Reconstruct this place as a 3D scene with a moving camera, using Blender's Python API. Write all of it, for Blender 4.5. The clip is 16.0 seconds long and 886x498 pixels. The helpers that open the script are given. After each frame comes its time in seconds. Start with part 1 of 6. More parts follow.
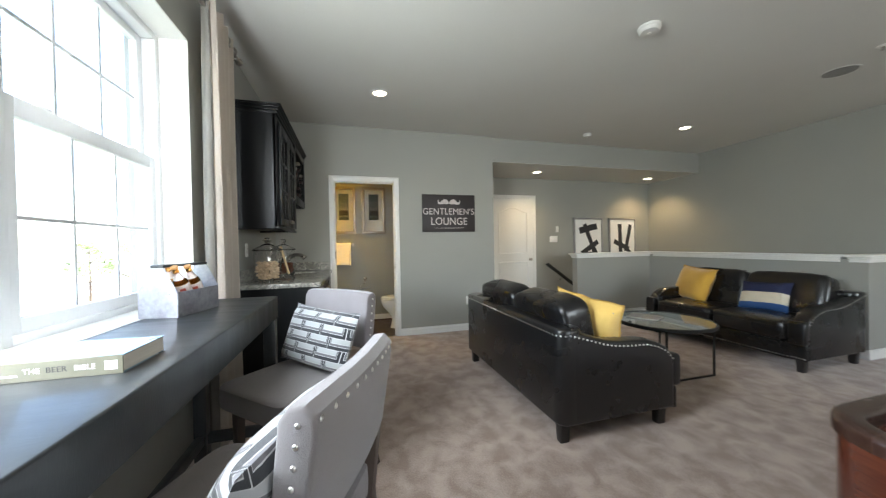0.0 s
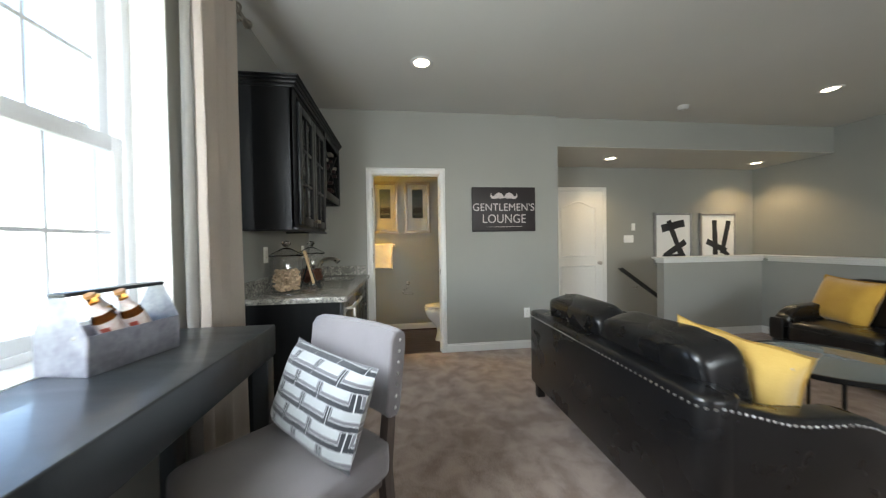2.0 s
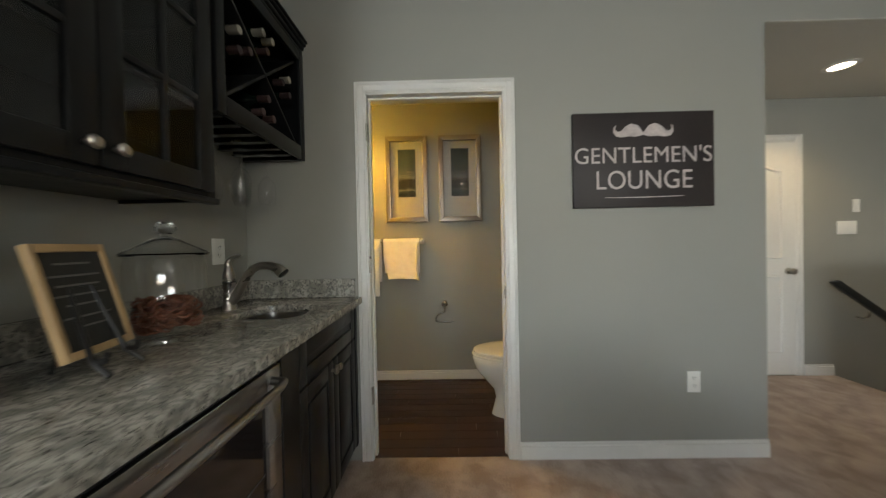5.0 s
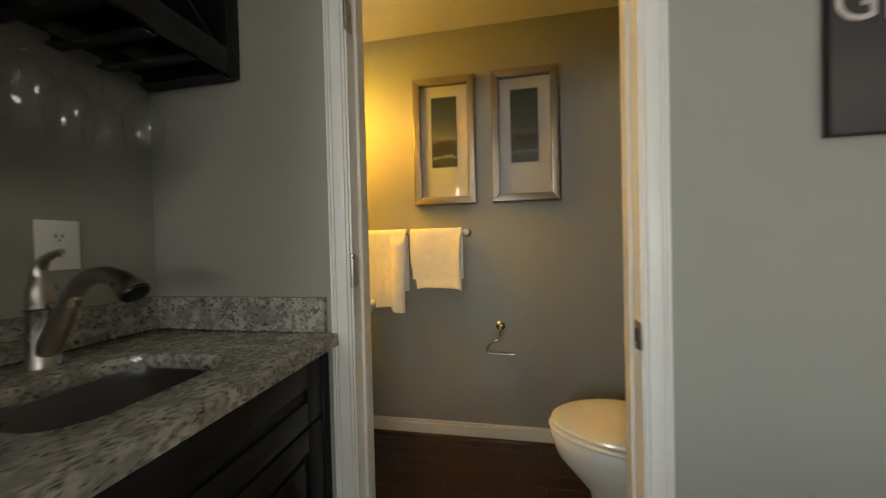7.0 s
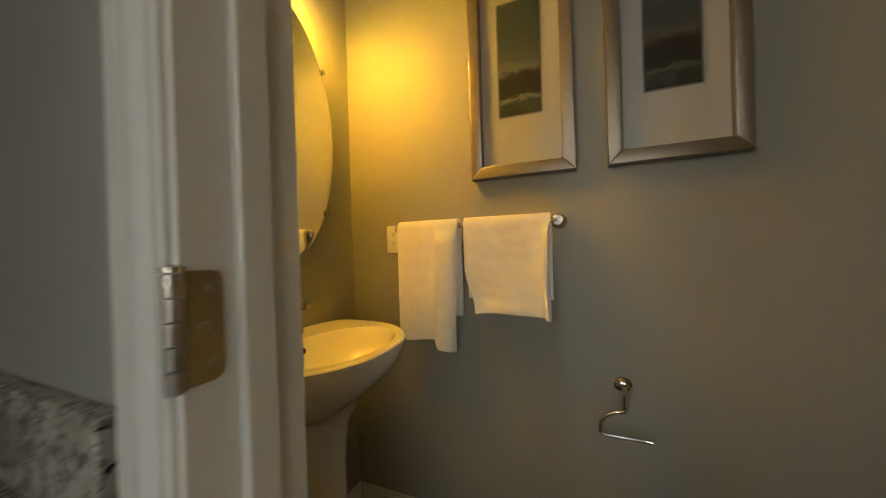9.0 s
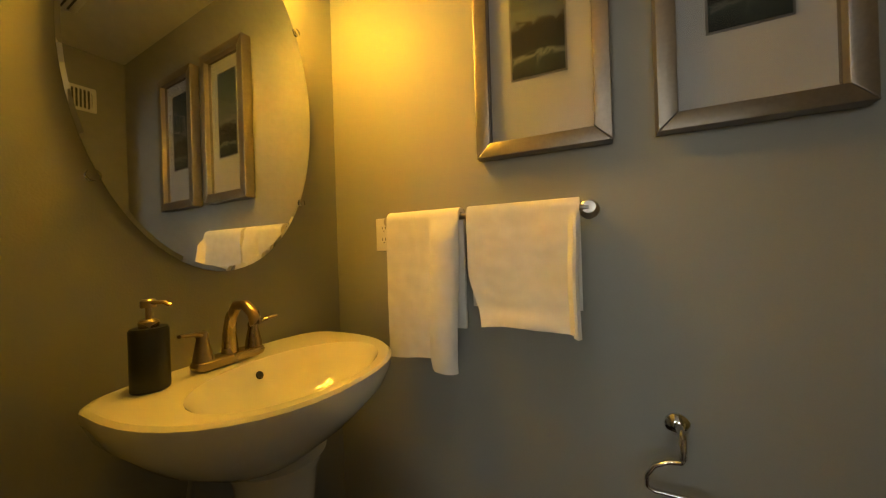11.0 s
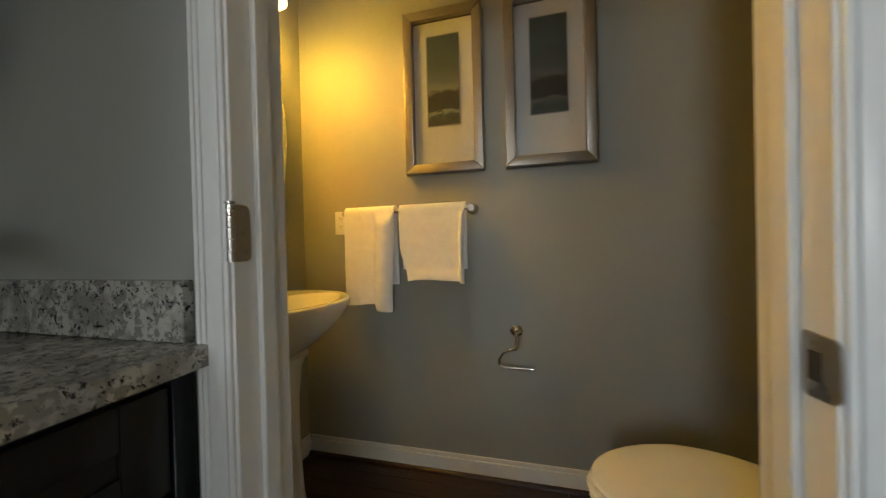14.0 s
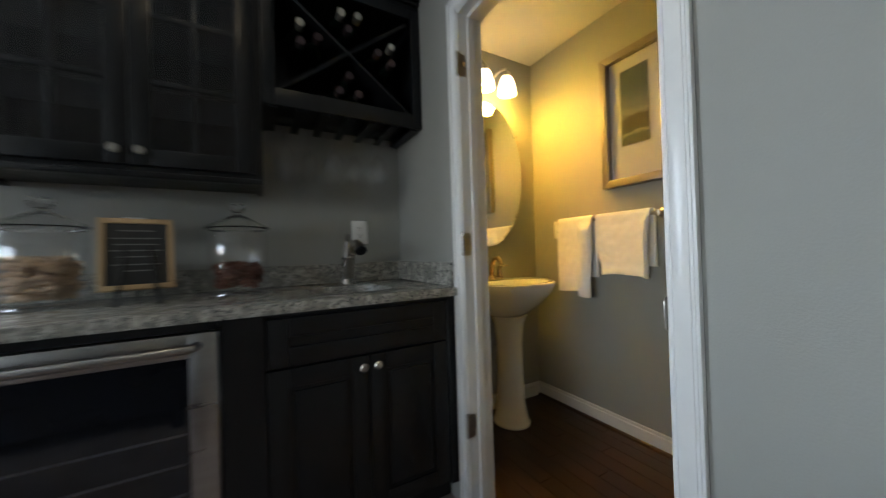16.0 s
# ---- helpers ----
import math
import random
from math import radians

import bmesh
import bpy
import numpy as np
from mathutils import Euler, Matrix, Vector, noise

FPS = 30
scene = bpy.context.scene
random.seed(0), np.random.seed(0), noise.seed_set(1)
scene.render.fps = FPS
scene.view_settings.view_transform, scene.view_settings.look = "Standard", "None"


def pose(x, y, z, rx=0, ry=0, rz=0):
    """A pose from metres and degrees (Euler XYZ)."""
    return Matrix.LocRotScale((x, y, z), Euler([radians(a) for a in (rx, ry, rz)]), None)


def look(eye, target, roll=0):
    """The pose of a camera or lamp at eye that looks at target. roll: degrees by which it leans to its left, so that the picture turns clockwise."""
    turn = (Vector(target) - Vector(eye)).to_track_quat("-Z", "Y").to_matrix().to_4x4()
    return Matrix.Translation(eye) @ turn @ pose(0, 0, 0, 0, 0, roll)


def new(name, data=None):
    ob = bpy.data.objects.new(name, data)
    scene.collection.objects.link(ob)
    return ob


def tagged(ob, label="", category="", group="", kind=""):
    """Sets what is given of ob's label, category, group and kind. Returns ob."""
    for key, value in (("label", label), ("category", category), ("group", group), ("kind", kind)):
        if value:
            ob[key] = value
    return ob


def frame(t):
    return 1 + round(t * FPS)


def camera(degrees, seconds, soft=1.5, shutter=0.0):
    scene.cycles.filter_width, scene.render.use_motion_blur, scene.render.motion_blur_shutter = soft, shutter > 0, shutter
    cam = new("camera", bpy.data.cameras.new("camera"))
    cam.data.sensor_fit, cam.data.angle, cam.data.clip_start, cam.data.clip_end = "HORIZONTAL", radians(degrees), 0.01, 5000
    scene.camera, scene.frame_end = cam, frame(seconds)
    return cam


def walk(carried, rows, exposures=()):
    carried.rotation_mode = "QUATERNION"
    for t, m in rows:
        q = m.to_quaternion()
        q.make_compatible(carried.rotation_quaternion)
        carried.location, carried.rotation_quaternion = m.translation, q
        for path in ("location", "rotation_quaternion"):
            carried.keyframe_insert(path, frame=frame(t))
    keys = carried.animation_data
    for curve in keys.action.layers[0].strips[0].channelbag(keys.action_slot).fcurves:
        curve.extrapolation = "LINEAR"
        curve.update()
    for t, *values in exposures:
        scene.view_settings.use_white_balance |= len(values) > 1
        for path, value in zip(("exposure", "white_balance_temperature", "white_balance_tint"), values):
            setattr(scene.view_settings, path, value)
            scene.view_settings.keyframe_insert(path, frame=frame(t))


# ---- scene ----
cam = camera(106.7, 16.0, soft=1.2, shutter=0.65)

PATH = [
    (0, (0.875, 0.651, 1.196), (1.41, 2.578, 1.171), -1.0),
    (0.5, (0.902, 0.743, 1.2), (1.334, 2.696, 1.178), -1.0),
    (1, (0.938, 0.859, 1.235), (1.298, 2.826, 1.205), -1.0),
    (1.5, (0.965, 1.033, 1.256), (1.26, 3.011, 1.219), -0.9),
    (2, (0.986, 1.289, 1.246), (1.238, 3.273, 1.211), -0.9),
    (2.5, (1.035, 1.581, 1.244), (1.238, 3.571, 1.211), -1.0),
    (3, (1.074, 1.897, 1.23), (1.22, 3.891, 1.197), -1.0),
    (3.5, (1.113, 2.188, 1.218), (1.182, 4.186, 1.185), -1.0),
    (4, (1.125, 2.5, 1.221), (1.144, 4.499, 1.179), -0.9),
    (4.2, (1.111, 2.655, 1.201), (1.136, 4.655, 1.18), -1.1),
    (6.5, (1.113, 3.907, 1.176), (0.835, 5.888, 1.145), -1.4),
    (7, (1.103, 4.127, 1.159), (0.739, 6.093, 1.13), -1.4),
    (7.5, (1.073, 4.323, 1.151), (0.609, 6.268, 1.121), -1.2),
    (8, (1.038, 4.513, 1.148), (0.427, 6.418, 1.131), -1.7),
    (8.5, (1.016, 4.684, 1.147), (0.307, 6.554, 1.128), -1.5),
    (9, (0.962, 4.847, 1.145), (0.184, 6.689, 1.137), -1.8),
    (11.3, (0.901, 5.087, 1.128), (0.048, 6.897, 1.127), -1.7),
    (11.5, (0.926, 5.059, 1.129), (0.064, 6.863, 1.117), -1.7),
    (12, (0.964, 4.952, 1.145), (0.225, 6.81, 1.089), -2.2),
    (12.5, (0.988, 4.817, 1.102), (0.458, 6.746, 1.092), -1.4),
    (13, (0.991, 4.684, 1.088), (0.51, 6.625, 1.079), -1.4),
    (13.5, (1.027, 4.605, 1.074), (0.537, 6.544, 1.054), -1.4),
    (14, (1.126, 4.579, 1.06), (0.632, 6.517, 1.041), -1.4),
    (14.5, (1.243, 4.523, 1.055), (0.633, 6.428, 1.04), -1.3),
    (15, (1.399, 4.439, 1.052), (0.36, 6.148, 1.043), -1.7),
    (15.5, (1.57, 4.343, 1.051), (0.116, 5.717, 1.055), -1.7),
    (16, (1.789, 4.278, 1.06), (0.046, 5.259, 1.078), -1.7),
]
EXPOSURES = [(0,2.97,6400,10),(1.5,2.91,6400,10),(2.5,2.87,6400,10),(3.5,2.64,6650,10),(4.2,2.62,6700,10),(6.5,2.56,6850,10),(7.5,2.32,7000,10),(9.0,2.12,7050,10),(11.5,2.02,6950,10),(12.5,2.1,6600,10),(14.0,2.23,6200,10),(15.0,2.37,5950,10),(16.0,2.62,5750,10)]
walk(cam, [(t, look(eye, target, roll)) for t, eye, target, roll in PATH], EXPOSURES)

# ---------------------------------------------------------------- world and large lights
world = bpy.data.worlds.new("sky")
scene.world = world
world.use_nodes = True
wn = world.node_tree
sky = wn.nodes.new("ShaderNodeTexSky")
sky.sky_type = "NISHITA"
sky.sun_disc = False
sky.sun_elevation = radians(48)
sky.sun_rotation = radians(160)
wn.nodes["Background"].inputs["Strength"].default_value = 0.15
wn.links.new(sky.outputs[0], wn.nodes["Background"].inputs[0])

sun_data = bpy.data.lights.new("sun", "SUN")
sun_data.energy, sun_data.angle, sun_data.color = 5.0, radians(0.6), (1.0, 0.95, 0.88)
sun = new("sun", sun_data)
sun.matrix_world = look((20, -12, 25), (0, 0, 0))


def area_lamp(name, m, sx, sy, watts, colour):
    data = bpy.data.lights.new(name, "AREA")
    data.shape, data.size, data.size_y, data.energy, data.color = "RECTANGLE", sx, sy, watts, colour
    ob = new(name, data)
    ob.matrix_world = m
    return ob


def bulb_lamp(name, at, watts, colour, radius, aim=None, cone=120, blend=0.6):
    data = bpy.data.lights.new(name, "SPOT" if aim else "POINT")
    data.energy, data.color, data.shadow_soft_size = watts, colour, radius
    if aim:
        data.spot_size, data.spot_blend = radians(cone), blend
    ob = new(name, data)
    ob.matrix_world = look(at, aim) if aim else pose(*at)
    return ob


DAY = (0.90, 0.97, 1.0)
WARM = (1.0, 0.55, 0.035)
# daylight in the openings of the windows
area_lamp("window_daylight", look((-0.13, 1.44, 1.66), (2.0, 2.6, 1.0)), 0.85, 1.35, 14.0, DAY)
# wide fill lamp at the unseen near-wall windows, tilted down to brighten low surfaces
area_lamp("window_daylight", look((4.1, -3.05, 1.66), (3.9, 0.0, -0.1)), 3.4, 1.35, 18.0, DAY)

# ---------------------------------------------------------------- materials


def tree(name):
    m = bpy.data.materials.new(name)
    m.use_nodes = True
    return m, m.node_tree, m.node_tree.nodes["Principled BSDF"]


def mat(name, a, b=None, rough=0.5, metal=0.0, scale=3.0, fine=60.0, bump=0.1, rough_var=0.1, fine_mix=0.35, coat=0.0, stretch=(1, 1, 1), sheen=0.0, spec=0.5, island=0.0, distort=0.0, lo=0.35, hi=0.65):
    """Two colours mixed by a coarse and a fine noise, with fine relief and uneven gloss."""
    m, nt, p = tree(name)
    b = b or tuple(c * 0.86 for c in a)
    co = nt.nodes.new("ShaderNodeTexCoord")
    mp = nt.nodes.new("ShaderNodeMapping")
    mp.inputs["Scale"].default_value = stretch
    nt.links.new(co.outputs["Object"], mp.inputs[0])
    n1 = nt.nodes.new("ShaderNodeTexNoise")
    n1.inputs["Scale"].default_value, n1.inputs["Detail"].default_value = scale, 4
    n2 = nt.nodes.new("ShaderNodeTexNoise")
    n2.inputs["Scale"].default_value, n2.inputs["Detail"].default_value = fine, 3
    for n in (n1, n2):
        nt.links.new(mp.outputs[0], n.inputs["Vector"])
    mx = nt.nodes.new("ShaderNodeMix")
    mx.inputs[0].default_value = fine_mix
    nt.links.new(n1.outputs["Fac"], mx.inputs["A"])
    nt.links.new(n2.outputs["Fac"], mx.inputs["B"])
    ramp = nt.nodes.new("ShaderNodeValToRGB")
    ramp.color_ramp.elements[0].position, ramp.color_ramp.elements[1].position = lo, hi
    n1.inputs["Distortion"].default_value = distort
    ramp.color_ramp.elements[0].color, ramp.color_ramp.elements[1].color = (*a, 1), (*b, 1)
    nt.links.new(mx.outputs[0], ramp.inputs[0])
    colour = ramp.outputs[0]
    if island:
        oi = nt.nodes.new("ShaderNodeObjectInfo")
        mr = nt.nodes.new("ShaderNodeMapRange")
        mr.inputs["To Min"].default_value, mr.inputs["To Max"].default_value = 1 - island, 1 + island
        nt.links.new(oi.outputs["Random"], mr.inputs[0])
        hs = nt.nodes.new("ShaderNodeHueSaturation")
        nt.links.new(mr.outputs[0], hs.inputs["Value"])
        nt.links.new(colour, hs.inputs["Color"])
        colour = hs.outputs[0]
    nt.links.new(colour, p.inputs["Base Color"])
    rr = nt.nodes.new("ShaderNodeMapRange")
    rr.inputs["To Min"].default_value, rr.inputs["To Max"].default_value = max(0.02, rough - rough_var), min(1, rough + rough_var)
    nt.links.new(n1.outputs["Fac"], rr.inputs[0])
    nt.links.new(rr.outputs[0], p.inputs["Roughness"])
    p.inputs["Metallic"].default_value = metal
    p.inputs["Coat Weight"].default_value = coat
    p.inputs["Specular IOR Level"].default_value = spec
    p.inputs["Sheen Weight"].default_value = sheen
    if bump:
        bp = nt.nodes.new("ShaderNodeBump")
        bp.inputs["Strength"].default_value, bp.inputs["Distance"].default_value = bump, 0.004
        nt.links.new(n2.outputs["Fac"], bp.inputs["Height"])
        nt.links.new(bp.outputs[0], p.inputs["Normal"])
    return m


def glass_mat(name, colour=(1, 1, 1), rough=0.0, ior=1.45):
    m, nt, p = tree(name)
    p.inputs["Base Color"].default_value = (*colour, 1)
    p.inputs["Transmission Weight"].default_value = 1
    p.inputs["Roughness"].default_value, p.inputs["IOR"].default_value = rough, ior
    return m


def pane_mat(name, clear=0.92, power=4.0, most=0.55, least=0.035):
    """A thin pane: mostly clear, with a mirror's share of gloss."""
    m, nt, p = tree(name)
    out = nt.nodes["Material Output"]
    tr, gl, mx, fr = (nt.nodes.new("ShaderNode" + k) for k in ("BsdfTransparent", "BsdfGlossy", "MixShader", "MapRange"))
    lw = nt.nodes.new("ShaderNodeLayerWeight")
    pw = nt.nodes.new("ShaderNodeMath")
    pw.operation, pw.inputs[1].default_value = "POWER", power
    nt.links.new(lw.outputs["Facing"], pw.inputs[0])
    nt.links.new(pw.outputs[0], fr.inputs[0])
    fr.inputs["To Min"].default_value, fr.inputs["To Max"].default_value = least, most
    tr.inputs[0].default_value = (clear, clear, clear, 1)
    gl.inputs["Roughness"].default_value = 0.01
    nt.links.new(fr.outputs[0], mx.inputs[0])
    nt.links.new(tr.outputs[0], mx.inputs[1])
    nt.links.new(gl.outputs[0], mx.inputs[2])
    nt.links.new(mx.outputs[0], out.inputs[0])
    return m


def glow_mat(name, colour, strength):
    m, nt, p = tree(name)
    p.inputs["Base Color"].default_value = (*colour, 1)
    p.inputs["Emission Color"].default_value = (*colour, 1)
    p.inputs["Emission Strength"].default_value = strength
    p.inputs["Roughness"].default_value = 0.3
    return m


WALL = mat("wall_paint", (0.312, 0.312, 0.284), (0.292, 0.292, 0.264), rough=0.62, scale=0.9, fine=240, bump=0.12, fine_mix=0.25)
CEIL = mat("ceiling_paint", (0.64, 0.63, 0.59), (0.60, 0.59, 0.55), rough=0.85, scale=0.7, fine=180, bump=0.15)
TRIM = mat("white_trim_paint", (0.74, 0.735, 0.71), (0.70, 0.695, 0.67), rough=0.32, scale=2.5, fine=40, bump=0.05)
VINYL = mat("white_vinyl", (0.82, 0.83, 0.84), (0.78, 0.79, 0.80), rough=0.35, bump=0.02)
CARPET = mat("cut_pile_carpet", (0.262, 0.200, 0.170), (0.415, 0.334, 0.292), rough=0.97, scale=7.5, fine=120, bump=0.8, distort=0.35, lo=0.40, hi=0.60, fine_mix=0.30, stretch=(1.0, 0.9, 1.0), rough_var=0.02, sheen=0.25, spec=0.1)
WOODFLOOR = mat("dark_cherry_floor", (0.026, 0.0115, 0.008), (0.045, 0.019, 0.012), rough=0.32, scale=2.0, fine=26, bump=0.12, stretch=(1.2, 9, 9), island=0.25)
ESPRESSO = mat("espresso_cabinet_wood", (0.0058, 0.0068, 0.0078), (0.0096, 0.0096, 0.0102), rough=0.34, scale=3, fine=30, bump=0.06, stretch=(6, 6, 0.8), spec=0.30)
BLACKWOOD = mat("black_painted_wood", (0.013, 0.0155, 0.0175), (0.018, 0.021, 0.0235), rough=0.36, scale=4, fine=70, bump=0.08, stretch=(1, 5, 1), coat=0.25)
LEATHER = mat("black_leather", (0.0055, 0.0056, 0.006), (0.0085, 0.0082, 0.0085), rough=0.28, scale=4, fine=260, bump=0.10, rough_var=0.06, coat=0.14, spec=0.48)
LINEN = mat("grey_linen", (0.188, 0.173, 0.179), (0.158, 0.146, 0.151), rough=0.92, scale=7, fine=500, bump=0.5, sheen=0.3, spec=0.2)
LEGWOOD = mat("dark_brown_leg_wood", (0.045, 0.033, 0.028), (0.07, 0.05, 0.04), rough=0.5, scale=4, fine=40, stretch=(5, 5, 0.8))
SOFALEG = mat("black_stained_leg_wood", (0.010, 0.009, 0.009), (0.016, 0.014, 0.013), rough=0.4, scale=4, fine=40, stretch=(5, 5, 0.8))
CURTAIN = mat("taupe_curtain_fabric", (0.70, 0.63, 0.55), (0.61, 0.54, 0.47), rough=0.9, scale=3, fine=330, bump=0.4, stretch=(1, 1, 0.35), sheen=0.3, spec=0.2)
CURTAINBACK = mat("grey_curtain_lining", (0.30, 0.28, 0.255), (0.36, 0.335, 0.30), rough=0.9, scale=3, fine=330, bump=0.3, spec=0.2)
NAILMETAL = mat("polished_nailhead", (0.60, 0.59, 0.57), (0.54, 0.53, 0.51), rough=0.30, metal=1, bump=0, rough_var=0.04)
GRILLE = mat("grey_speaker_grille", (0.30, 0.30, 0.28), (0.24, 0.24, 0.225), rough=0.8, scale=60, fine=400, bump=0.3)
NICKEL = mat("brushed_nickel", (0.50, 0.47, 0.43), (0.44, 0.41, 0.37), rough=0.30, metal=1, scale=12, fine=180, bump=0.05)
FAUCETMETAL = mat("satin_nickel_faucet", (0.43, 0.40, 0.36), (0.37, 0.345, 0.31), rough=0.29, metal=1, scale=12, fine=180, bump=0.04)
CHROME = mat("chrome", (0.75, 0.75, 0.76), (0.70, 0.70, 0.71), rough=0.10, metal=1, scale=4, fine=80, bump=0, rough_var=0.05)
STEEL = mat("stainless_steel", (0.42, 0.41, 0.40), (0.36, 0.35, 0.34), rough=0.30, metal=1, scale=3, fine=120, bump=0.04, stretch=(1, 1, 12))
GALV = mat("galvanised_metal", (0.42, 0.425, 0.47), (0.25, 0.255, 0.29), rough=0.42, metal=0.85, scale=16, fine=70, bump=0.08)
BLACKMETAL = mat("black_metal", (0.02, 0.02, 0.02), (0.03, 0.03, 0.03), rough=0.4, metal=0.6)
PORCELAIN = mat("white_porcelain", (0.80, 0.79, 0.74), (0.78, 0.77, 0.72), rough=0.10, bump=0, rough_var=0.04, coat=0.4)
TOWEL = mat("white_terry_towel", (0.86, 0.84, 0.80), (0.80, 0.78, 0.74), rough=0.98, scale=30, fine=420, bump=0.35, sheen=0.3, spec=0.1)
YELLOW = mat("yellow_velvet", (0.62, 0.36, 0.055), (0.50, 0.27, 0.035), rough=0.75, scale=5, fine=200, bump=0.3, sheen=0.5, spec=0.2)
# paler copy of the yellow velvet, its sunlit sheen put into the colour
YELLOWLIT = mat("sunlit_yellow_velvet", (0.66, 0.45, 0.13), (0.54, 0.34, 0.075), rough=0.7, scale=6, fine=200, bump=0.3, sheen=0.6, spec=0.2)
CREAM = mat("cream_woven_fabric", (0.60, 0.54, 0.42), (0.50, 0.44, 0.33), rough=0.95, scale=10, fine=160, bump=0.7, spec=0.1)
NAVY = mat("navy_fabric", (0.018, 0.022, 0.055), (0.028, 0.033, 0.075), rough=0.9, fine=220, bump=0.4, spec=0.2)
BLUE = mat("blue_fabric", (0.03, 0.075, 0.20), (0.04, 0.095, 0.24), rough=0.9, fine=220, bump=0.4, spec=0.2)
MAHOGANY = mat("polished_mahogany", (0.10, 0.028, 0.014), (0.055, 0.014, 0.008), rough=0.22, scale=3, fine=24, bump=0.04, stretch=(1, 1, 7), coat=0.4)
FELT = mat("black_felt", (0.012, 0.012, 0.013), (0.018, 0.018, 0.02), rough=0.98, fine=300, bump=0.4, spec=0.1)
SIGNBLACK = mat("sign_brown_black", (0.016, 0.012, 0.012), (0.026, 0.019, 0.019), rough=0.5, scale=5, fine=90)
SIGNWHITE = mat("sign_worn_white", (0.58, 0.52, 0.50), (0.42, 0.37, 0.36), rough=0.6, scale=30, fine=120)
PLATE = mat("white_plastic_plate", (0.78, 0.77, 0.74), (0.75, 0.74, 0.71), rough=0.35, bump=0)
DARKSLOT = mat("dark_slot", (0.03, 0.03, 0.03), rough=0.6, bump=0)
FRAMESILVER = mat("brushed_silver_frame", (0.30, 0.265, 0.225), (0.24, 0.21, 0.18), rough=0.38, metal=0.75, scale=5, fine=110, bump=0.05)
FRAMEGREY = mat("silver_grey_frame", (0.42, 0.41, 0.40), (0.32, 0.31, 0.30), rough=0.4, metal=0.6, scale=14, fine=90)
MATBOARD = mat("white_mat_board", (0.82, 0.81, 0.78), (0.79, 0.78, 0.75), rough=0.9, fine=200, bump=0.05)
INK = mat("black_ink", (0.015, 0.015, 0.017), (0.03, 0.03, 0.032), rough=0.7, scale=20, fine=80)
PAPER = mat("book_pages", (0.46, 0.43, 0.37), (0.38, 0.35, 0.30), rough=0.9, stretch=(1, 1, 40), fine=90)
BOOKCOVER = mat("pale_blue_book_cover", (0.15, 0.22, 0.28), (0.11, 0.18, 0.23), rough=0.3, coat=0.3, bump=0.03)
BOOKSPINE = mat("olive_book_spine", (0.15, 0.145, 0.105), (0.12, 0.115, 0.085), rough=0.4, bump=0.03)
BOOKWHITE = mat("white_cover_print", (0.78, 0.80, 0.80), rough=0.35, bump=0)
BOOKRED = mat("red_cover_print", (0.45, 0.09, 0.06), rough=0.35, bump=0)
AMBER = glass_mat("amber_bottle_glass", (0.72, 0.36, 0.09))
GREENGLASS = mat("dark_green_bottle_glass", (0.006, 0.012, 0.008), rough=0.08, bump=0, coat=0.5)
FOIL = mat("bottle_foil", (0.45, 0.40, 0.30), (0.55, 0.52, 0.46), rough=0.3, metal=0.6, bump=0)
GLASS = glass_mat("clear_glass")
LIDGLASS = glass_mat("thin_blown_glass", ior=1.16)
THINGLASS = pane_mat("thin_clear_glass", 0.99, 5.0, 0.75, 0.05)
JARGLASS = pane_mat("jar_glass", 0.985, 4.0, 0.8, 0.11)
DARKFOIL = mat("dark_bottle_foil", (0.05, 0.03, 0.03), (0.08, 0.05, 0.05), rough=0.35, metal=0.4, bump=0)
PANE = pane_mat("window_pane", 0.94, 5.0, 0.25)
CABPANE = pane_mat("cabinet_pane", 0.80)
NUT = mat("peanut_shell", (0.66, 0.50, 0.34), (0.54, 0.39, 0.25), rough=0.85, scale=40, fine=200, bump=0.5, island=0.2)
PRETZEL = mat("brown_pretzel", (0.20, 0.060, 0.024), (0.11, 0.032, 0.014), rough=0.5, scale=30, fine=120, bump=0.3)
BAMBOO = mat("light_wood_frame", (0.52, 0.36, 0.19), (0.44, 0.30, 0.15), rough=0.5, scale=6, fine=50, stretch=(1, 6, 1))
SLATE = mat("chalkboard_slate", (0.018, 0.019, 0.018), (0.030, 0.031, 0.030), rough=0.7, scale=9, fine=60)
CHALK = mat("chalk", (0.20, 0.20, 0.195), (0.10, 0.10, 0.10), rough=0.95, fine=200)
MIRROR = mat("mirror_silver", (0.86, 0.87, 0.86), rough=0.01, metal=1, bump=0, rough_var=0.0)
SOAPBLACK = mat("black_soap_bottle", (0.012, 0.012, 0.012), (0.02, 0.02, 0.02), rough=0.35)
BRONZE = mat("warm_brushed_bronze", (0.42, 0.33, 0.22), (0.36, 0.28, 0.18), rough=0.28, metal=1, fine=180, bump=0.03)
SHADE = glow_mat("frosted_lamp_shade", (1.0, 0.74, 0.38), 1.6)
CANGLOW = glow_mat("downlight_lens", (1.0, 0.86, 0.62), 2.2)
GRASS = mat("lawn", (0.17, 0.19, 0.12), (0.22, 0.24, 0.16), rough=0.95, scale=0.3, fine=12, bump=0.5)
SIDING = mat("pale_siding", (0.80, 0.79, 0.77), (0.76, 0.75, 0.73), rough=0.8, scale=0.6, fine=9)
ROOFING = mat("grey_shingle_roof", (0.34, 0.335, 0.33), (0.28, 0.275, 0.27), rough=0.9, scale=1.5, fine=8)
FARGLASS = mat("far_window_glass", (0.34, 0.36, 0.38), rough=0.1, bump=0)
BARK = mat("bark", (0.10, 0.075, 0.055), (0.07, 0.05, 0.04), rough=0.95, fine=30)
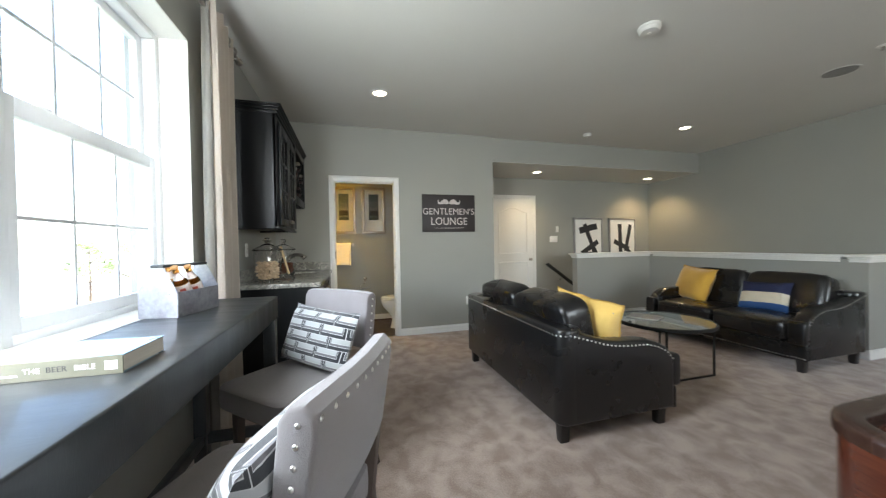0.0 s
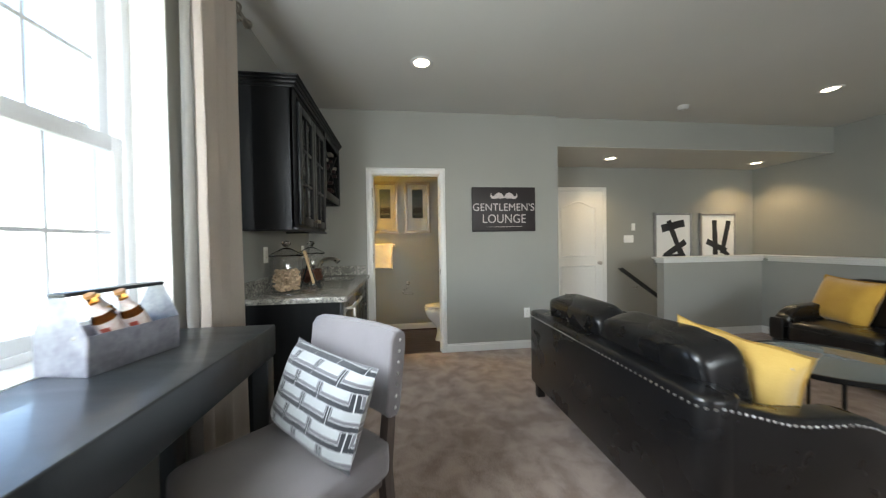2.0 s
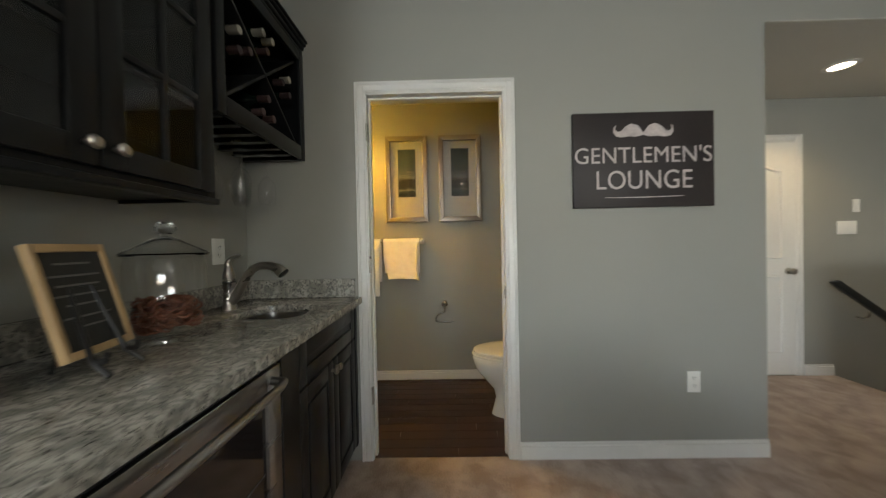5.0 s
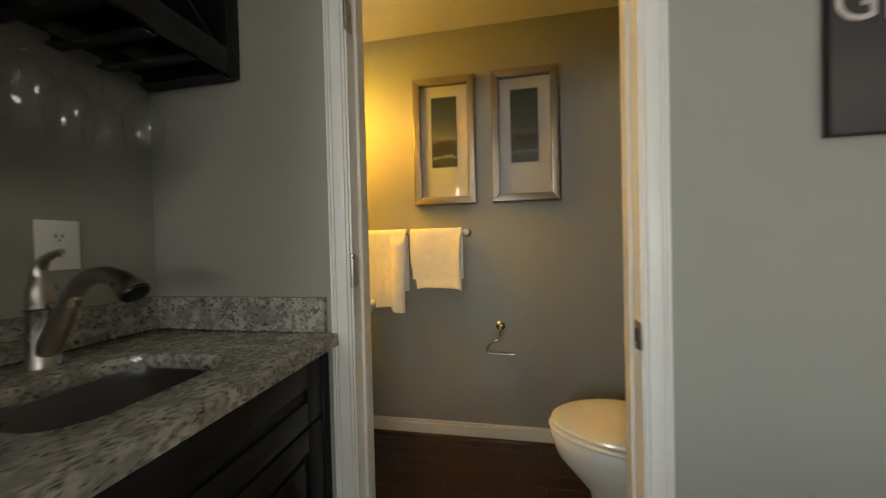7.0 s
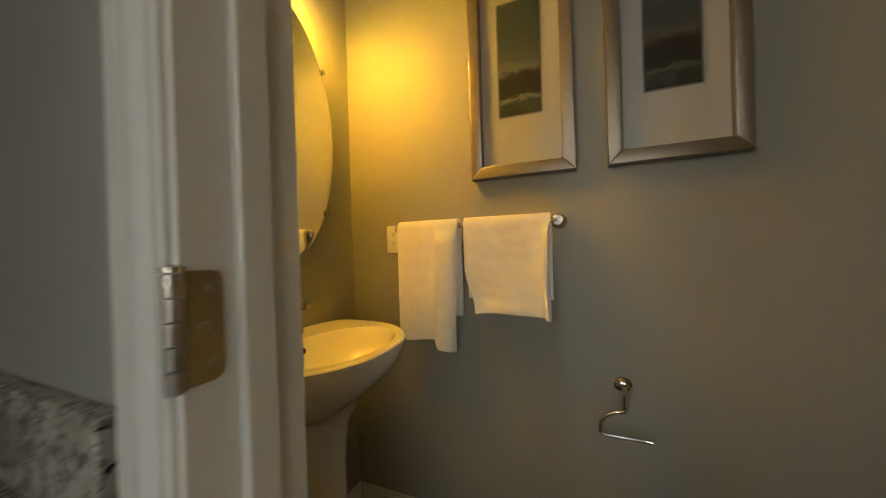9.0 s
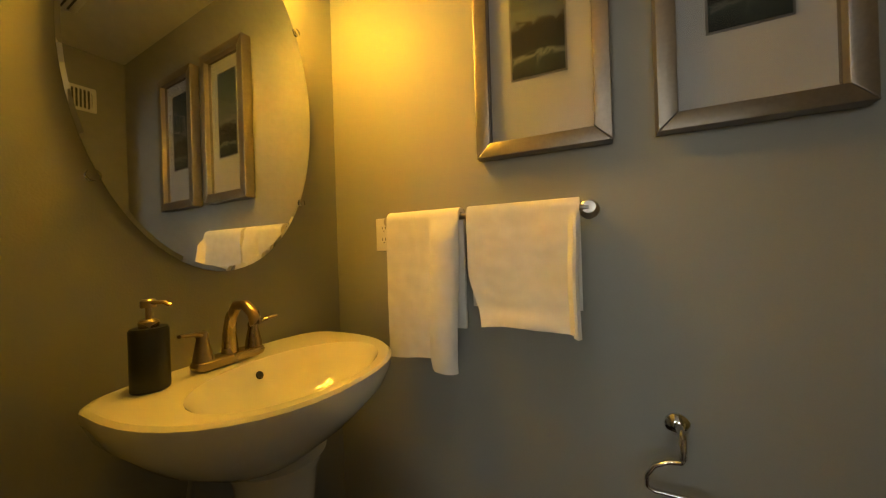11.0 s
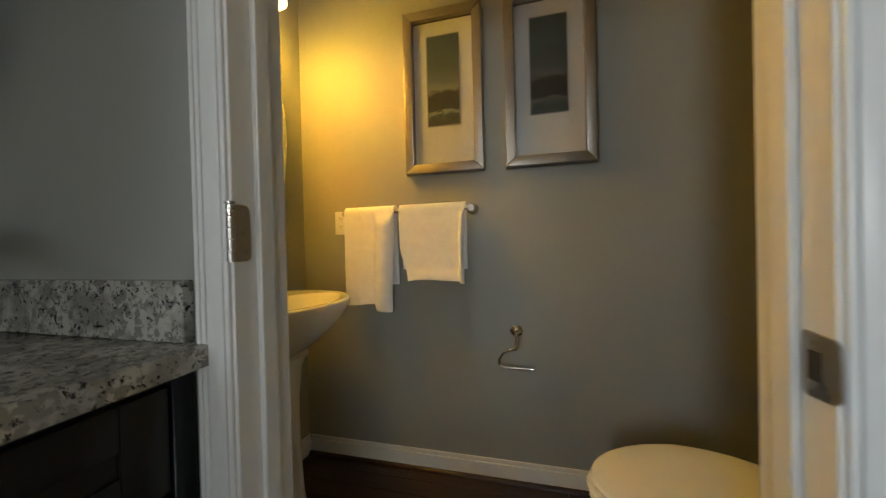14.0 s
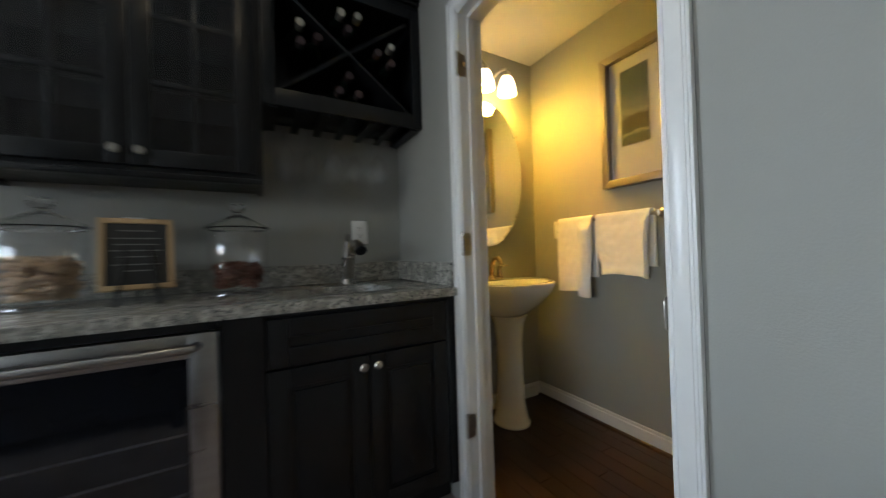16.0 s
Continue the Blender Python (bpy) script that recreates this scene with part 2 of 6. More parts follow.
LEAF = mat("leaf", (0.075, 0.12, 0.035), (0.11, 0.16, 0.05), rough=0.6, fine=20)
STEELDARK = mat("black_fridge_glass", (0.008, 0.009, 0.012), (0.010, 0.011, 0.014), rough=0.06, bump=0, coat=0.3, rough_var=0.02)
WIRE = mat("wine_rack_shelf", (0.14, 0.14, 0.15), (0.10, 0.10, 0.11), rough=0.35, metal=0.7)


def granite():
    m, nt, p = tree("speckled_granite")
    co = nt.nodes.new("ShaderNodeTexCoord")
    n0 = nt.nodes.new("ShaderNodeTexNoise")
    n0.inputs["Scale"].default_value, n0.inputs["Detail"].default_value = 22, 4
    n1 = nt.nodes.new("ShaderNodeTexNoise")
    n1.inputs["Scale"].default_value, n1.inputs["Detail"].default_value, n1.inputs["Roughness"].default_value = 122, 4, 0.68
    v = nt.nodes.new("ShaderNodeTexVoronoi")
    v.inputs["Scale"].default_value = 85
    n3 = nt.nodes.new("ShaderNodeTexNoise")
    n3.inputs["Scale"].default_value, n3.inputs["Detail"].default_value = 70, 6
    for n in (n0, n1, v, n3):
        nt.links.new(co.outputs["Object"], n.inputs["Vector"])
    base = nt.nodes.new("ShaderNodeValToRGB")
    e = base.color_ramp.elements
    e[0].position, e[0].color = 0.38, (0.24, 0.232, 0.205, 1)
    e[1].position, e[1].color = 0.60, (0.43, 0.412, 0.365, 1)
    nt.links.new(n0.outputs["Fac"], base.inputs[0])
    grey = nt.nodes.new("ShaderNodeValToRGB")
    grey.color_ramp.elements[0].position, grey.color_ramp.elements[1].position = 0.50, 0.58
    nt.links.new(n3.outputs["Fac"], grey.inputs[0])
    dark = nt.nodes.new("ShaderNodeValToRGB")
    dark.color_ramp.elements[0].position, dark.color_ramp.elements[1].position = 0.580, 0.612
    nt.links.new(n1.outputs["Fac"], dark.inputs[0])
    m1 = nt.nodes.new("ShaderNodeMix")
    m1.data_type = "RGBA"
    m1.inputs["B"].default_value = (0.20, 0.196, 0.180, 1)
    m2 = nt.nodes.new("ShaderNodeMix")
    m2.data_type = "RGBA"
    m2.inputs["B"].default_value = (0.022, 0.022, 0.024, 1)
    nt.links.new(grey.outputs[0], m1.inputs[0])
    nt.links.new(base.outputs[0], m1.inputs["A"])
    nt.links.new(dark.outputs[0], m2.inputs[0])
    nt.links.new(m1.outputs["Result"], m2.inputs["A"])
    nt.links.new(m2.outputs["Result"], p.inputs["Base Color"])
    p.inputs["Roughness"].default_value = 0.16
    return m


GRANITE = granite()


def basket_weave():
    """Cushion cloth: staggered nested blocks in white, greys and charcoal."""
    m, nt, p = tree("basket_pattern_cloth")
    co = nt.nodes.new("ShaderNodeTexCoord")
    mp = nt.nodes.new("ShaderNodeMapping")
    mp.inputs["Rotation"].default_value = (radians(90), 0, 0)
    nt.links.new(co.outputs["Object"], mp.inputs[0])

    def bricks(mortar, inner, outer, src, shift):
        b = nt.nodes.new("ShaderNodeTexBrick")
        b.offset = 0.5
        b.inputs["Scale"].default_value = 1.0
        b.inputs["Brick Width"].default_value, b.inputs["Row Height"].default_value = 0.138, 0.053
        b.inputs["Mortar Size"].default_value, b.inputs["Mortar Smooth"].default_value = mortar, 0.0
        b.inputs["Color1"].default_value = b.inputs["Color2"].default_value = inner
        b.inputs["Mortar"].default_value = outer
        mv = nt.nodes.new("ShaderNodeVectorMath")
        mv.inputs[1].default_value = shift
        nt.links.new(mp.outputs[0], mv.inputs[0])
        nt.links.new(mv.outputs[0], b.inputs["Vector"])
        if src:
            nt.links.new(src, b.inputs["Color1"])
            nt.links.new(src, b.inputs["Color2"])
        return b.outputs["Color"]

    white, grey, char, mid = (0.39, 0.40, 0.405, 1), (0.105, 0.103, 0.114, 1), (0.014, 0.017, 0.022, 1), (0.30, 0.315, 0.32, 1)
    c = bricks(0.0160, mid, white, None, (0, 0.0150, 0))
    c = bricks(0.0149, white, grey, c, (0, 0.0139, 0))
    c = bricks(0.0097, white, white, c, (0, 0.0087, 0))
    c = bricks(0.0086, white, char, c, (0, 0.0076, 0))
    c = bricks(0.0012, white, white, c, (0, 0, 0))
    n = nt.nodes.new("ShaderNodeTexNoise")
    n.inputs["Scale"].default_value = 420
    nt.links.new(co.outputs["Object"], n.inputs["Vector"])
    bp = nt.nodes.new("ShaderNodeBump")
    bp.inputs["Strength"].default_value, bp.inputs["Distance"].default_value = 0.4, 0.002
    nt.links.new(n.outputs["Fac"], bp.inputs["Height"])
    nt.links.new(bp.outputs[0], p.inputs["Normal"])
    nt.links.new(c, p.inputs["Base Color"])
    p.inputs["Roughness"].default_value, p.inputs["Sheen Weight"].default_value = 0.9, 0.3
    return m


WEAVE = basket_weave()


def seascape(name, dark):
    """A painted sea and sky in dark teal with a pale break of light."""
    m, nt, p = tree(name)
    co = nt.nodes.new("ShaderNodeTexCoord")
    sp = nt.nodes.new("ShaderNodeSeparateXYZ")
    nt.links.new(co.outputs["Generated"], sp.inputs[0])
    mp = nt.nodes.new("ShaderNodeMapping")
    mp.inputs["Scale"].default_value = (2.0, 1, 7.0)
    nt.links.new(co.outputs["Generated"], mp.inputs[0])
    n = nt.nodes.new("ShaderNodeTexNoise")
    n.inputs["Scale"].default_value, n.inputs["Detail"].default_value, n.inputs["Distortion"].default_value = 1.6, 6, 0.8
    nt.links.new(mp.outputs[0], n.inputs["Vector"])
    ad = nt.nodes.new("ShaderNodeMath")
    ad.operation = "MULTIPLY_ADD"
    ad.inputs[1].default_value, ad.inputs[2].default_value = 0.20, -0.10
    nt.links.new(n.outputs["Fac"], ad.inputs[0])
    sm = nt.nodes.new("ShaderNodeMath")
    nt.links.new(sp.outputs["Z"], sm.inputs[0])
    nt.links.new(ad.outputs[0], sm.inputs[1])
    r = nt.nodes.new("ShaderNodeValToRGB")
    e = r.color_ramp.elements
    e[0].position, e[0].color = 0.0, (0.020, 0.030, 0.032, 1)
    e[1].position, e[1].color = 1.0, (0.045, 0.075, 0.085, 1)
    k = 0.6 if dark else 1.0
    for at, c in ((0.10, (0.05, 0.075, 0.075)), (0.13, (0.30 * k, 0.32 * k, 0.29 * k)), (0.16, (0.03, 0.036, 0.032)), (0.33, (0.035, 0.032, 0.026)), (0.36, (0.075, 0.062, 0.045)), (0.39, (0.26 * k, 0.28 * k, 0.27 * k)), (0.50, (0.15 * k, 0.18 * k, 0.185 * k)), (0.72, (0.06, 0.095, 0.105))):
        x = e.new(at)
        x.color = (*c, 1)
    nt.links.new(sm.outputs[0], r.inputs[0])
    nt.links.new(r.outputs[0], p.inputs["Base Color"])
    p.inputs["Roughness"].default_value = 0.6
    return m


SEA_A, SEA_B = seascape("seascape_print", False), seascape("dusk_seascape_print", True)

# ---------------------------------------------------------------- mesh helpers


def addbox(bm, lo, hi, bevel=0.0, seg=2):
    m = Matrix.LocRotScale([(a + b) / 2 for a, b in zip(lo, hi)], None, [max(1e-4, b - a) for a, b in zip(lo, hi)])
    vs = bmesh.ops.create_cube(bm, size=1, matrix=m)["verts"]
    if bevel:
        es = list({e for v in vs for e in v.link_edges})
        bmesh.ops.bevel(bm, geom=es, offset=bevel, segments=seg, affect="EDGES", profile=0.5)
    return bm


def box(lo, hi, bevel=0.0, seg=2):
    return addbox(bmesh.new(), lo, hi, bevel, seg)


def addlathe(bm, prof, n=24, at=(0, 0, 0), sx=1.0, sy=1.0, m=None):
    """Turn a profile of (radius, height) about z."""
    rings = []
    for r, z in prof:
        if r < 1e-5:
            rings.append([bm.verts.new((at[0], at[1], at[2] + z))])
        else:
            rings.append([bm.verts.new((at[0] + r * sx * math.cos(2 * math.pi * i / n), at[1] + r * sy * math.sin(2 * math.pi * i / n), at[2] + z)) for i in range(n)])
    made = [v for r in rings for v in r]
    for a, b in zip(rings, rings[1:]):
        for i in range(n):
            j = (i + 1) % n
            if len(a) == 1 and len(b) == 1:
                continue
            if len(a) == 1:
                bm.faces.new((a[0], b[j], b[i]))
            elif len(b) == 1:
                bm.faces.new((a[i], a[j], b[0]))
            else:
                bm.faces.new((a[i], a[j], b[j], b[i]))
    if m:
        bmesh.ops.transform(bm, matrix=m, verts=made)
    return bm


def lathe(prof, n=24, at=(0, 0, 0), sx=1.0, sy=1.0, m=None):
    return addlathe(bmesh.new(), prof, n, at, sx, sy, m)


def addtube(bm, pts, r, n=10, flat=1.0):
    """A round rod along points; r may be a list of radii."""
    pts = [Vector(p) for p in pts]
    rr = r if isinstance(r, (list, tuple)) else [r] * len(pts)
    up = Vector((0, 0, 1))
    rings, ref = [], None
    for i, p in enumerate(pts):
        d = (pts[min(i + 1, len(pts) - 1)] - pts[max(i - 1, 0)]).normalized()
        if ref is None:
            ref = d.cross(up if abs(d.z) < 0.9 else Vector((1, 0, 0))).normalized()
        ref = (ref - d * ref.dot(d)).normalized()
        o = d.cross(ref)
        rings.append([bm.verts.new(p + ref * rr[i] * math.cos(2 * math.pi * k / n) + o * rr[i] * flat * math.sin(2 * math.pi * k / n)) for k in range(n)])
    for a, b in zip(rings, rings[1:]):
        for k in range(n):
            bm.faces.new((a[k], a[(k + 1) % n], b[(k + 1) % n], b[k]))
    bm.faces.new(rings[0][::-1])
    bm.faces.new(rings[-1])
    return bm


def tube(pts, r, n=10, flat=1.0):
    return addtube(bmesh.new(), pts, r, n, flat)


def arc(c, r, a0, a1, n, u=(1, 0, 0), v=(0, 0, 1)):
    c, u, v = Vector(c), Vector(u), Vector(v)
    return [c + u * r * math.cos(radians(a0 + (a1 - a0) * i / n)) + v * r * math.sin(radians(a0 + (a1 - a0) * i / n)) for i in range(n + 1)]


def extrude(poly, axis, a, b, bevel=0.0, seg=2):
    """A prism: poly in the two other axes, from a to b along axis."""
    bm = bmesh.new()

    def put(p, w):
        q = list(p)
        q.insert(axis, w)
        return bm.verts.new(q)
    lo, hi = [put(p, a) for p in poly], [put(p, b) for p in poly]
    caps = [bm.faces.new(lo), bm.faces.new(hi[::-1])]
    n = len(poly)
    for i in range(n):
        bm.faces.new((lo[i], hi[i], hi[(i + 1) % n], lo[(i + 1) % n]))
    bmesh.ops.recalc_face_normals(bm, faces=bm.faces[:])
    if bevel:
        es = list({e for f in caps for e in f.edges})
        bmesh.ops.bevel(bm, geom=es, offset=bevel, segments=seg, affect="EDGES", profile=0.5)
    return bm


def rounded_rect(hx, hy, r, n=8):
    pts = []
    for cx, cy, a0 in ((hx - r, hy - r, 0), (-hx + r, hy - r, 90), (-hx + r, -hy + r, 180), (hx - r, -hy + r, 270)):
        pts += [(cx + r * math.cos(radians(a0 + 90 * i / n)), cy + r * math.sin(radians(a0 + 90 * i / n))) for i in range(n + 1)]
    return pts


def superbox(sx, sy, sz, at=(0, 0, 0), e=0.35, n=20, crown=0.0, m=None):
    """A soft stuffed block: a superellipsoid of full sizes sx, sy, sz."""
    bm = bmesh.new()

    def pw(c, k):
        return math.copysign(abs(c) ** k, c)
    rows = []
    for i in range(n // 2 + 1):
        v = -math.pi / 2 + math.pi * i / (n // 2)
        ring = []
        for j in range(n * 2):
            u = -math.pi + 2 * math.pi * j / (n * 2)
            x, y, z = pw(math.cos(v), e) * pw(math.cos(u), e), pw(math.cos(v), e) * pw(math.sin(u), e), pw(math.sin(v), e)
            z *= 1 + crown * (1 - x * x) * (1 - y * y)
            ring.append(bm.verts.new((at[0] + x * sx / 2, at[1] + y * sy / 2, at[2] + z * sz / 2)))
        rows.append(ring)
    for a, b in zip(rows, rows[1:]):
        for j in range(n * 2):
            k = (j + 1) % (n * 2)
            bm.faces.new((a[j], a[k], b[k], b[j]))
    bmesh.ops.remove_doubles(bm, verts=bm.verts[:], dist=1e-5)
    if m:
        bmesh.ops.transform(bm, matrix=m, verts=bm.verts[:])
    return bm


def pillow(w, h, t, n=16, sag=0.02, seed=1):
    """A throw cushion in the x-z plane, plump in y, its corners drawn out."""
    bm = bmesh.new()
    grids = []
    for side in (1, -1):
        g = []
        for i in range(n + 1):
            row = []
            for j in range(n + 1):
                u, v = 2 * i / n - 1, 2 * j / n - 1
                k = (max(0, 1 - u ** 4) ** 0.6) * (max(0, 1 - v ** 4) ** 0.6)
                pinch = 1 - 0.07 * (1 - abs(u) ** 2) * abs(v) ** 3
                pinch2 = 1 - 0.07 * (1 - abs(v) ** 2) * abs(u) ** 3
                y = side * (t / 2 * k + 0.006 * noise.noise((u * 2.3 + seed, v * 2.3, side)) * k)
                row.append(bm.verts.new((u * w / 2 * pinch2, y, h / 2 + v * h / 2 * pinch - sag * k)))
            g.append(row)
        grids.append(g)
        for i in range(n):
            for j in range(n):
                f = (g[i][j], g[i + 1][j], g[i + 1][j + 1], g[i][j + 1])
                bm.faces.new(f if side < 0 else f[::-1])
    bmesh.ops.remove_doubles(bm, verts=bm.verts[:], dist=1e-5)
    return bm


def mesh_of(name, bm, material, smooth=True):
    bmesh.ops.recalc_face_normals(bm, faces=bm.faces[:])
    me = bpy.data.meshes.new(name)
    bm.to_mesh(me)
    bm.free()
    me.materials.append(material)
    if smooth:
        for p in me.polygons:
            p.use_smooth = True
        me.set_sharp_from_angle(angle=radians(38))
    return me


def part(name, bm, material, parent, label="", m=None, smooth=True):
    """One mesh under a thing or a part. bm may also be a ready mesh."""
    me = bm if isinstance(bm, bpy.types.Mesh) else mesh_of(name, bm, material, smooth)
    ob = new(name, me)
    ob.parent = parent
    if m:
        ob.matrix_basis = m
    return tagged(ob, label)


def thing(name, label, category, m=None, group="", kind=""):
    ob = new(name)
    ob.empty_display_size = 0.05
    if m:
        ob.matrix_basis = m
    return tagged(ob, label, category, group, kind)


def single(name, bm, material, label, category, m=None, group="", kind="", smooth=True):
    """A thing that is one mesh."""
    ob = new(name, mesh_of(name, bm, material, smooth))
    if m:
        ob.matrix_basis = m
    return tagged(ob, label, category, group, kind)


def letters(body, size, depth, material, parent, m, align="CENTER", wide=1.0, name="lettering"):
    cu = bpy.data.curves.new("lettering", "FONT")
    cu.body, cu.size, cu.extrude, cu.align_x, cu.align_y = body, size, depth, align, "CENTER"
    cu.space_character = 1.02
    tmp = bpy.data.objects.new("lettering", cu)
    me = bpy.data.meshes.new_from_object(tmp)
    bpy.data.objects.remove(tmp)
    me.materials.append(material)
    me.transform(Matrix.Diagonal((wide, 1, 1, 1)))
    ob = new(name, me)
    ob.parent, ob.matrix_basis = parent, m
    return ob


def structure(name, bm, material, label, category="wall", smooth=False):
    return single(name, bm, material, label, category, kind="structure", smooth=smooth)


# ---------------------------------------------------------------- structure
YF, YB = 5.0, 6.07          # the lounge's far wall, the back wall of powder room and hall
XC, XR = 2.84, 6.78         # end of the far wall, the stair's outer wall
H, HB, HS = 2.72, 2.42, 2.385
YN = -3.2                   # the wall behind
DX0, DX1, DZ = 0.680, 1.427, 2.022   # door opening of the powder room
WY0, WY1, WZ0, WZ1 = 0.98, 2.86, 0.893, 2.385   # window opening in the outer wall
T = 0.115


def boxes(*items):
    bm = bmesh.new()
    for lo, hi in items:
        addbox(bm, lo, hi)
    return bm


floor = structure("floor", boxes(((-0.3, YN - 0.2, -0.25), (XR, 2.66, 0)), ((-0.3, 2.66, -0.25), (5.78, 5.02, 0)), ((XC, 5.02, -0.25), (4.42, YB, 0)), ((4.42, 5.02, -0.25), (5.78, 5.16, 0))), CARPET, "mottled beige cut-pile carpet with brushed tracks", "floor")

wall_west = structure("wall_west", boxes(
    ((-0.3, YN - 0.2, -0.25), (0, WY0, 3.0)), ((-0.3, WY1, -0.25), (0, YB + 0.15, 3.0)),
    ((-0.3, WY0, -0.25), (0, WY1, WZ0)), ((-0.3, WY0, WZ1), (0, WY1, 3.0))), WALL, "painted grey outer wall with a deep window opening")
wall_far = structure("wall_far", boxes(
    ((0, YF, 0), (DX0 - 0.02, YF + T, H)), ((DX1 + 0.02, YF, 0), (XC, YF + T, H)), ((DX0 - 0.02, YF, DZ + 0.02), (DX1 + 0.02, YF + T, H)),
    ((XC - T, YF + T, 0), (XC, YB, H))), WALL, "painted grey wall with a door opening")
wall_back = structure("wall_back", boxes(((-0.001, YB, -2.6), (XR + 0.15, YB + 0.15, 3.0))), WALL, "painted grey wall behind powder room and stair")
wall_east = structure("wall_east", boxes(((XR, YN - 0.2, -2.6), (XR + 0.15, YB, 3.0))), WALL, "tall painted grey wall beside the stair")
wall_bath_east = structure("wall_bath_east", boxes(((1.99, YF + T, 0), (2.09, YB, H))), WALL, "painted wall behind the toilet")
NX0, NX1 = 1.9, 5.895
wall_near = structure("wall_near", boxes(
    ((0, YN - 0.2, 0), (NX0, YN, 3.0)), ((NX1, YN - 0.2, 0), (XR, YN, 3.0)), ((NX0, YN - 0.2, 0), (NX1, YN, WZ0)), ((NX0, YN - 0.2, WZ1), (NX1, YN, 3.0))), WALL, "painted grey wall with a window")

ceiling = structure("ceiling", boxes(((-0.3, YN - 0.2, H), (XR, YF, H + 0.28)), ((-0.3, YF, H + 0.001), (XR, YB, H + 0.28))), CEIL, "flat painted ceiling", "ceiling")
soffit = structure("soffit", boxes(((XC, YF + 0.04, HS), (XR, YB, H))), WALL, "dropped painted bulkhead above hall and stair", "ceiling")
soffit_ceiling = structure("ceiling_hall", boxes(((XC + 0.002, YF + 0.042, HS - 0.004), (XR - 0.002, YB - 0.002, HS))), CEIL, "flat painted hall ceiling", "ceiling")
ceiling_bath = structure("ceiling_bath", boxes(((0, YF + T, HB), (1.99, YB, HB + 0.1))), CEIL, "flat painted ceiling of the powder room", "ceiling")

# half wall round the stair, with a white moulded cap
HX, HY, HE, HZ = 5.72, 5.08, 2.63, 1.025
half_wall = structure("half_wall", boxes(
    ((4.29, HY, -2.6), (HX, HY + T, HZ - 0.045)), ((HX, HE, -2.6), (HX + T, HY + T, HZ - 0.045)), ((HX + T, HE, -2.6), (XR, HE + T, HZ - 0.045))), WALL, "low painted wall round the stair well")


def cap_profile(lo, hi):
    bm = bmesh.new()
    addbox(bm, (lo[0] - 0.045, lo[1] - 0.045, HZ - 0.024), (hi[0] + 0.045, hi[1] + 0.045, HZ), 0.008)
    addbox(bm, (lo[0] - 0.025, lo[1] - 0.025, HZ - 0.045), (hi[0] + 0.025, hi[1] + 0.025, HZ - 0.0245), 0.006)
    addbox(bm, (lo[0] - 0.014, lo[1] - 0.014, HZ - 0.075), (hi[0] + 0.014, hi[1] + 0.014, HZ - 0.0455), 0.004)
    return bm


half_cap = thing("half_wall_cap", "white moulded wooden cap on the low wall", "trim", kind="structure")
part("cap_board", cap_profile((4.29, HY, 0), (HX + T, HY + T, 0)), TRIM, half_cap)
part("cap_board", cap_profile((HX, HE + T + 0.092, 0), (HX + T, HY - 0.092, 0)), TRIM, half_cap)
part("cap_board", cap_profile((HX, HE, 0), (XR - 0.046, HE + T, 0)), TRIM, half_cap)


def base_run(parent, x0, y0, x1, y1, side):
    """A baseboard along a wall; side is the way it stands proud (dx, dy)."""
    lo = (min(x0, x1, x0 + side[0] * 0.014), min(y0, y1, y0 + side[1] * 0.014), 0.0)
    hi = (max(x0, x1, x0 + side[0] * 0.014), max(y0, y1, y0 + side[1] * 0.014), 0.075)
    bm = box(lo, hi, 0.002, 1)
    lo2 = (min(x0, x1, x0 + side[0] * 0.008), min(y0, y1, y0 + side[1] * 0.008), 0.0751)
    hi2 = (max(x0, x1, x0 + side[0] * 0.008), max(y0, y1, y0 + side[1] * 0.008), 0.094)
    addbox(bm, lo2, hi2, 0.003, 2)
    part("board", bm, TRIM, parent)


baseboard = thing("baseboard", "white painted wooden baseboards", "trim", kind="structure")
base_run(baseboard, DX1 + 0.064, YF, XC, YF, (0, -1))
base_run(baseboard, 0, YN, 0, 3.46, (1, 0))
base_run(baseboard, XC, YF, XC, YB, (1, 0))
base_run(baseboard, 4.17, YB, 4.42, YB, (0, -1))
base_run(baseboard, XC + 0.015, YB, 3.26, YB, (0, -1))
base_run(baseboard, 4.29, HY, HX - 0.015, HY, (0, -1))
base_run(baseboard, HX, HE, HX, HY, (-1, 0))
base_run(baseboard, HX - 0.014, HE, XR, HE, (0, -1))
base_run(baseboard, XR, YN, XR, HE - 0.015, (-1, 0))
base_run(baseboard, 0.015, YB, 1.975, YB, (0, -1))
base_run(baseboard, 0, YF + T, 0, YB, (1, 0))
base_run(baseboard, 1.99, YF + T, 1.99, YB, (-1, 0))


def casing(parent, x0, x1, zt, y, w, out):
    """Stepped door casing round an opening from x0 to x1, up to zt, on the wall face y; out: -1 or 1."""
    for a, b, d in ((0, w * 0.16, 0.0085), (w * 0.16, w * 0.72, 0.0110), (w * 0.72, w * 0.86, 0.0135), (w * 0.86, w, 0.0160)):
        ys = sorted((y, y + out * d))
        for name, lo, hi in (("casing_side", (x0 - b, 0, ), (x0 - a, zt + b)), ("casing_side", (x1 + a, 0), (x1 + b, zt + b)), ("casing_head", (x0 - a, zt + a), (x1 + a, zt + b))):
            part(name, box((lo[0], ys[0], lo[1]), (hi[0], ys[1], hi[1]), 0.003, 2), TRIM, parent)


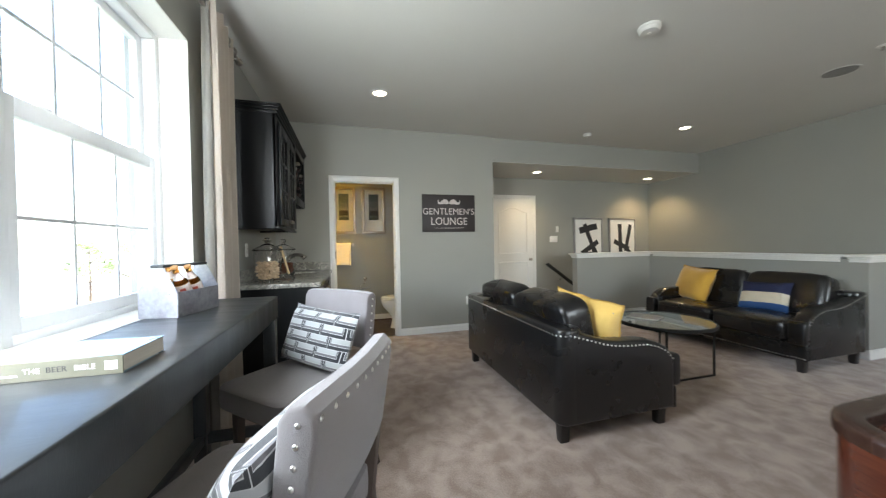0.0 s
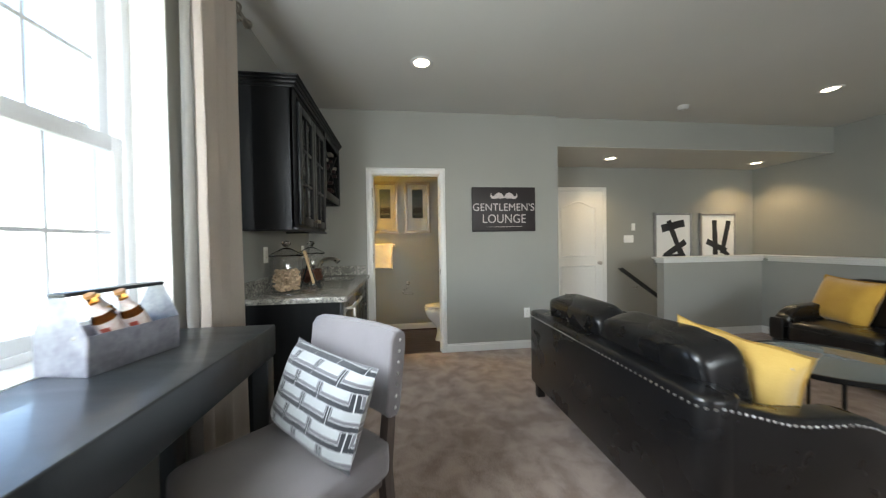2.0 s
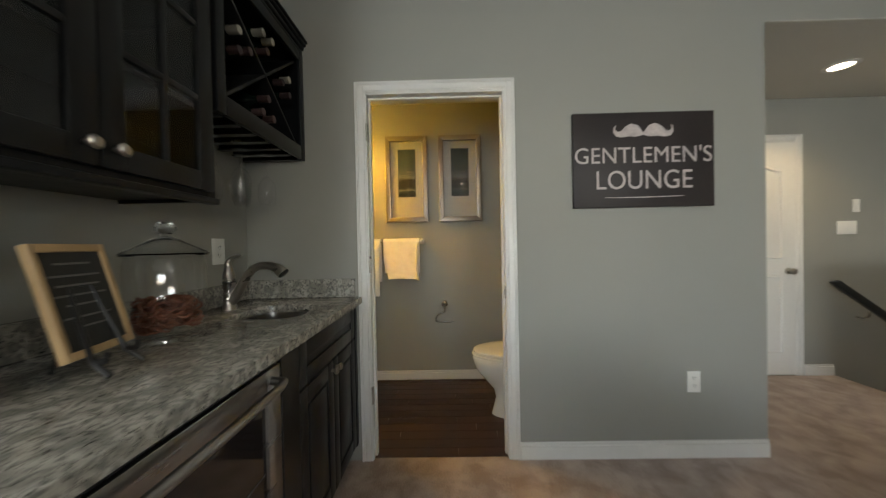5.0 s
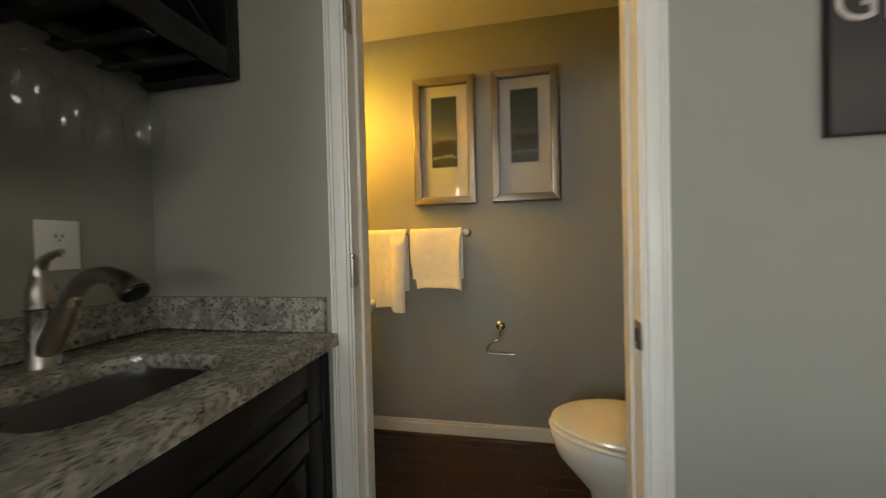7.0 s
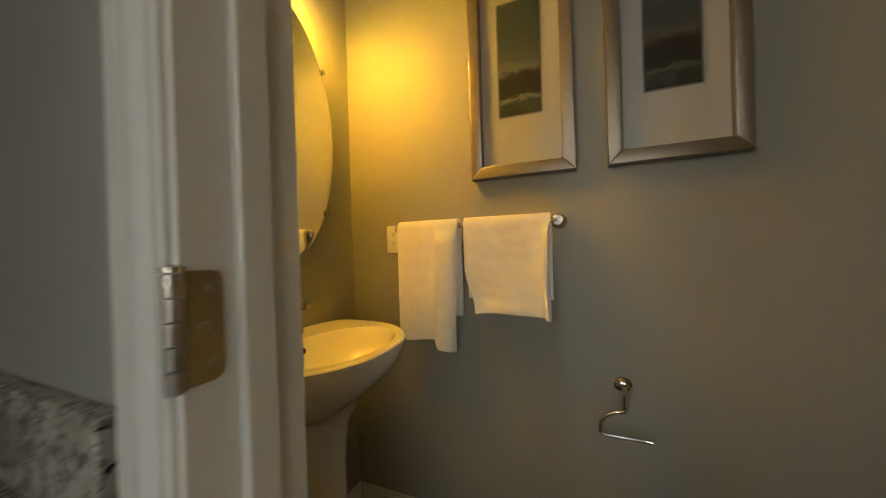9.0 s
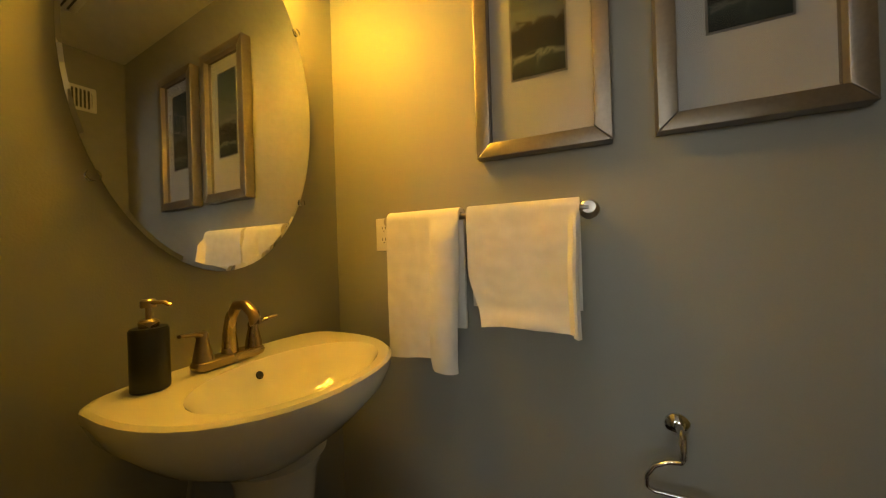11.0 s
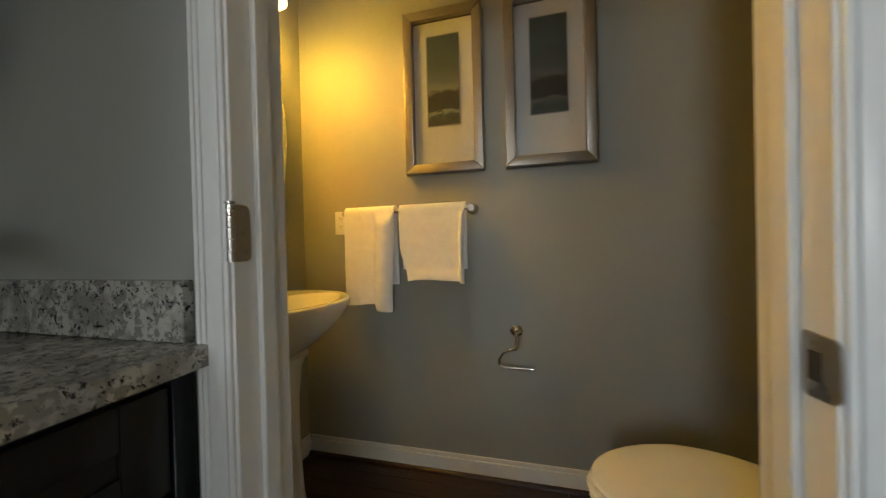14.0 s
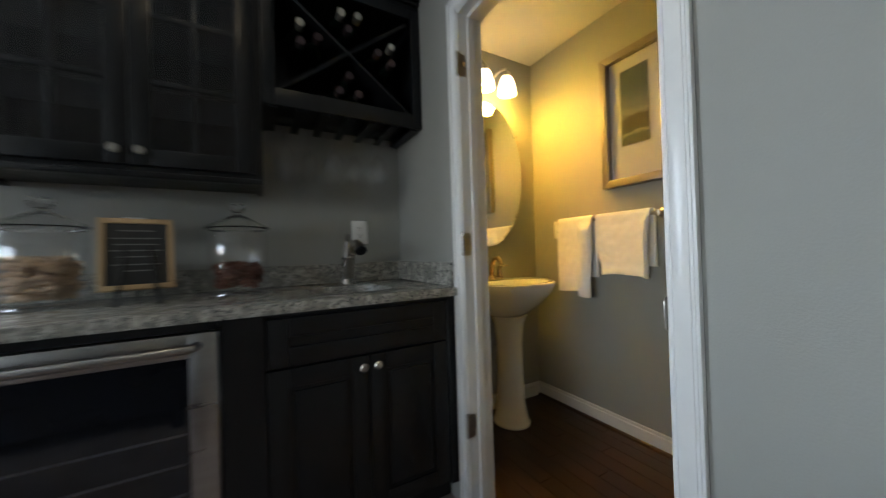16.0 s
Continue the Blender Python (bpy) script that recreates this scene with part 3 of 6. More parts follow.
door_bath = thing("door_1", "white cased doorway with its door lifted off", "doorway", kind="structure")
for lo, hi in (((DX0 - 0.02, YF - 0.002, 0), (DX0, YF + T + 0.002, DZ)), ((DX1, YF - 0.002, 0), (DX1 + 0.02, YF + T + 0.002, DZ)), ((DX0 - 0.02, YF - 0.002, DZ), (DX1 + 0.02, YF + T + 0.002, DZ + 0.02))):
    part("jamb", box(lo, hi, 0.0015, 1), TRIM, door_bath)
for lo, hi in (((DX0, YF + 0.042, 0), (DX0 + 0.011, YF + 0.075, DZ - 0.011)), ((DX1 - 0.011, YF + 0.042, 0), (DX1, YF + 0.075, DZ - 0.011)), ((DX0, YF + 0.042, DZ - 0.011), (DX1, YF + 0.075, DZ))):
    part("door_stop", box(lo, hi, 0.002, 1), TRIM, door_bath)
casing(door_bath, DX0 - 0.005, DX1 + 0.005, DZ + 0.008, YF, 0.058, -1)
for hz in (0.362, 1.088, 1.812):
    poly = [(YF + 0.001, hz - 0.045)] + [(YF + 0.020 + 0.010 * math.sin(radians(a)), hz - 0.035 - 0.010 * math.cos(radians(a))) for a in range(0, 91, 15)] + [(YF + 0.020 + 0.010 * math.cos(radians(a)), hz + 0.035 + 0.010 * math.sin(radians(a))) for a in range(0, 91, 15)] + [(YF + 0.001, hz + 0.045)]
    hinge = part("hinge", extrude(poly, 0, DX0, DX0 + 0.0025), NICKEL, door_bath, "brushed nickel hinge leaf")
    for k in range(5):
        part("knuckle", lathe([(0, 0), (0.0065, 0), (0.0065, 0.0165), (0, 0.0165)], 12, (DX0 + 0.002, YF - 0.007, hz - 0.045 + 0.018 * k)), NICKEL, hinge)
    part("hinge_pin", lathe([(0, 0), (0.008, 0), (0.008, 0.004), (0, 0.006)], 12, (DX0 + 0.002, YF - 0.007, hz + 0.045)), NICKEL, hinge)
    for k in (-0.03, 0, 0.03):
        part("screw", lathe([(0.0045, 0), (0.003, 0.0012), (0, 0.0012)], 10, m=Matrix.Translation((DX0 + 0.0025, YF + (0.021 if k else 0.014), hz + k)) @ pose(0, 0, 0, 0, 90, 0)), STEEL, hinge)
plate = [(YF - 0.010 + 0.012 * (1 - math.sin(radians(a))), 0.921 - 0.022 - 0.012 * math.cos(radians(a))) for a in range(0, 91, 15)]
plate += [(y, 1.842 - z) for y, z in plate[::-1]]
plate += [(YF + 0.034, 0.957), (YF + 0.038, 0.953), (YF + 0.038, 0.889), (YF + 0.034, 0.885)]
strike = part("strike_plate", extrude(plate, 0, DX1 - 0.003, DX1 - 0.0002), NICKEL, door_bath, "nickel strike plate with a curved lip")
part("latch_hole", box((DX1 - 0.0045, YF + 0.012, 0.905), (DX1 - 0.0031, YF + 0.028, 0.937)), DARKSLOT, strike)
for z in (0.896, 0.946):
    part("screw", lathe([(0.004, 0), (0.0028, 0.001), (0, 0.001)], 10, m=Matrix.Translation((DX1 - 0.003, YF + 0.024, z)) @ pose(0, 0, 0, 0, -90, 0)), STEEL, strike)

# powder room floor: dark boards
bath_floor = thing("floor_bath", "dark cherry wooden floorboards", "floor", kind="structure")
part("subfloor", box((0, YF + 0.02, -0.1), (1.99, YB, -0.014)), WOODFLOOR, bath_floor)
BW = 0.0875
rows_b = int((YB - YF - 0.02) / BW) + 1
for r in range(rows_b):
    y0 = YF + 0.02 + r * BW
    y1 = min(YB, y0 + BW)
    cuts = [0.0] + sorted((0.35 + 0.55 * ((r * 7) % 5) / 5, 1.15 + 0.5 * ((r * 3) % 4) / 4)) + [1.99]
    for a, b in zip(cuts, cuts[1:]):
        part("floorboard", box((a + 0.0006, y0 + 0.0006, -0.013), (b - 0.0006, y1 - 0.0006, 0.0), 0.0015, 1), WOODFLOOR, bath_floor)
part("quarter_round", extrude([(YB - 0.014, 0), (YB - 0.030, 0), (YB - 0.028, 0.009), (YB - 0.022, 0.014), (YB - 0.014, 0.016)], 0, 0.0, 1.99), WOODFLOOR, bath_floor)

# stair going down
stair = thing("stair", "carpeted stair going down behind the low wall", "stair", kind="structure")
for k in range(5):
    part("step", box((4.42 + 0.265 * k, HY + T, -0.19 * (k + 1) - 0.25), (4.42 + 0.265 * (k + 1) + 0.02, YB, -0.19 * (k + 1)), 0.01, 2), CARPET, stair)
part("landing", box((5.77, HE + T, -1.4), (XR, YB, -1.14), 0.01), CARPET, stair)

# windows


def double_hung(name, y0, y1, along_x=False, m=None):
    """A white vinyl double-hung window between y0 and y1, its inner face at x = -0.14."""
    w = thing(name, "white double-hung window with a grid of bars", "window", m, kind="structure")
    xi, xo, z0, z1 = -0.14, -0.245, WZ0 + 0.012, WZ1
    f = 0.042
    zm = 1.69
    for nm, lo, hi in (("window_frame", (xo, y0, z0), (xi, y0 + f, z1)), ("window_frame", (xo, y1 - f, z0), (xi, y1, z1)), ("window_frame", (xo, y0 + f, z1 - f), (xi, y1 - f, z1)), ("window_frame", (xo, y0 + f, z0), (xi, y1 - f, z0 + 0.03))):
        part(nm, box(lo, hi, 0.004, 2), VINYL, w)

    def sash(nm, xa, xb, za, zb, top, bottom):
        ya, yb, s = y0 + f, y1 - f, 0.045
        sh = thing_part(nm, w)
        for lo, hi in (((xa, ya, za), (xb, ya + s, zb)), ((xa, yb - s, za), (xb, yb, zb)), ((xa, ya + s, zb - top), (xb, yb - s, zb)), ((xa, ya + s, za), (xb, yb - s, za + bottom))):
            part("sash_rail", box(lo, hi, 0.004, 2), VINYL, sh)
        xm = (xa + xb) / 2
        pn = part("pane", box((xm - 0.004, ya + s - 0.004, za + bottom - 0.004), (xm + 0.004, yb - s + 0.004, zb - top + 0.004)), PANE, sh, smooth=False)
        pn.visible_shadow = False
        gy, gz = (yb - ya - 2 * s), (zb - top - za - bottom)
        for k in (1, 2):
            yy = ya + s + gy * k / 3
            part("grid_bar", box((xm - 0.0038, yy - 0.007, za + bottom), (xm + 0.0038, yy + 0.007, zb - top), 0.001, 1), VINYL, sh)
        zz = za + bottom + gz / 2
        part("grid_bar", box((xm - 0.0034, ya + s, zz - 0.007), (xm + 0.0034, yb - s, zz + 0.007), 0.001, 1), VINYL, sh)
        return sh, ya + s, yb - s
    lower, a, b = sash("lower_sash", -0.185, -0.150, z0 + 0.03, zm + 0.005, 0.062, 0.050)
    sash("upper_sash", -0.232, -0.197, zm - 0.03, z1 - f, 0.04, 0.035)
    for yy in (a + 0.12, b - 0.12):
        part("sash_lock", box((-0.180, yy - 0.03, zm + 0.005), (-0.155, yy + 0.03, zm + 0.017), 0.004, 2), VINYL, lower)
    return w


def thing_part(name, parent):
    ob = new(name)
    ob.parent = parent
    ob.empty_display_size = 0.03
    return ob


double_hung("window_1", 1.945, 2.855)
double_hung("window_2", 0.985, 1.895)
single("window_mullion", box((-0.25, 1.895, WZ0), (-0.13, 1.945, WZ1), 0.004), VINYL, "white vinyl post between two windows", "window", kind="structure")
single("window_sill", box((-0.245, WY0 + 0.002, WZ0 - 0.001), (0.012, WY1 - 0.002, WZ0 + 0.013), 0.005, 3), TRIM, "white painted window sill", "window sill", kind="structure")
returns = thing("window_return", "white painted window reveal", "trim", kind="structure")
part("reveal", box((-0.25, WY1 - 0.006, WZ0 + 0.014), (-0.001, WY1 + 0.001, WZ1)), TRIM, returns)
part("reveal", box((-0.25, WY0 - 0.001, WZ0 + 0.014), (-0.001, WY0 + 0.006, WZ1)), TRIM, returns)
part("reveal", box((-0.25, WY0 + 0.006, WZ1 - 0.006), (-0.001, WY1 - 0.006, WZ1 + 0.001)), TRIM, returns)
# unseen windows behind; the fourth is added to brighten the room's right side
turn = Matrix.Translation((0, YN, 0)) @ pose(0, 0, 0, 0, 0, 90)
for k, nm in enumerate(("window_3", "window_4", "window_5", "window_added")):
    double_hung(nm, -NX1 + 0.02 + 0.995 * k, -NX1 + 0.97 + 0.995 * k, m=turn)

# hall door, closed
hall_door = thing("door_2", "closed white panelled door with an arched top panel", "door", kind="structure")
casing(hall_door, 3.30, 4.098, 2.012, YB, 0.062, -1)
leaf = part("door_leaf", box((3.302, YB - 0.010, 0.01), (4.096, YB - 0.001, 2.010), 0.001, 1), TRIM, hall_door)


def ring_panel(x0, x1, z0, z1, arch):
    """A raised moulding round a door panel, arched at its top."""
    n = 16
    top = [(x1 + (x0 - x1) * i / n, z1 + arch * (math.cos(2 * math.pi * (i / n - 0.5)) * 0.5 + 0.5)) for i in range(n + 1)]
    pts = [(x0, z0), (x1, z0)] + top
    return tube([(x, YB - 0.010, z) for x, z in pts + [pts[0]]], 0.012, 8)


part("panel_moulding", ring_panel(3.42, 3.978, 1.02, 1.76, 0.085), TRIM, leaf)
part("panel_moulding", ring_panel(3.42, 3.978, 0.20, 0.86, 0.0), TRIM, leaf)
knob = part("door_knob", lathe([(0.028, 0), (0.028, 0.005), (0.010, 0.010), (0.010, 0.03), (0.024, 0.038), (0.027, 0.05), (0.020, 0.060), (0, 0.063)], 20, m=Matrix.Translation((4.035, YB - 0.010, 0.905)) @ pose(0, 0, 0, 90)), NICKEL, hall_door, "dark nickel knob")

# ---------------------------------------------------------------- ceiling fixtures


def can_light(at, watts):
    """A recessed downlight: white trim ring, bright lens, and its lamp."""
    ob = thing("recessed_downlight", "lit recessed ceiling light with a white trim ring", "ceiling light", pose(*at), "recessed ceiling lights")
    part("trim_ring", lathe([(0.062, -0.001), (0.066, -0.006), (0.088, -0.006), (0.095, -0.001), (0.095, 0.0)], 32), TRIM, ob)
    part("lens", lathe([(0, -0.0035), (0.040, -0.0035), (0.0615, -0.001)], 32), CANGLOW, ob, "glowing warm lens")
    bulb_lamp("downlight_lamp", (at[0], at[1], at[2] - 0.02), watts / 5, (1.0, 0.72, 0.36), 0.05, (at[0], at[1], 0), 125, 0.7)
    return ob


# third and fourth are unseen, added over the near half of the lounge
for at, w in (((1.178, 4.0, H), 5), ((5.25, 4.08, H), 9), ((1.5, 0.6, H), 10), ((5.0, 0.4, H), 10), ((3.88, 5.54, HS - 0.004), 22), ((6.31, 5.64, HS - 0.004), 34)):
    can_light(at, w)


def smoke_alarm(at, r, label):
    ob = thing("smoke_detector", label, "smoke detector", pose(*at))
    part("base", lathe([(0, 0), (r, 0), (r, -0.012), (r * 0.97, -0.015), (0, -0.015)], 32), CEIL, ob)
    part("cover", lathe([(r * 0.93, -0.0155), (r * 0.90, -0.030), (r * 0.78, -0.040), (r * 0.3, -0.043), (0, -0.043)], 32), CEIL, ob)
    part("test_button", lathe([(r * 0.2, -0.0435), (r * 0.18, -0.047), (0, -0.047)], 16), PLATE, ob)


smoke_alarm((4.105, 4.594, H), 0.055, "small round white smoke detector on the ceiling")
smoke_alarm((2.95, 2.53, H), 0.075, "round white smoke detector on the ceiling")
spk = thing("ceiling_speaker", "flat round painted ceiling speaker grille", "speaker", pose(5.22, 2.6, H))
part("rim", lathe([(0.112, 0), (0.118, -0.005), (0.125, -0.004), (0.127, 0)], 36), CEIL, spk)
part("grille", lathe([(0, -0.0035), (0.1115, -0.0035), (0.1115, 0)], 36), GRILLE, spk)
spr = thing("fire_sprinkler", "small white ceiling sprinkler head", "sprinkler", pose(4.98, 2.25, H))
part("escutcheon", lathe([(0, 0), (0.038, 0), (0.034, -0.006), (0.012, -0.009), (0, -0.009)], 24), PLATE, spr)
part("head", lathe([(0.010, -0.0091), (0.008, -0.03), (0.015, -0.034), (0.015, -0.037), (0, -0.037)], 16), NICKEL, spr)

# ---------------------------------------------------------------- lounge: sign, switches, hall pictures
sign = thing("wall_sign", "brown-black wooden sign with white lettering and a moustache", "sign", pose(2.172, YF, 1.372))
part("board", box((-0.375, -0.024, 0), (0.375, -0.002, 0.508), 0.003), SIGNBLACK, sign)
tx = pose(0, -0.0245, 0, 90, 0, 0)
letters("GENTLEMEN'S", 0.122, 0.0008, SIGNWHITE, sign, Matrix.Translation((-0.003, 0, 0.274)) @ tx, wide=0.942)
letters("LOUNGE", 0.142, 0.0008, SIGNWHITE, sign, Matrix.Translation((0, 0, 0.141)) @ tx, wide=0.90)
part("rule", extrude([(-0.21, 0.052), (0.0, 0.049), (0.21, 0.054), (0.21, 0.058), (0.0, 0.055), (-0.21, 0.054)], 1, -0.0255, -0.0241), SIGNWHITE, sign)


def moustache(k):
    top = [(-0.002, 0.395), (0.03, 0.437), (0.065, 0.447), (0.095, 0.432), (0.118, 0.408), (0.138, 0.404), (0.150, 0.418), (0.145, 0.440), (0.158, 0.428), (0.160, 0.402)]
    low = [(0.146, 0.380), (0.115, 0.374), (0.075, 0.380), (0.040, 0.376), (0.012, 0.383), (-0.002, 0.388)]
    return extrude([(k * x, z) for x, z in top + low], 1, -0.0258, -0.0241)


part("moustache", moustache(1), SIGNWHITE, sign)
part("moustache", moustache(-1), SIGNWHITE, sign)


def wall_plate(name, label, m, kind, w=0.070, h=0.115):
    """A wall plate in local x-z, its back on y = 0, facing -y."""
    ob = thing(name, label, "outlet" if kind == "outlet" else "switch", m)
    part("plate", box((-w / 2, -0.006, -h / 2), (w / 2, 0, h / 2), 0.0025, 2), PLATE, ob)
    if kind == "outlet":
        for z in (-0.02, 0.02):
            f = part("receptacle", lathe([(0, 0), (0.0165, 0), (0.0165, 0.0015), (0, 0.0015)], 20, m=Matrix.Translation((0, -0.0061, z)) @ pose(0, 0, 0, 90), sy=0.82), PLATE, ob)
            for x in (-0.0065, 0.0065):
                part("slot", box((x - 0.0012, -0.0085, z - 0.001), (x + 0.0012, -0.0077, z + 0.008)), DARKSLOT, f)
            part("slot", lathe([(0, 0), (0.0022, 0), (0.0022, 0.001), (0, 0.001)], 8, m=Matrix.Translation((0, -0.0077, z - 0.008)) @ pose(0, 0, 0, 90)), DARKSLOT, f)
    else:
        n = max(1, round(w / 0.05) - 1) if w > 0.09 else 1
        for k in range(n):
            x = (k - (n - 1) / 2) * 0.046
            part("rocker", box((x - 0.016, -0.0095, -0.033), (x + 0.016, -0.0061, 0.033), 0.002, 2), PLATE, ob)
    return ob


wall_plate("wall_outlet", "white duplex outlet low on the wall", pose(2.44, YF, 0.415), "outlet")
wall_plate("wall_outlet", "white duplex outlet above the granite splash", pose(0, 4.765, 1.18, 0, 0, 90), "outlet", 0.085, 0.125)
wall_plate("wall_outlet", "white duplex outlet behind the glass jar", pose(0, 3.845, 1.18, 0, 0, 90), "outlet")
wall_plate("wall_outlet", "white duplex outlet beside the towel", pose(0.222, YB, 1.187, 0, 0, 0), "outlet")
wall_plate("light_switch", "white three-gang light switch", pose(4.54, YB, 1.268), "switch", 0.165, 0.115)
wall_plate("thermostat", "small white thermostat on the wall", pose(4.62, YB, 1.455), "switch", 0.06, 0.11)


def picture(name, label, x0, x1, z0, z1, y, frame_w, depth, frame_mat, mat_w, group):
    """A framed picture on the wall y, facing -y. Returns the thing and the inner art rectangle."""
    ob = thing(name, label, "picture", pose((x0 + x1) / 2, y, z0), group)
    w, h = (x1 - x0) / 2, z1 - z0
    f = frame_w
    for poly in ([(-w, 0), (w, 0), (w - f, f), (-w + f, f)], [(-w, h), (w, h), (w - f, h - f), (-w + f, h - f)], [(-w, 0), (-w + f, f), (-w + f, h - f), (-w, h)], [(w, 0), (w - f, f), (w - f, h - f), (w, h)]):
        part("frame_side", extrude(poly, 1, -depth, -0.003, 0.004, 2), frame_mat, ob)
    part("mat_board", box((-w + f * 0.8, -0.015, f * 0.8), (w - f * 0.8, -0.006, h - f * 0.8)), MATBOARD, ob)
    return ob, w, h


for x0, x1, art in ((0.589, 0.951, SEA_A), (1.047, 1.413, SEA_B)):
    pic, w, h = picture("framed_seascape", "framed dark seascape print with a wide white mat" if art is SEA_A else "framed dusk seascape print with a wide white mat", x0, x1, 1.393, 2.132, YB, 0.042, 0.048, FRAMESILVER, 0.1, "pictures in the powder room")
    part("print", box((-0.073, -0.0185, 0.222), (0.073, -0.0153, 0.628)), art, pic, "dark teal sea under a pale sky")
    for lo, hi in (((-0.078, -0.0183, 0.217), (0.078, -0.0152, 0.2215)), ((-0.078, -0.0183, 0.6285), (0.078, -0.0152, 0.633)), ((-0.078, -0.0183, 0.222), (-0.0735, -0.0152, 0.628)), ((0.0735, -0.0183, 0.222), (0.078, -0.0152, 0.628))):
        part("mat_fillet", box(lo, hi), FRAMEGREY, pic)
    gp = part("glass", box((-w + 0.036, -0.028, 0.036), (w - 0.036, -0.026, h - 0.036)), CABPANE, pic, smooth=False)
    gp.visible_shadow = False


def stroke(parent, x0, z0, x1, z1, w):
    """A broad ragged brush stroke."""
    a, b = Vector((x0, z0)), Vector((x1, z1))
    d = (b - a).normalized()
    n = Vector((-d.y, d.x))
    left, right = [], []
    for i in range(9):
        p = a + (b - a) * i / 8
        k = w / 2 * (1 + 0.18 * noise.noise((p.x * 37, p.y * 37, 1)))
        k2 = w / 2 * (1 + 0.18 * noise.noise((p.x * 37, p.y * 37, 5)))
        left.append(tuple(p + n * k))
        right.append(tuple(p - n * k2))
    part("brush_stroke", extrude(left + right[::-1], 1, -0.0165 - 0.0004 * random.random(), -0.0152), INK, parent)


pa, w, h = picture("framed_abstract", "framed black brushstroke abstract on white", 4.965, 5.635, 0.85, 1.672, YB, 0.032, 0.035, FRAMEGREY, 0.05, "pictures in the hall")
for s in ((-0.20, 0.57, 0.20, 0.66, 0.12), (-0.08, 0.70, 0.14, 0.16, 0.085), (-0.15, 0.13, 0.22, 0.36, 0.10), (0.05, 0.38, 0.20, 0.12, 0.06), (-0.19, 0.12, 0.20, 0.15, 0.05)):
    stroke(pa, *s)
pb, w, h = picture("framed_abstract", "framed black brushstroke abstract on white", 5.775, 6.435, 0.85, 1.665, YB, 0.032, 0.035, FRAMEGREY, 0.05, "pictures in the hall")
for s in ((-0.06, 0.70, -0.04, 0.14, 0.09), (0.20, 0.69, 0.08, 0.16, 0.085), (-0.20, 0.36, 0.16, 0.20, 0.09), (-0.02, 0.30, 0.20, 0.12, 0.07)):
    stroke(pb, *s)

rail = thing("handrail", "dark wooden handrail on metal brackets beside the stair", "handrail")
part("rail", extrude([(4.30, 0.815), (4.36, 0.83), (6.3, -0.565), (6.3, -0.625), (4.34, 0.775)], 1, 5.955, 6.0, 0.01, 3), BLACKWOOD, rail)
for x in (4.62, 5.7):
    z = 0.815 - (x - 4.33) * 0.72
    part("bracket", tube([(x, YB, z - 0.11), (x, 6.02, z - 0.11), (x, 5.985, z - 0.09), (x, 5.978, z - 0.05)], 0.007, 8), NICKEL, rail)

# ---------------------------------------------------------------- sofas


def rumple(bm, depth, seed):
    """Soft dents and creases pressed into a stuffed part."""
    bm.normal_update()
    for v in bm.verts:
        p = v.co
        d = noise.noise((p.x * 5 + seed, p.y * 5, p.z * 7)) + 0.45 * noise.noise((p.x * 17, p.y * 17 + seed, p.z * 21))
        crease = max(0.0, 1 - abs(noise.noise((p.x * 8 + 2 * p.z, p.y * 8, p.z * 3 + seed))) * 9)
        v.co = p + v.normal * (depth * d - 0.35 * depth * crease)
    return bm


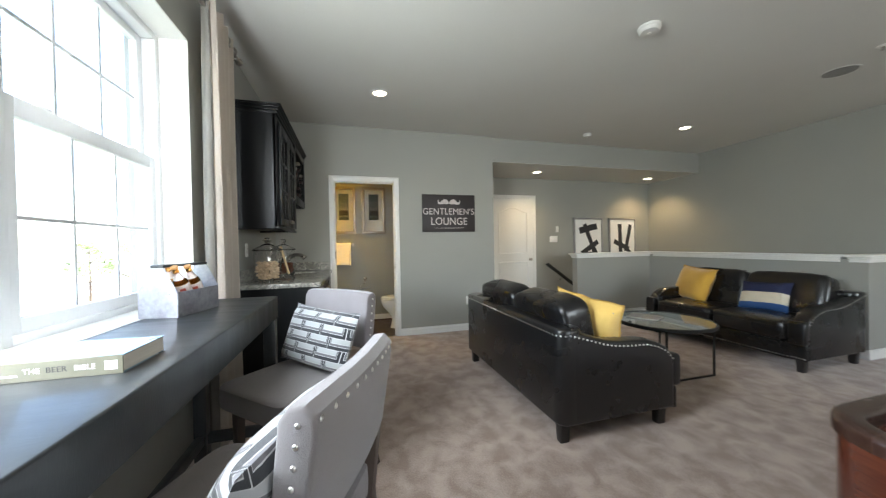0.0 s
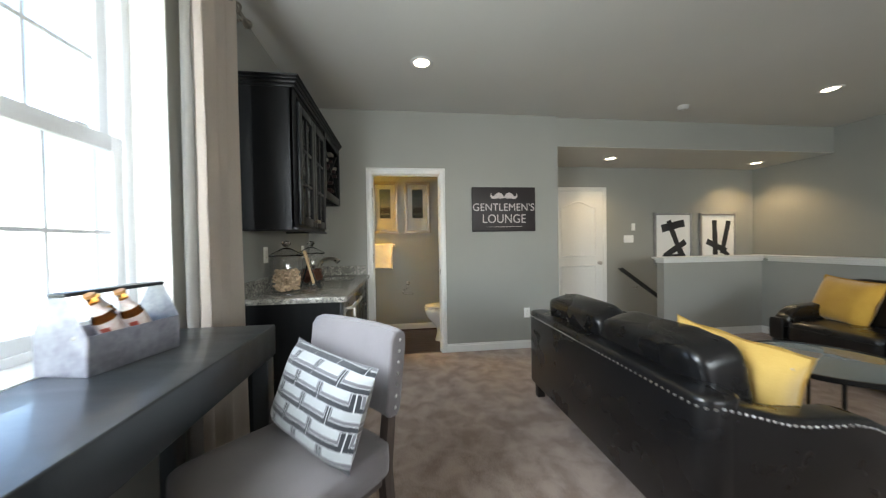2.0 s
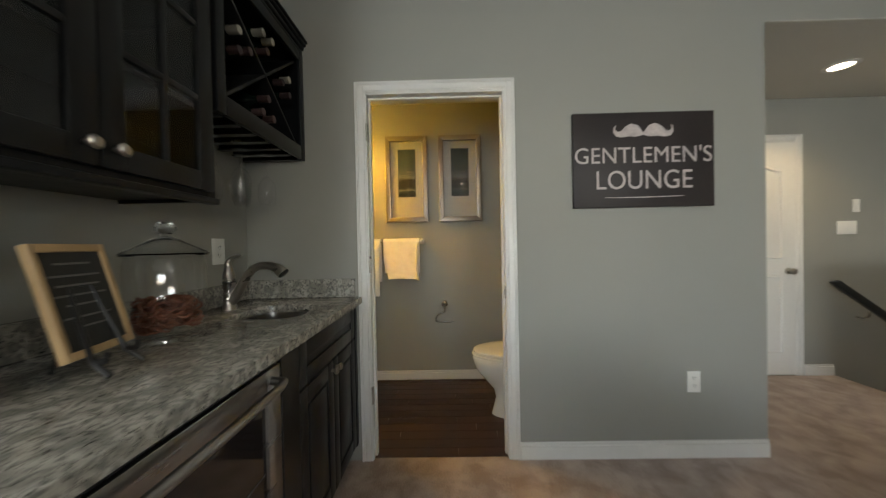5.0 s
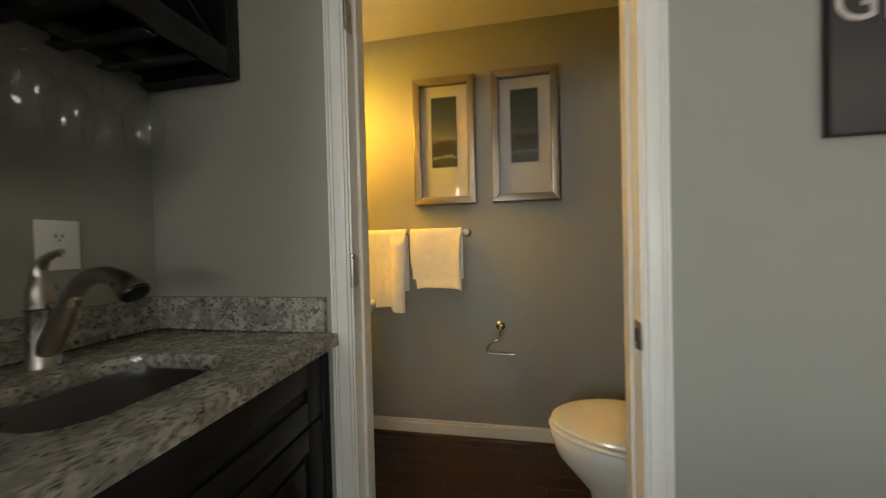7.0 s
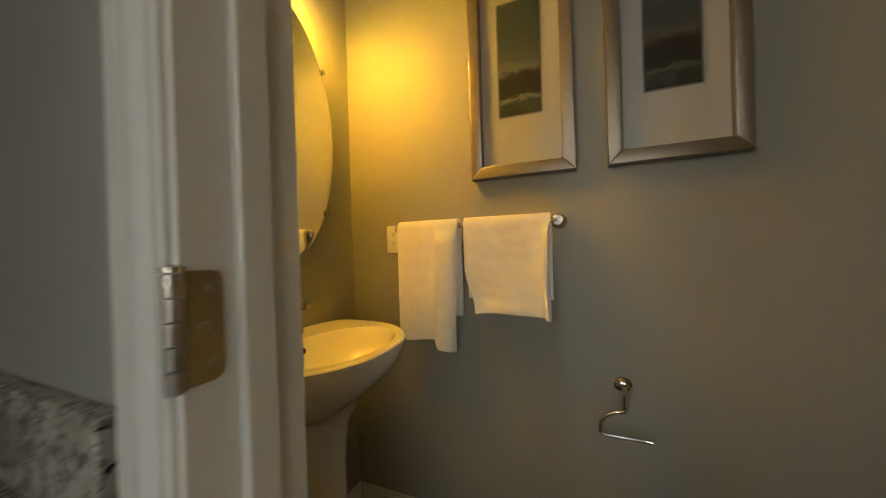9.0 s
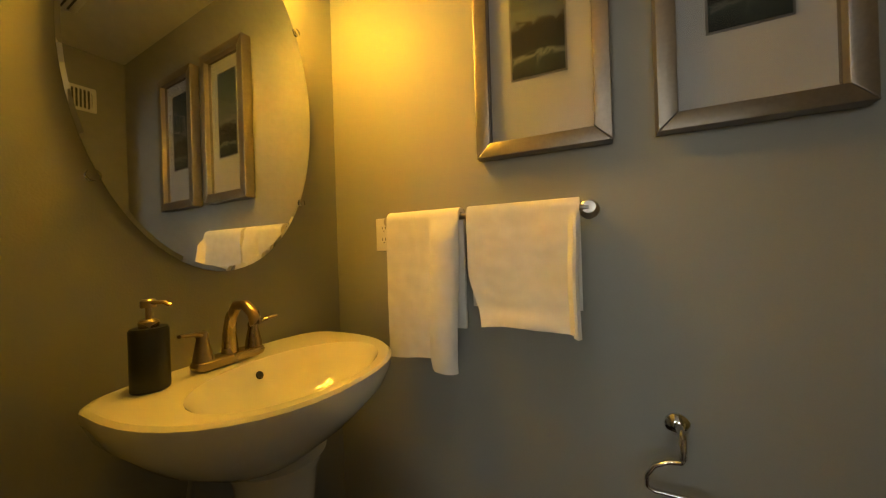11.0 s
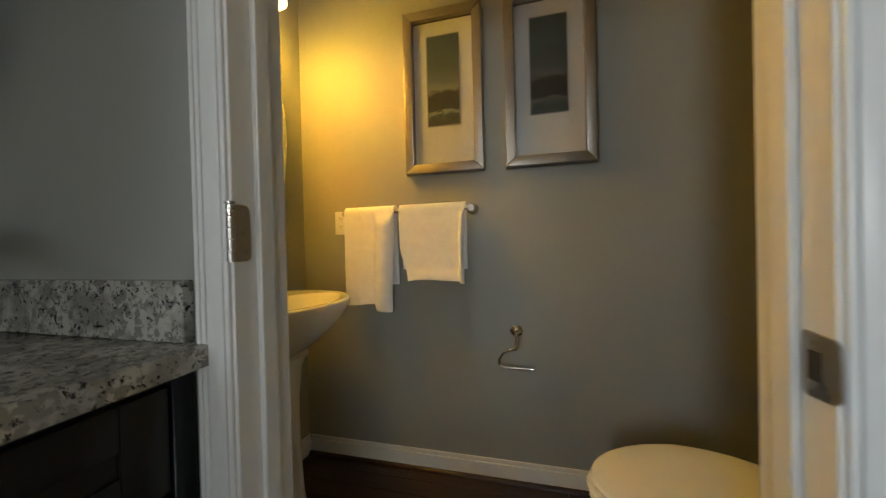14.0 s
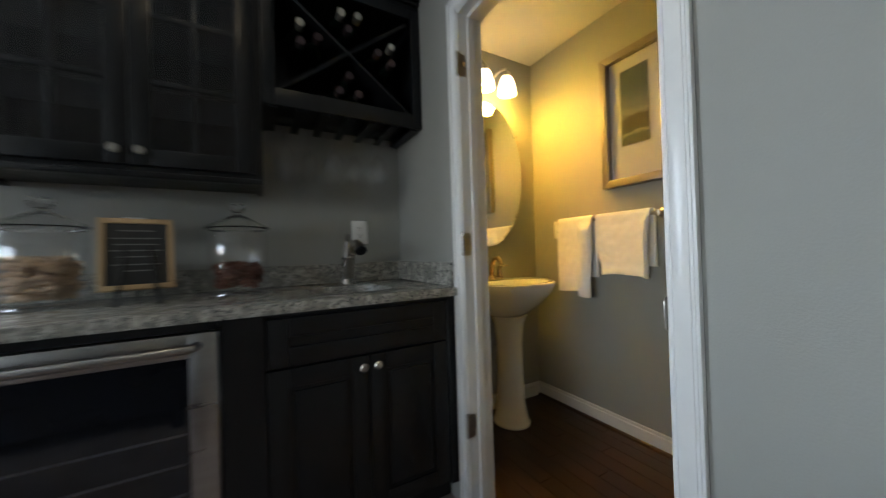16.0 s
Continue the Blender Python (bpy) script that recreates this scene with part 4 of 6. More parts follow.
def sofa(m, label):
    """A leather two-seater in local axes: x along it, front towards +y, back at y = 0."""
    ob = thing("leather_sofa", label, "sofa", m, "black leather sofas")
    L, D = 1.60, 0.90
    hx = L / 2
    part("base", box((-hx + 0.02, 0.03, 0.115), (hx - 0.02, D - 0.055, 0.27), 0.015, 3), LEATHER, ob)
    part("front_rail", box((-hx + 0.1, D - 0.085, 0.11), (hx - 0.1, D - 0.035, 0.265), 0.014, 3), LEATHER, ob)
    shell = extrude([(x, y + 0.082) for x, y in rounded_rect(hx, 0.088, 0.070, 6)], 2, 0.12, 0.690, 0.020, 3)
    part("back_frame", shell, LEATHER, ob)
    top = [(0.0, 0.655), (0.06, 0.672), (0.13, 0.663), (0.22, 0.637), (0.31, 0.608), (0.40, 0.591), (0.50, 0.584), (0.62, 0.579), (0.70, 0.560), (0.78, 0.523), (0.83, 0.470)]
    prof = [(0.08, 0.12)] + [(max(0.08, y), z) for y, z in top[1:]] + [(0.845, 0.40), (0.845, 0.12)]
    for k in (-1, 1):
        x0, x1 = sorted((k * hx, k * (hx - 0.125)))
        arm = part("arm", extrude(prof, 0, x0, x1, 0.022, 4), LEATHER, ob)
        part("arm_front_pad", superbox(0.125, 0.075, 0.21, (k * (hx - 0.062), 0.862, 0.36), 0.3, 16), LEATHER, arm)
        part("arm_front_panel", box((min(x0, x1) + 0.006, 0.835, 0.115), (max(x0, x1) - 0.006, 0.868, 0.255), 0.012, 3), LEATHER, arm)
        nails = bmesh.new()
        run = [Vector((0.066, 0.682))] + [Vector(p) for p in top[2:]]
        acc = 0.0
        for a, b in zip(run, run[1:]):
            ln = (b - a).length
            while acc < ln:
                p = a + (b - a) * acc / ln
                addlathe(nails, [(0.0064, -0.003), (0.0061, 0.001), (0.0042, 0.0038), (0, 0.005)], 8, m=Matrix.Translation((k * hx, p.x, p.y - 0.028)) @ pose(0, 0, 0, 0, 90 * k, 0))
                acc += 0.030
            acc -= ln
        for i in range(6):
            addlathe(nails, [(0.0065, 0), (0.005, 0.003), (0, 0.004)], 8, m=Matrix.Translation((k * (hx - 0.018 - 0.0185 * i), 0.868, 0.14)) @ pose(0, 0, 0, -90))
        nt_ = part("nailhead_trim", nails, NAILMETAL, arm, "row of bright nailheads")
        tagged(nt_, kind="stuff")
    nails = bmesh.new()
    stud = [(0.0064, -0.004), (0.0061, 0.001), (0.0042, 0.0038), (0, 0.005)]
    count = int((L - 0.14) / 0.030)
    for i in range(count + 1):
        addlathe(nails, stud, 8, m=Matrix.Translation((-hx + 0.07 + i * (L - 0.14) / count, -0.006, 0.652)) @ pose(0, 0, 0, 90))
    for k in (-1, 1):
        for a in (22, 45, 68):
            c, sn = math.cos(radians(a)), math.sin(radians(a))
            addlathe(nails, stud, 8, m=Matrix.Translation((k * (hx - 0.07 + 0.07 * sn), 0.064 - 0.07 * c, 0.652)) @ pose(0, 0, 0, 90, 0, k * a))
    tagged(part("nailhead_trim", nails, NAILMETAL, ob, "row of bright nailheads"), kind="stuff")
    nails = bmesh.new()
    for i in range(int((L - 0.26) / 0.027)):
        addlathe(nails, [(0.0065, 0), (0.005, 0.003), (0, 0.004)], 8, m=Matrix.Translation((-hx + 0.14 + i * 0.027, D - 0.035, 0.135)) @ pose(0, 0, 0, -90))
    tagged(part("nailhead_trim", nails, NAILMETAL, ob, "row of bright nailheads"), kind="stuff")
    w = (L - 0.25) / 2
    for k in (-1, 1):
        cx = k * w / 2
        sc = part("seat_cushion", rumple(superbox(w - 0.004, 0.70, 0.19, (cx, 0.545, 0.355), 0.22, 40, 0.12), 0.005, k), LEATHER, ob)
        part("welt", tube([(cx + k2 * (w / 2 - 0.012), 0.893, 0.395) for k2 in (-1, 1)], 0.005, 6), LEATHER, sc)
        bc = part("back_cushion", rumple(superbox(w + 0.02, 0.24, 0.47, (0, 0, 0), 0.34, 44, 0.0, Matrix.Translation((cx, 0.245, 0.606)) @ pose(0, 0, 0, 14)), 0.008, k + 3), LEATHER, ob)
        part("welt", tube([(cx + k2 * (w / 2 - 0.05), 0.232, 0.834) for k2 in (-1, -0.5, 0, 0.5, 1)], 0.005, 6), LEATHER, bc)
    leg = mesh_of("leg", extrude([(-0.034, 0.118), (0.034, 0.118), (0.022, 0.0), (-0.022, 0.0)], 1, -0.03, 0.03, 0.004), SOFALEG)
    for x in (-hx + 0.075, hx - 0.075):
        for y in (0.06, 0.79):
            part("leg", leg, SOFALEG, ob, "", pose(x, y, 0))
    return ob


sofa(pose(2.022, 3.09, 0, 0, 0, -90), "black leather sofa with nailhead trim, its back to the bar")
sofa(pose(5.53, 3.35, 0, 0, 0, 90), "black leather sofa with nailhead trim, against the low wall")


def flange(w, h, wide, seed):
    """A thin wavy border of cloth round a cushion, drawn out at its corners."""
    bm = bmesh.new()
    n, loops = 72, []
    for r, grow in ((0, -0.012), (1, wide)):
        loop = []
        for i in range(n):
            side, f = divmod(4 * i / n, 1)
            a, b = [((-1, -1), (1, -1)), ((1, -1), (1, 1)), ((1, 1), (-1, 1)), ((-1, 1), (-1, -1))][int(side)]
            u, v = a[0] + (b[0] - a[0]) * f, a[1] + (b[1] - a[1]) * f
            pin, pin2 = 1 - 0.07 * (1 - u * u) * abs(v) ** 3, 1 - 0.07 * (1 - v * v) * abs(u) ** 3
            y = 0.007 * r * math.sin(i * 0.9 + seed)
            loop.append(bm.verts.new((u * (w / 2 + grow) * pin2, y, h / 2 + v * (h / 2 + grow) * pin)))
        loops.append(loop)
    for i in range(n):
        bm.faces.new((loops[0][i], loops[0][(i + 1) % n], loops[1][(i + 1) % n], loops[1][i]))
    bmesh.ops.solidify(bm, geom=bm.faces[:], thickness=0.005)
    return bm


def cushion(name, label, bm_mat, m, w, h, t, seed, trim=False, group=""):
    ob = thing(name, label, "pillow", m, group)
    part("cover", pillow(w, h, t, seed=seed), bm_mat, ob)
    if trim:
        part("flange", flange(w, h, 0.012, seed), bm_mat, ob, "flat stitched border")
    return ob


yel = cushion("throw_pillow", "yellow velvet throw pillow, studded edge, sunlit sheen in its colour", YELLOWLIT, pose(2.462, 2.615, 0.488, 16, 10, -64), 0.44, 0.365, 0.17, 3, True)
for k in range(9):
    part("stud", lathe([(0.006, 0), (0.004, 0.004), (0, 0.005)], 8, m=Matrix.Translation((-0.18 + 0.045 * k, -0.038, 0.318)) @ pose(0, 0, 0, 60)), BRONZE, yel)
cushion("throw_pillow", "golden yellow velvet throw pillow", YELLOW, pose(5.08, 3.93, 0.43, 20, -3, 75), 0.54, 0.44, 0.18, 8, True)
lum = thing("throw_pillow", "lumbar pillow in navy, cream weave and blue bands", "pillow", pose(5.03, 3.10, 0.44, 24, 3, 93))
full = pillow(0.44, 0.33, 0.15, 18, 0.01, 5)
for nm, z0, z1, mt, lb in (("navy_band", 0.19, 0.5, NAVY, "navy fabric band"), ("cream_band", 0.075, 0.19, CREAM, "cream woven band"), ("blue_band", -0.2, 0.075, BLUE, "blue fabric band")):
    b = full.copy()
    bmesh.ops.bisect_plane(b, geom=b.verts[:] + b.edges[:] + b.faces[:], plane_co=(0, 0, z0), plane_no=(0, 0, 1), clear_inner=True)
    bmesh.ops.bisect_plane(b, geom=b.verts[:] + b.edges[:] + b.faces[:], plane_co=(0, 0, z1), plane_no=(0, 0, 1), clear_outer=True)
    part(nm, b, mt, lum, lb)
full.free()

# round glass coffee table
tab = thing("coffee_table", "round glass-topped coffee table with thin black metal legs", "coffee table", pose(3.67, 3.07, 0) @ Matrix.Diagonal((0.94, 0.94, 1, 1)))
part("rim", lathe([(0.405, 0.435), (0.43, 0.435), (0.434, 0.445), (0.434, 0.462), (0.428, 0.466), (0.42, 0.466), (0.419, 0.452), (0.405, 0.450)], 64), BLACKMETAL, tab)
top_glass = part("tabletop", lathe([(0, 0.4515), (0.4185, 0.4515), (0.4185, 0.4605), (0, 0.4605)], 64), mat("smoked_table_glass", (0.16, 0.20, 0.21), (0.15, 0.19, 0.20), rough=0.03, bump=0, rough_var=0.01, coat=0.3), tab, "grey reflective glass top")
for a in (45, 135, 225, 315):
    c, s = math.cos(radians(a)), math.sin(radians(a))
    part("leg", box((0.40 * c - 0.008, 0.40 * s - 0.008, 0.0), (0.40 * c + 0.008, 0.40 * s + 0.008, 0.436), 0.002, 1), BLACKMETAL, tab)
for k in (-1, 1):
    q = 0.40 * math.sqrt(0.5)
    part("floor_bar", box((-q + 0.008, k * q - 0.008, 0.0), (q - 0.008, k * q + 0.008, 0.015), 0.002, 1), BLACKMETAL, tab)
mags = thing("magazine", "thin printed magazine lying on the glass table", "magazine", pose(3.60, 3.20, 0.4605, 0, 0, 25))
part("page_block", box((-0.10, -0.13, 0.0), (0.10, 0.13, 0.012), 0.002, 1), PAPER, mags)
part("cover", box((-0.101, -0.131, 0.0121), (0.101, 0.131, 0.0135), 0.0005, 1), FRAMEGREY, mags, "grey printed cover")

# game table: rounded mahogany body, black playing surface
gt = thing("game_table", "polished mahogany game table with rounded corners and black felt", "game table", pose(3.175, 0.42, 0))


def ring(hx, hy, r, w, z0, z1, bevel, outer_low=None):
    """A rounded rectangular band of width w."""
    bm = bmesh.new()
    o, i = rounded_rect(hx, hy, r), rounded_rect(hx - w, hy - w, max(0.02, r - w))
    ol = rounded_rect(*outer_low) if outer_low else o
    V = [[bm.verts.new((*p, z)) for p in q] for q, z in ((ol, z0), (o, z1), (i, z1), (i, z0))]
    n = len(o)
    for a, b in ((0, 1), (1, 2), (2, 3), (3, 0)):
        for k in range(n):
            bm.faces.new((V[a][k], V[a][(k + 1) % n], V[b][(k + 1) % n], V[b][k]))
    if bevel:
        es = [e for e in bm.edges if all(v in V[1] for v in e.verts) or all(v in V[2] for v in e.verts)]
        bmesh.ops.bevel(bm, geom=es, offset=bevel, segments=3, affect="EDGES", profile=0.5)
    return bm


part("top_rail", ring(1.20, 0.80, 0.16, 0.062, 0.715, 0.755, 0.016), mat("dark_rail_wood", (0.028, 0.014, 0.010), (0.04, 0.018, 0.012), rough=0.25, coat=0.4, fine=24, stretch=(1, 7, 1)), gt, "near-black polished rail")
part("apron", ring(1.185, 0.785, 0.13, 0.05, 0.53, 0.714, 0.0), MAHOGANY, gt)
part("playing_surface", extrude(rounded_rect(1.134, 0.734, 0.09), 2, 0.62, 0.655), FELT, gt, "black felt")
for x in (-0.95, 0.95):
    for y in (-0.55, 0.55):
        part("leg", lathe([(0, 0), (0.05, 0), (0.055, 0.03), (0.04, 0.08), (0.06, 0.3), (0.075, 0.5), (0.07, 0.619), (0, 0.619)], 20, (x, y, 0)), MAHOGANY, gt)

# ---------------------------------------------------------------- desk at the window
desk = thing("console_desk", "long black painted desk under the window", "desk", pose(0.253, 1.484, 0))
part("desktop", box((-0.195, -1.26, 0.795), (0.205, 1.26, 0.918), 0.006, 3), BLACKWOOD, desk)
for x in (-0.165, 0.175):
    for y in (-1.2, 1.2):
        part("leg", box((x - 0.03, y - 0.03, 0), (x + 0.03, y + 0.03, 0.7945), 0.004, 2), BLACKWOOD, desk)
part("stretcher", box((-0.185, -1.17, 0.16), (-0.145, 1.17, 0.21), 0.004, 2), BLACKWOOD, desk)
for y in (-1.2, 1.2):
    part("end_stretcher", box((-0.135, y - 0.02, 0.16), (0.145, y + 0.02, 0.21), 0.004, 2), BLACKWOOD, desk)

# galvanised caddy with bottles
CAD = pose(0.144, 2.372, 0.918, 0, 0, -12.5)
cad = thing("bottle_caddy", "galvanised metal bottle caddy with a dark handle bar, on the desk", "bottle caddy", CAD)
cw, cl = 0.077, 0.131
for k in (-1, 1):
    part("end_panel", extrude([(-cw, 0), (cw, 0), (cw, 0.108), (0.026, 0.204), (-0.026, 0.204), (-cw, 0.108)], 1, k * cl - 0.002, k * cl + 0.002, 0.001, 1), GALV, cad)
for k in (-1, 1):
    part("side_panel", box((k * cw - 0.0015, -cl + 0.002, 0.0), (k * cw + 0.0015, cl - 0.002, 0.104), 0.001, 1), GALV, cad)
part("bottom", box((-cw, -cl + 0.002, 0.001), (cw, cl - 0.002, 0.004)), GALV, cad)
part("handle", box((-0.026, -cl - 0.004, 0.2045), (0.026, cl + 0.004, 0.216), 0.003, 2), BLACKWOOD, cad, "dark wooden handle bar")
part("rivet", lathe([(0.006, 0), (0.004, 0.003), (0, 0.004)], 10, m=Matrix.Translation((0.045, -cl - 0.002, 0.10)) @ pose(0, 0, 0, 90)), NICKEL, cad)
BOTTLECAP = mat("copper_bottle_cap", (0.62, 0.32, 0.12), (0.50, 0.25, 0.10), rough=0.35, metal=0.6, bump=0)
LABELWHITE = mat("printed_bottle_label", (0.72, 0.70, 0.66), (0.55, 0.40, 0.36), rough=0.5, scale=45, fine=120, bump=0)


def beer_bottle(m):
    b = thing("beer_bottle", "amber glass bottle with a printed paper label, in the caddy", "bottle", m, "bottles in the caddy")
    part("glass_body", lathe([(0, 0), (0.028, 0), (0.030, 0.004), (0.030, 0.135), (0.027, 0.152), (0.014, 0.176), (0.0125, 0.215), (0.0140, 0.218), (0.0140, 0.226), (0.010, 0.228), (0, 0.228)], 20), AMBER, b)
    part("body_label", lathe([(0.0303, 0.052), (0.0306, 0.053), (0.0306, 0.134), (0.0303, 0.135)], 20), LABELWHITE, b, "white label with red print")
    part("badge", box((0.0307, -0.011, 0.098), (0.0313, 0.011, 0.119)), BOOKRED, b)
    part("neck_label", lathe([(0.0225, 0.162), (0.0150, 0.177), (0.0133, 0.198)], 20), LABELWHITE, b)
    part("bottle_cap", lathe([(0.0145, 0.2205), (0.0155, 0.2215), (0.0145, 0.231), (0, 0.232)], 16), BOTTLECAP, b)


for x, y, rx in ((0.038, -0.004, 27), (0.038, 0.072, 27), (-0.036, 0.05, 24)):
    beer_bottle(CAD @ pose(x, y, 0.030, rx, 0, 0) @ pose(0, 0, 0, 0, 0, -55) @ Matrix.Diagonal((0.92, 0.92, 0.86, 1)))

book = thing("hardcover_book", "thick beer book, pale blue cover and olive spine, on the desk", "book", pose(0.252, 1.652, 0.918, 0, 0, -1))
bw, bl, bh = 0.083, 0.120, 0.042
part("page_block", box((-bl + 0.004, -bw + 0.003, 0.003), (bl - 0.003, bw - 0.003, bh - 0.003)), PAPER, book)
cv = part("cover", box((-bl, -bw, bh - 0.0025), (bl, bw, bh), 0.001, 1), BOOKCOVER, book)
part("cover", box((-bl, -bw, 0), (bl, bw, 0.0025), 0.001, 1), BOOKCOVER, book)
sp_ = part("spine", box((-bl, -bw - 0.003, 0), (bl, -bw, bh), 0.001, 1), BOOKSPINE, book, "olive spine with white title")
letters("THE", 0.016, 0.0003, BOOKWHITE, sp_, pose(-0.043, -bw - 0.0034, bh / 2, 90, 0, 0))
letters("BEER", 0.017, 0.0003, DARKSLOT, sp_, pose(0.000, -bw - 0.0034, bh / 2, 90, 0, 0))
letters("BIBLE", 0.016, 0.0003, BOOKWHITE, sp_, pose(0.050, -bw - 0.0034, bh / 2, 90, 0, 0))
part("spine_badge", box((0.086, -bw - 0.0036, 0.011), (0.110, -bw - 0.0031, 0.031)), BOOKWHITE, sp_)
part("spine_bars", box((-0.108, -bw - 0.0036, 0.012), (-0.066, -bw - 0.0031, 0.016)), BOOKWHITE, sp_)
letters("BEER", 0.072, 0.0003, BOOKWHITE, cv, pose(-0.012, 0.020, bh + 0.0004))
part("print_block", box((0.045, -0.03, bh), (0.10, 0.06, bh + 0.0005)), BOOKWHITE, cv)
part("print_block", box((0.03, -0.005, bh + 0.0006), (0.075, 0.012, bh + 0.0010)), BOOKRED, cv)

# ---------------------------------------------------------------- counter stools
NAIL = mesh_of("nailhead", lathe([(0.0058, 0), (0.0052, 0.0016), (0.0030, 0.0030), (0, 0.0034)], 12), NAILMETAL)


def stool(m, label):
    """Local axes: the sitter looks towards +y; the back stands at y = 0."""
    ob = thing("dining_chair", label, "chair", m, "upholstered chairs at the desk")
    part("seat", superbox(0.48, 0.52, 0.115, (0, 0.245, 0.528), 0.24, 24, 0.10), LINEN, ob)
    part("seat_rail", box((-0.205, 0.02, 0.43), (0.205, 0.45, 0.474), 0.01, 2), LEGWOOD, ob)
    bk = bmesh.new()
    n = 14
    rows = []
    for i in range(n + 1):
        u = 2 * i / n - 1
        x = 0.235 * u
        bow = 0.018 * (1 - u * u)
        row = []
        for y, z in ((-0.020, 0.662), (-0.040, 0.682), (-0.072, 0.896), (-0.070, 0.938), (-0.050, 0.955), (-0.020, 0.951), (0.000, 0.926), (0.026, 0.692), (0.012, 0.666)):
            row.append(bk.verts.new((x, y - bow, z - 0.005 * u ** 4 * (z > 0.9))))
        rows.append(row)
    for a, b in zip(rows, rows[1:]):
        for k in range(9):
            bk.faces.new((a[k], a[(k + 1) % 9], b[(k + 1) % 9], b[k]))
    ends = [bk.faces.new(rows[0]), bk.faces.new(rows[-1][::-1])]
    bmesh.ops.recalc_face_normals(bk, faces=bk.faces[:])
    bmesh.ops.bevel(bk, geom=list({e for f in ends for e in f.edges}), offset=0.010, segments=3, affect="EDGES", profile=0.5)
    back = part("backrest", bk, LINEN, ob)
    for k in (-1, 1):
        for i in range(7):
            z = 0.695 + 0.037 * i
            y = -0.008 - 0.13 * (z - 0.67)
            part("nailhead", NAIL, NAILMETAL, back, "", Matrix.Translation((k * 0.2355, y, z)) @ pose(0, 0, 0, 0, 90 * k, 0))
    for i in range(11):
        u = -0.93 + 1.86 * i / 10
        part("nailhead", NAIL, NAILMETAL, back, "", Matrix.Translation((0.235 * u, -0.0715 - 0.018 * (1 - u * u), 0.924)) @ pose(0, 0, 0, 92))
    for k in (-1, 1):
        part("rear_leg", extrude([(-0.045, 0.70), (-0.012, 0.70), (0.018, 0.48), (0.0, 0.24), (-0.075, 0.0), (-0.11, 0.0), (-0.040, 0.26), (-0.022, 0.48)], 0, k * 0.19 - 0.019, k * 0.19 + 0.019, 0.003, 2), LEGWOOD, ob)
        part("front_leg", extrude([(0.40, 0.4295), (0.44, 0.4295), (0.432, 0.0), (0.408, 0.0)], 0, k * 0.19 - 0.02, k * 0.19 + 0.02, 0.003, 2), LEGWOOD, ob)
        part("side_stretcher", box((k * 0.19 - 0.010, -0.01, 0.165), (k * 0.19 + 0.010, 0.409, 0.195), 0.003, 2), LEGWOOD, ob)
    part("rear_stretcher", box((-0.17, -0.045, 0.19), (0.17, -0.025, 0.22), 0.003, 2), LEGWOOD, ob)
    return ob


FAR_STOOL = pose(0.779, 2.558, 0, 0, 0, 136.2)
NEAR_STOOL = pose(0.833, 1.478, 0, 0, 0, 68.0) @ Matrix.Diagonal((1, 1, 0.978, 1))
stool(FAR_STOOL, "grey linen dining chair with nailhead trim, turned from the desk")
stool(NEAR_STOOL, "grey linen dining chair with nailhead trim, drawn up to the desk")
for at in (pose(0.666, 2.396, 0.604, 21, -2, 134), NEAR_STOOL @ pose(-0.06, 0.180, 0.600, 29, 0, 2)):
    p = thing("patterned_pillow", "throw pillow in white, grey and charcoal basket pattern, on a chair", "pillow", at, "patterned pillows")
    part("cover", pillow(0.475, 0.295, 0.13, seed=2), WEAVE, p)

# ---------------------------------------------------------------- curtain


def curtain_sheet(y0, y1, x, z0, z1, folds, depth, seed):
    bm = bmesh.new()
    n, rows = 96, 14
    grid = []
    for j in range(rows + 1):
        v = j / rows
        z = z1 + (z0 - z1) * v
        row = []
        for i in range(n + 1):
            u = i / n
            ph = 2 * math.pi * folds * u + 0.5 * math.sin(3 * u + seed)
            amp = depth * (0.8 + 0.4 * v) * (1 + 0.25 * math.sin(5 * u + seed))
            sway = 0.012 * math.sin(2.2 * v + 3 * u + seed)
            row.append(bm.verts.new((x + amp * math.sin(ph) + sway, y0 + (y1 - y0) * u + 0.012 * math.cos(ph * 1.0) + 0.02 * v * math.sin(9 * u), z)))
        grid.append(row)
    for a, b in zip(grid, grid[1:]):
        for i in range(n):
            bm.faces.new((a[i], a[i + 1], b[i + 1], b[i]))
    bmesh.ops.solidify(bm, geom=bm.faces[:], thickness=0.004)
    return bm


cur = thing("curtain", "floor-length taupe grommet curtain, drawn to the side of the window", "curtain")
part("panel", curtain_sheet(2.80, 3.30, 0.105, 0.01, 2.62, 4.0, 0.042, 1.0), CURTAIN, cur)
part("lining", curtain_sheet(2.788, 2.822, 0.098, 0.012, 2.615, 0.7, 0.02, 0.4), CURTAINBACK, cur, "dark grey lined leading edge")
for k in range(4):
    part("grommet", lathe([(0.021, -0.004), (0.031, -0.004), (0.033, 0), (0.031, 0.004), (0.021, 0.004), (0.021, -0.004)], 24, m=Matrix.Translation((0.105, 2.88 + 0.125 * k, 2.565)) @ pose(0, 0, 0, 90, 0, 0)), NICKEL, cur, "nickel grommet")
rod = thing("curtain_rod", "brushed nickel curtain rod above the window", "curtain rod")
part("rod", tube([(0.105, 0.5, 2.565), (0.105, 3.36, 2.565)], 0.0125, 14), NICKEL, rod)
part("finial", lathe([(0.013, 0), (0.013, 0.012), (0.024, 0.026), (0.027, 0.042), (0.018, 0.060), (0, 0.066)], 20, m=Matrix.Translation((0.105, 3.36, 2.565)) @ pose(0, 0, 0, -90)), NICKEL, rod)
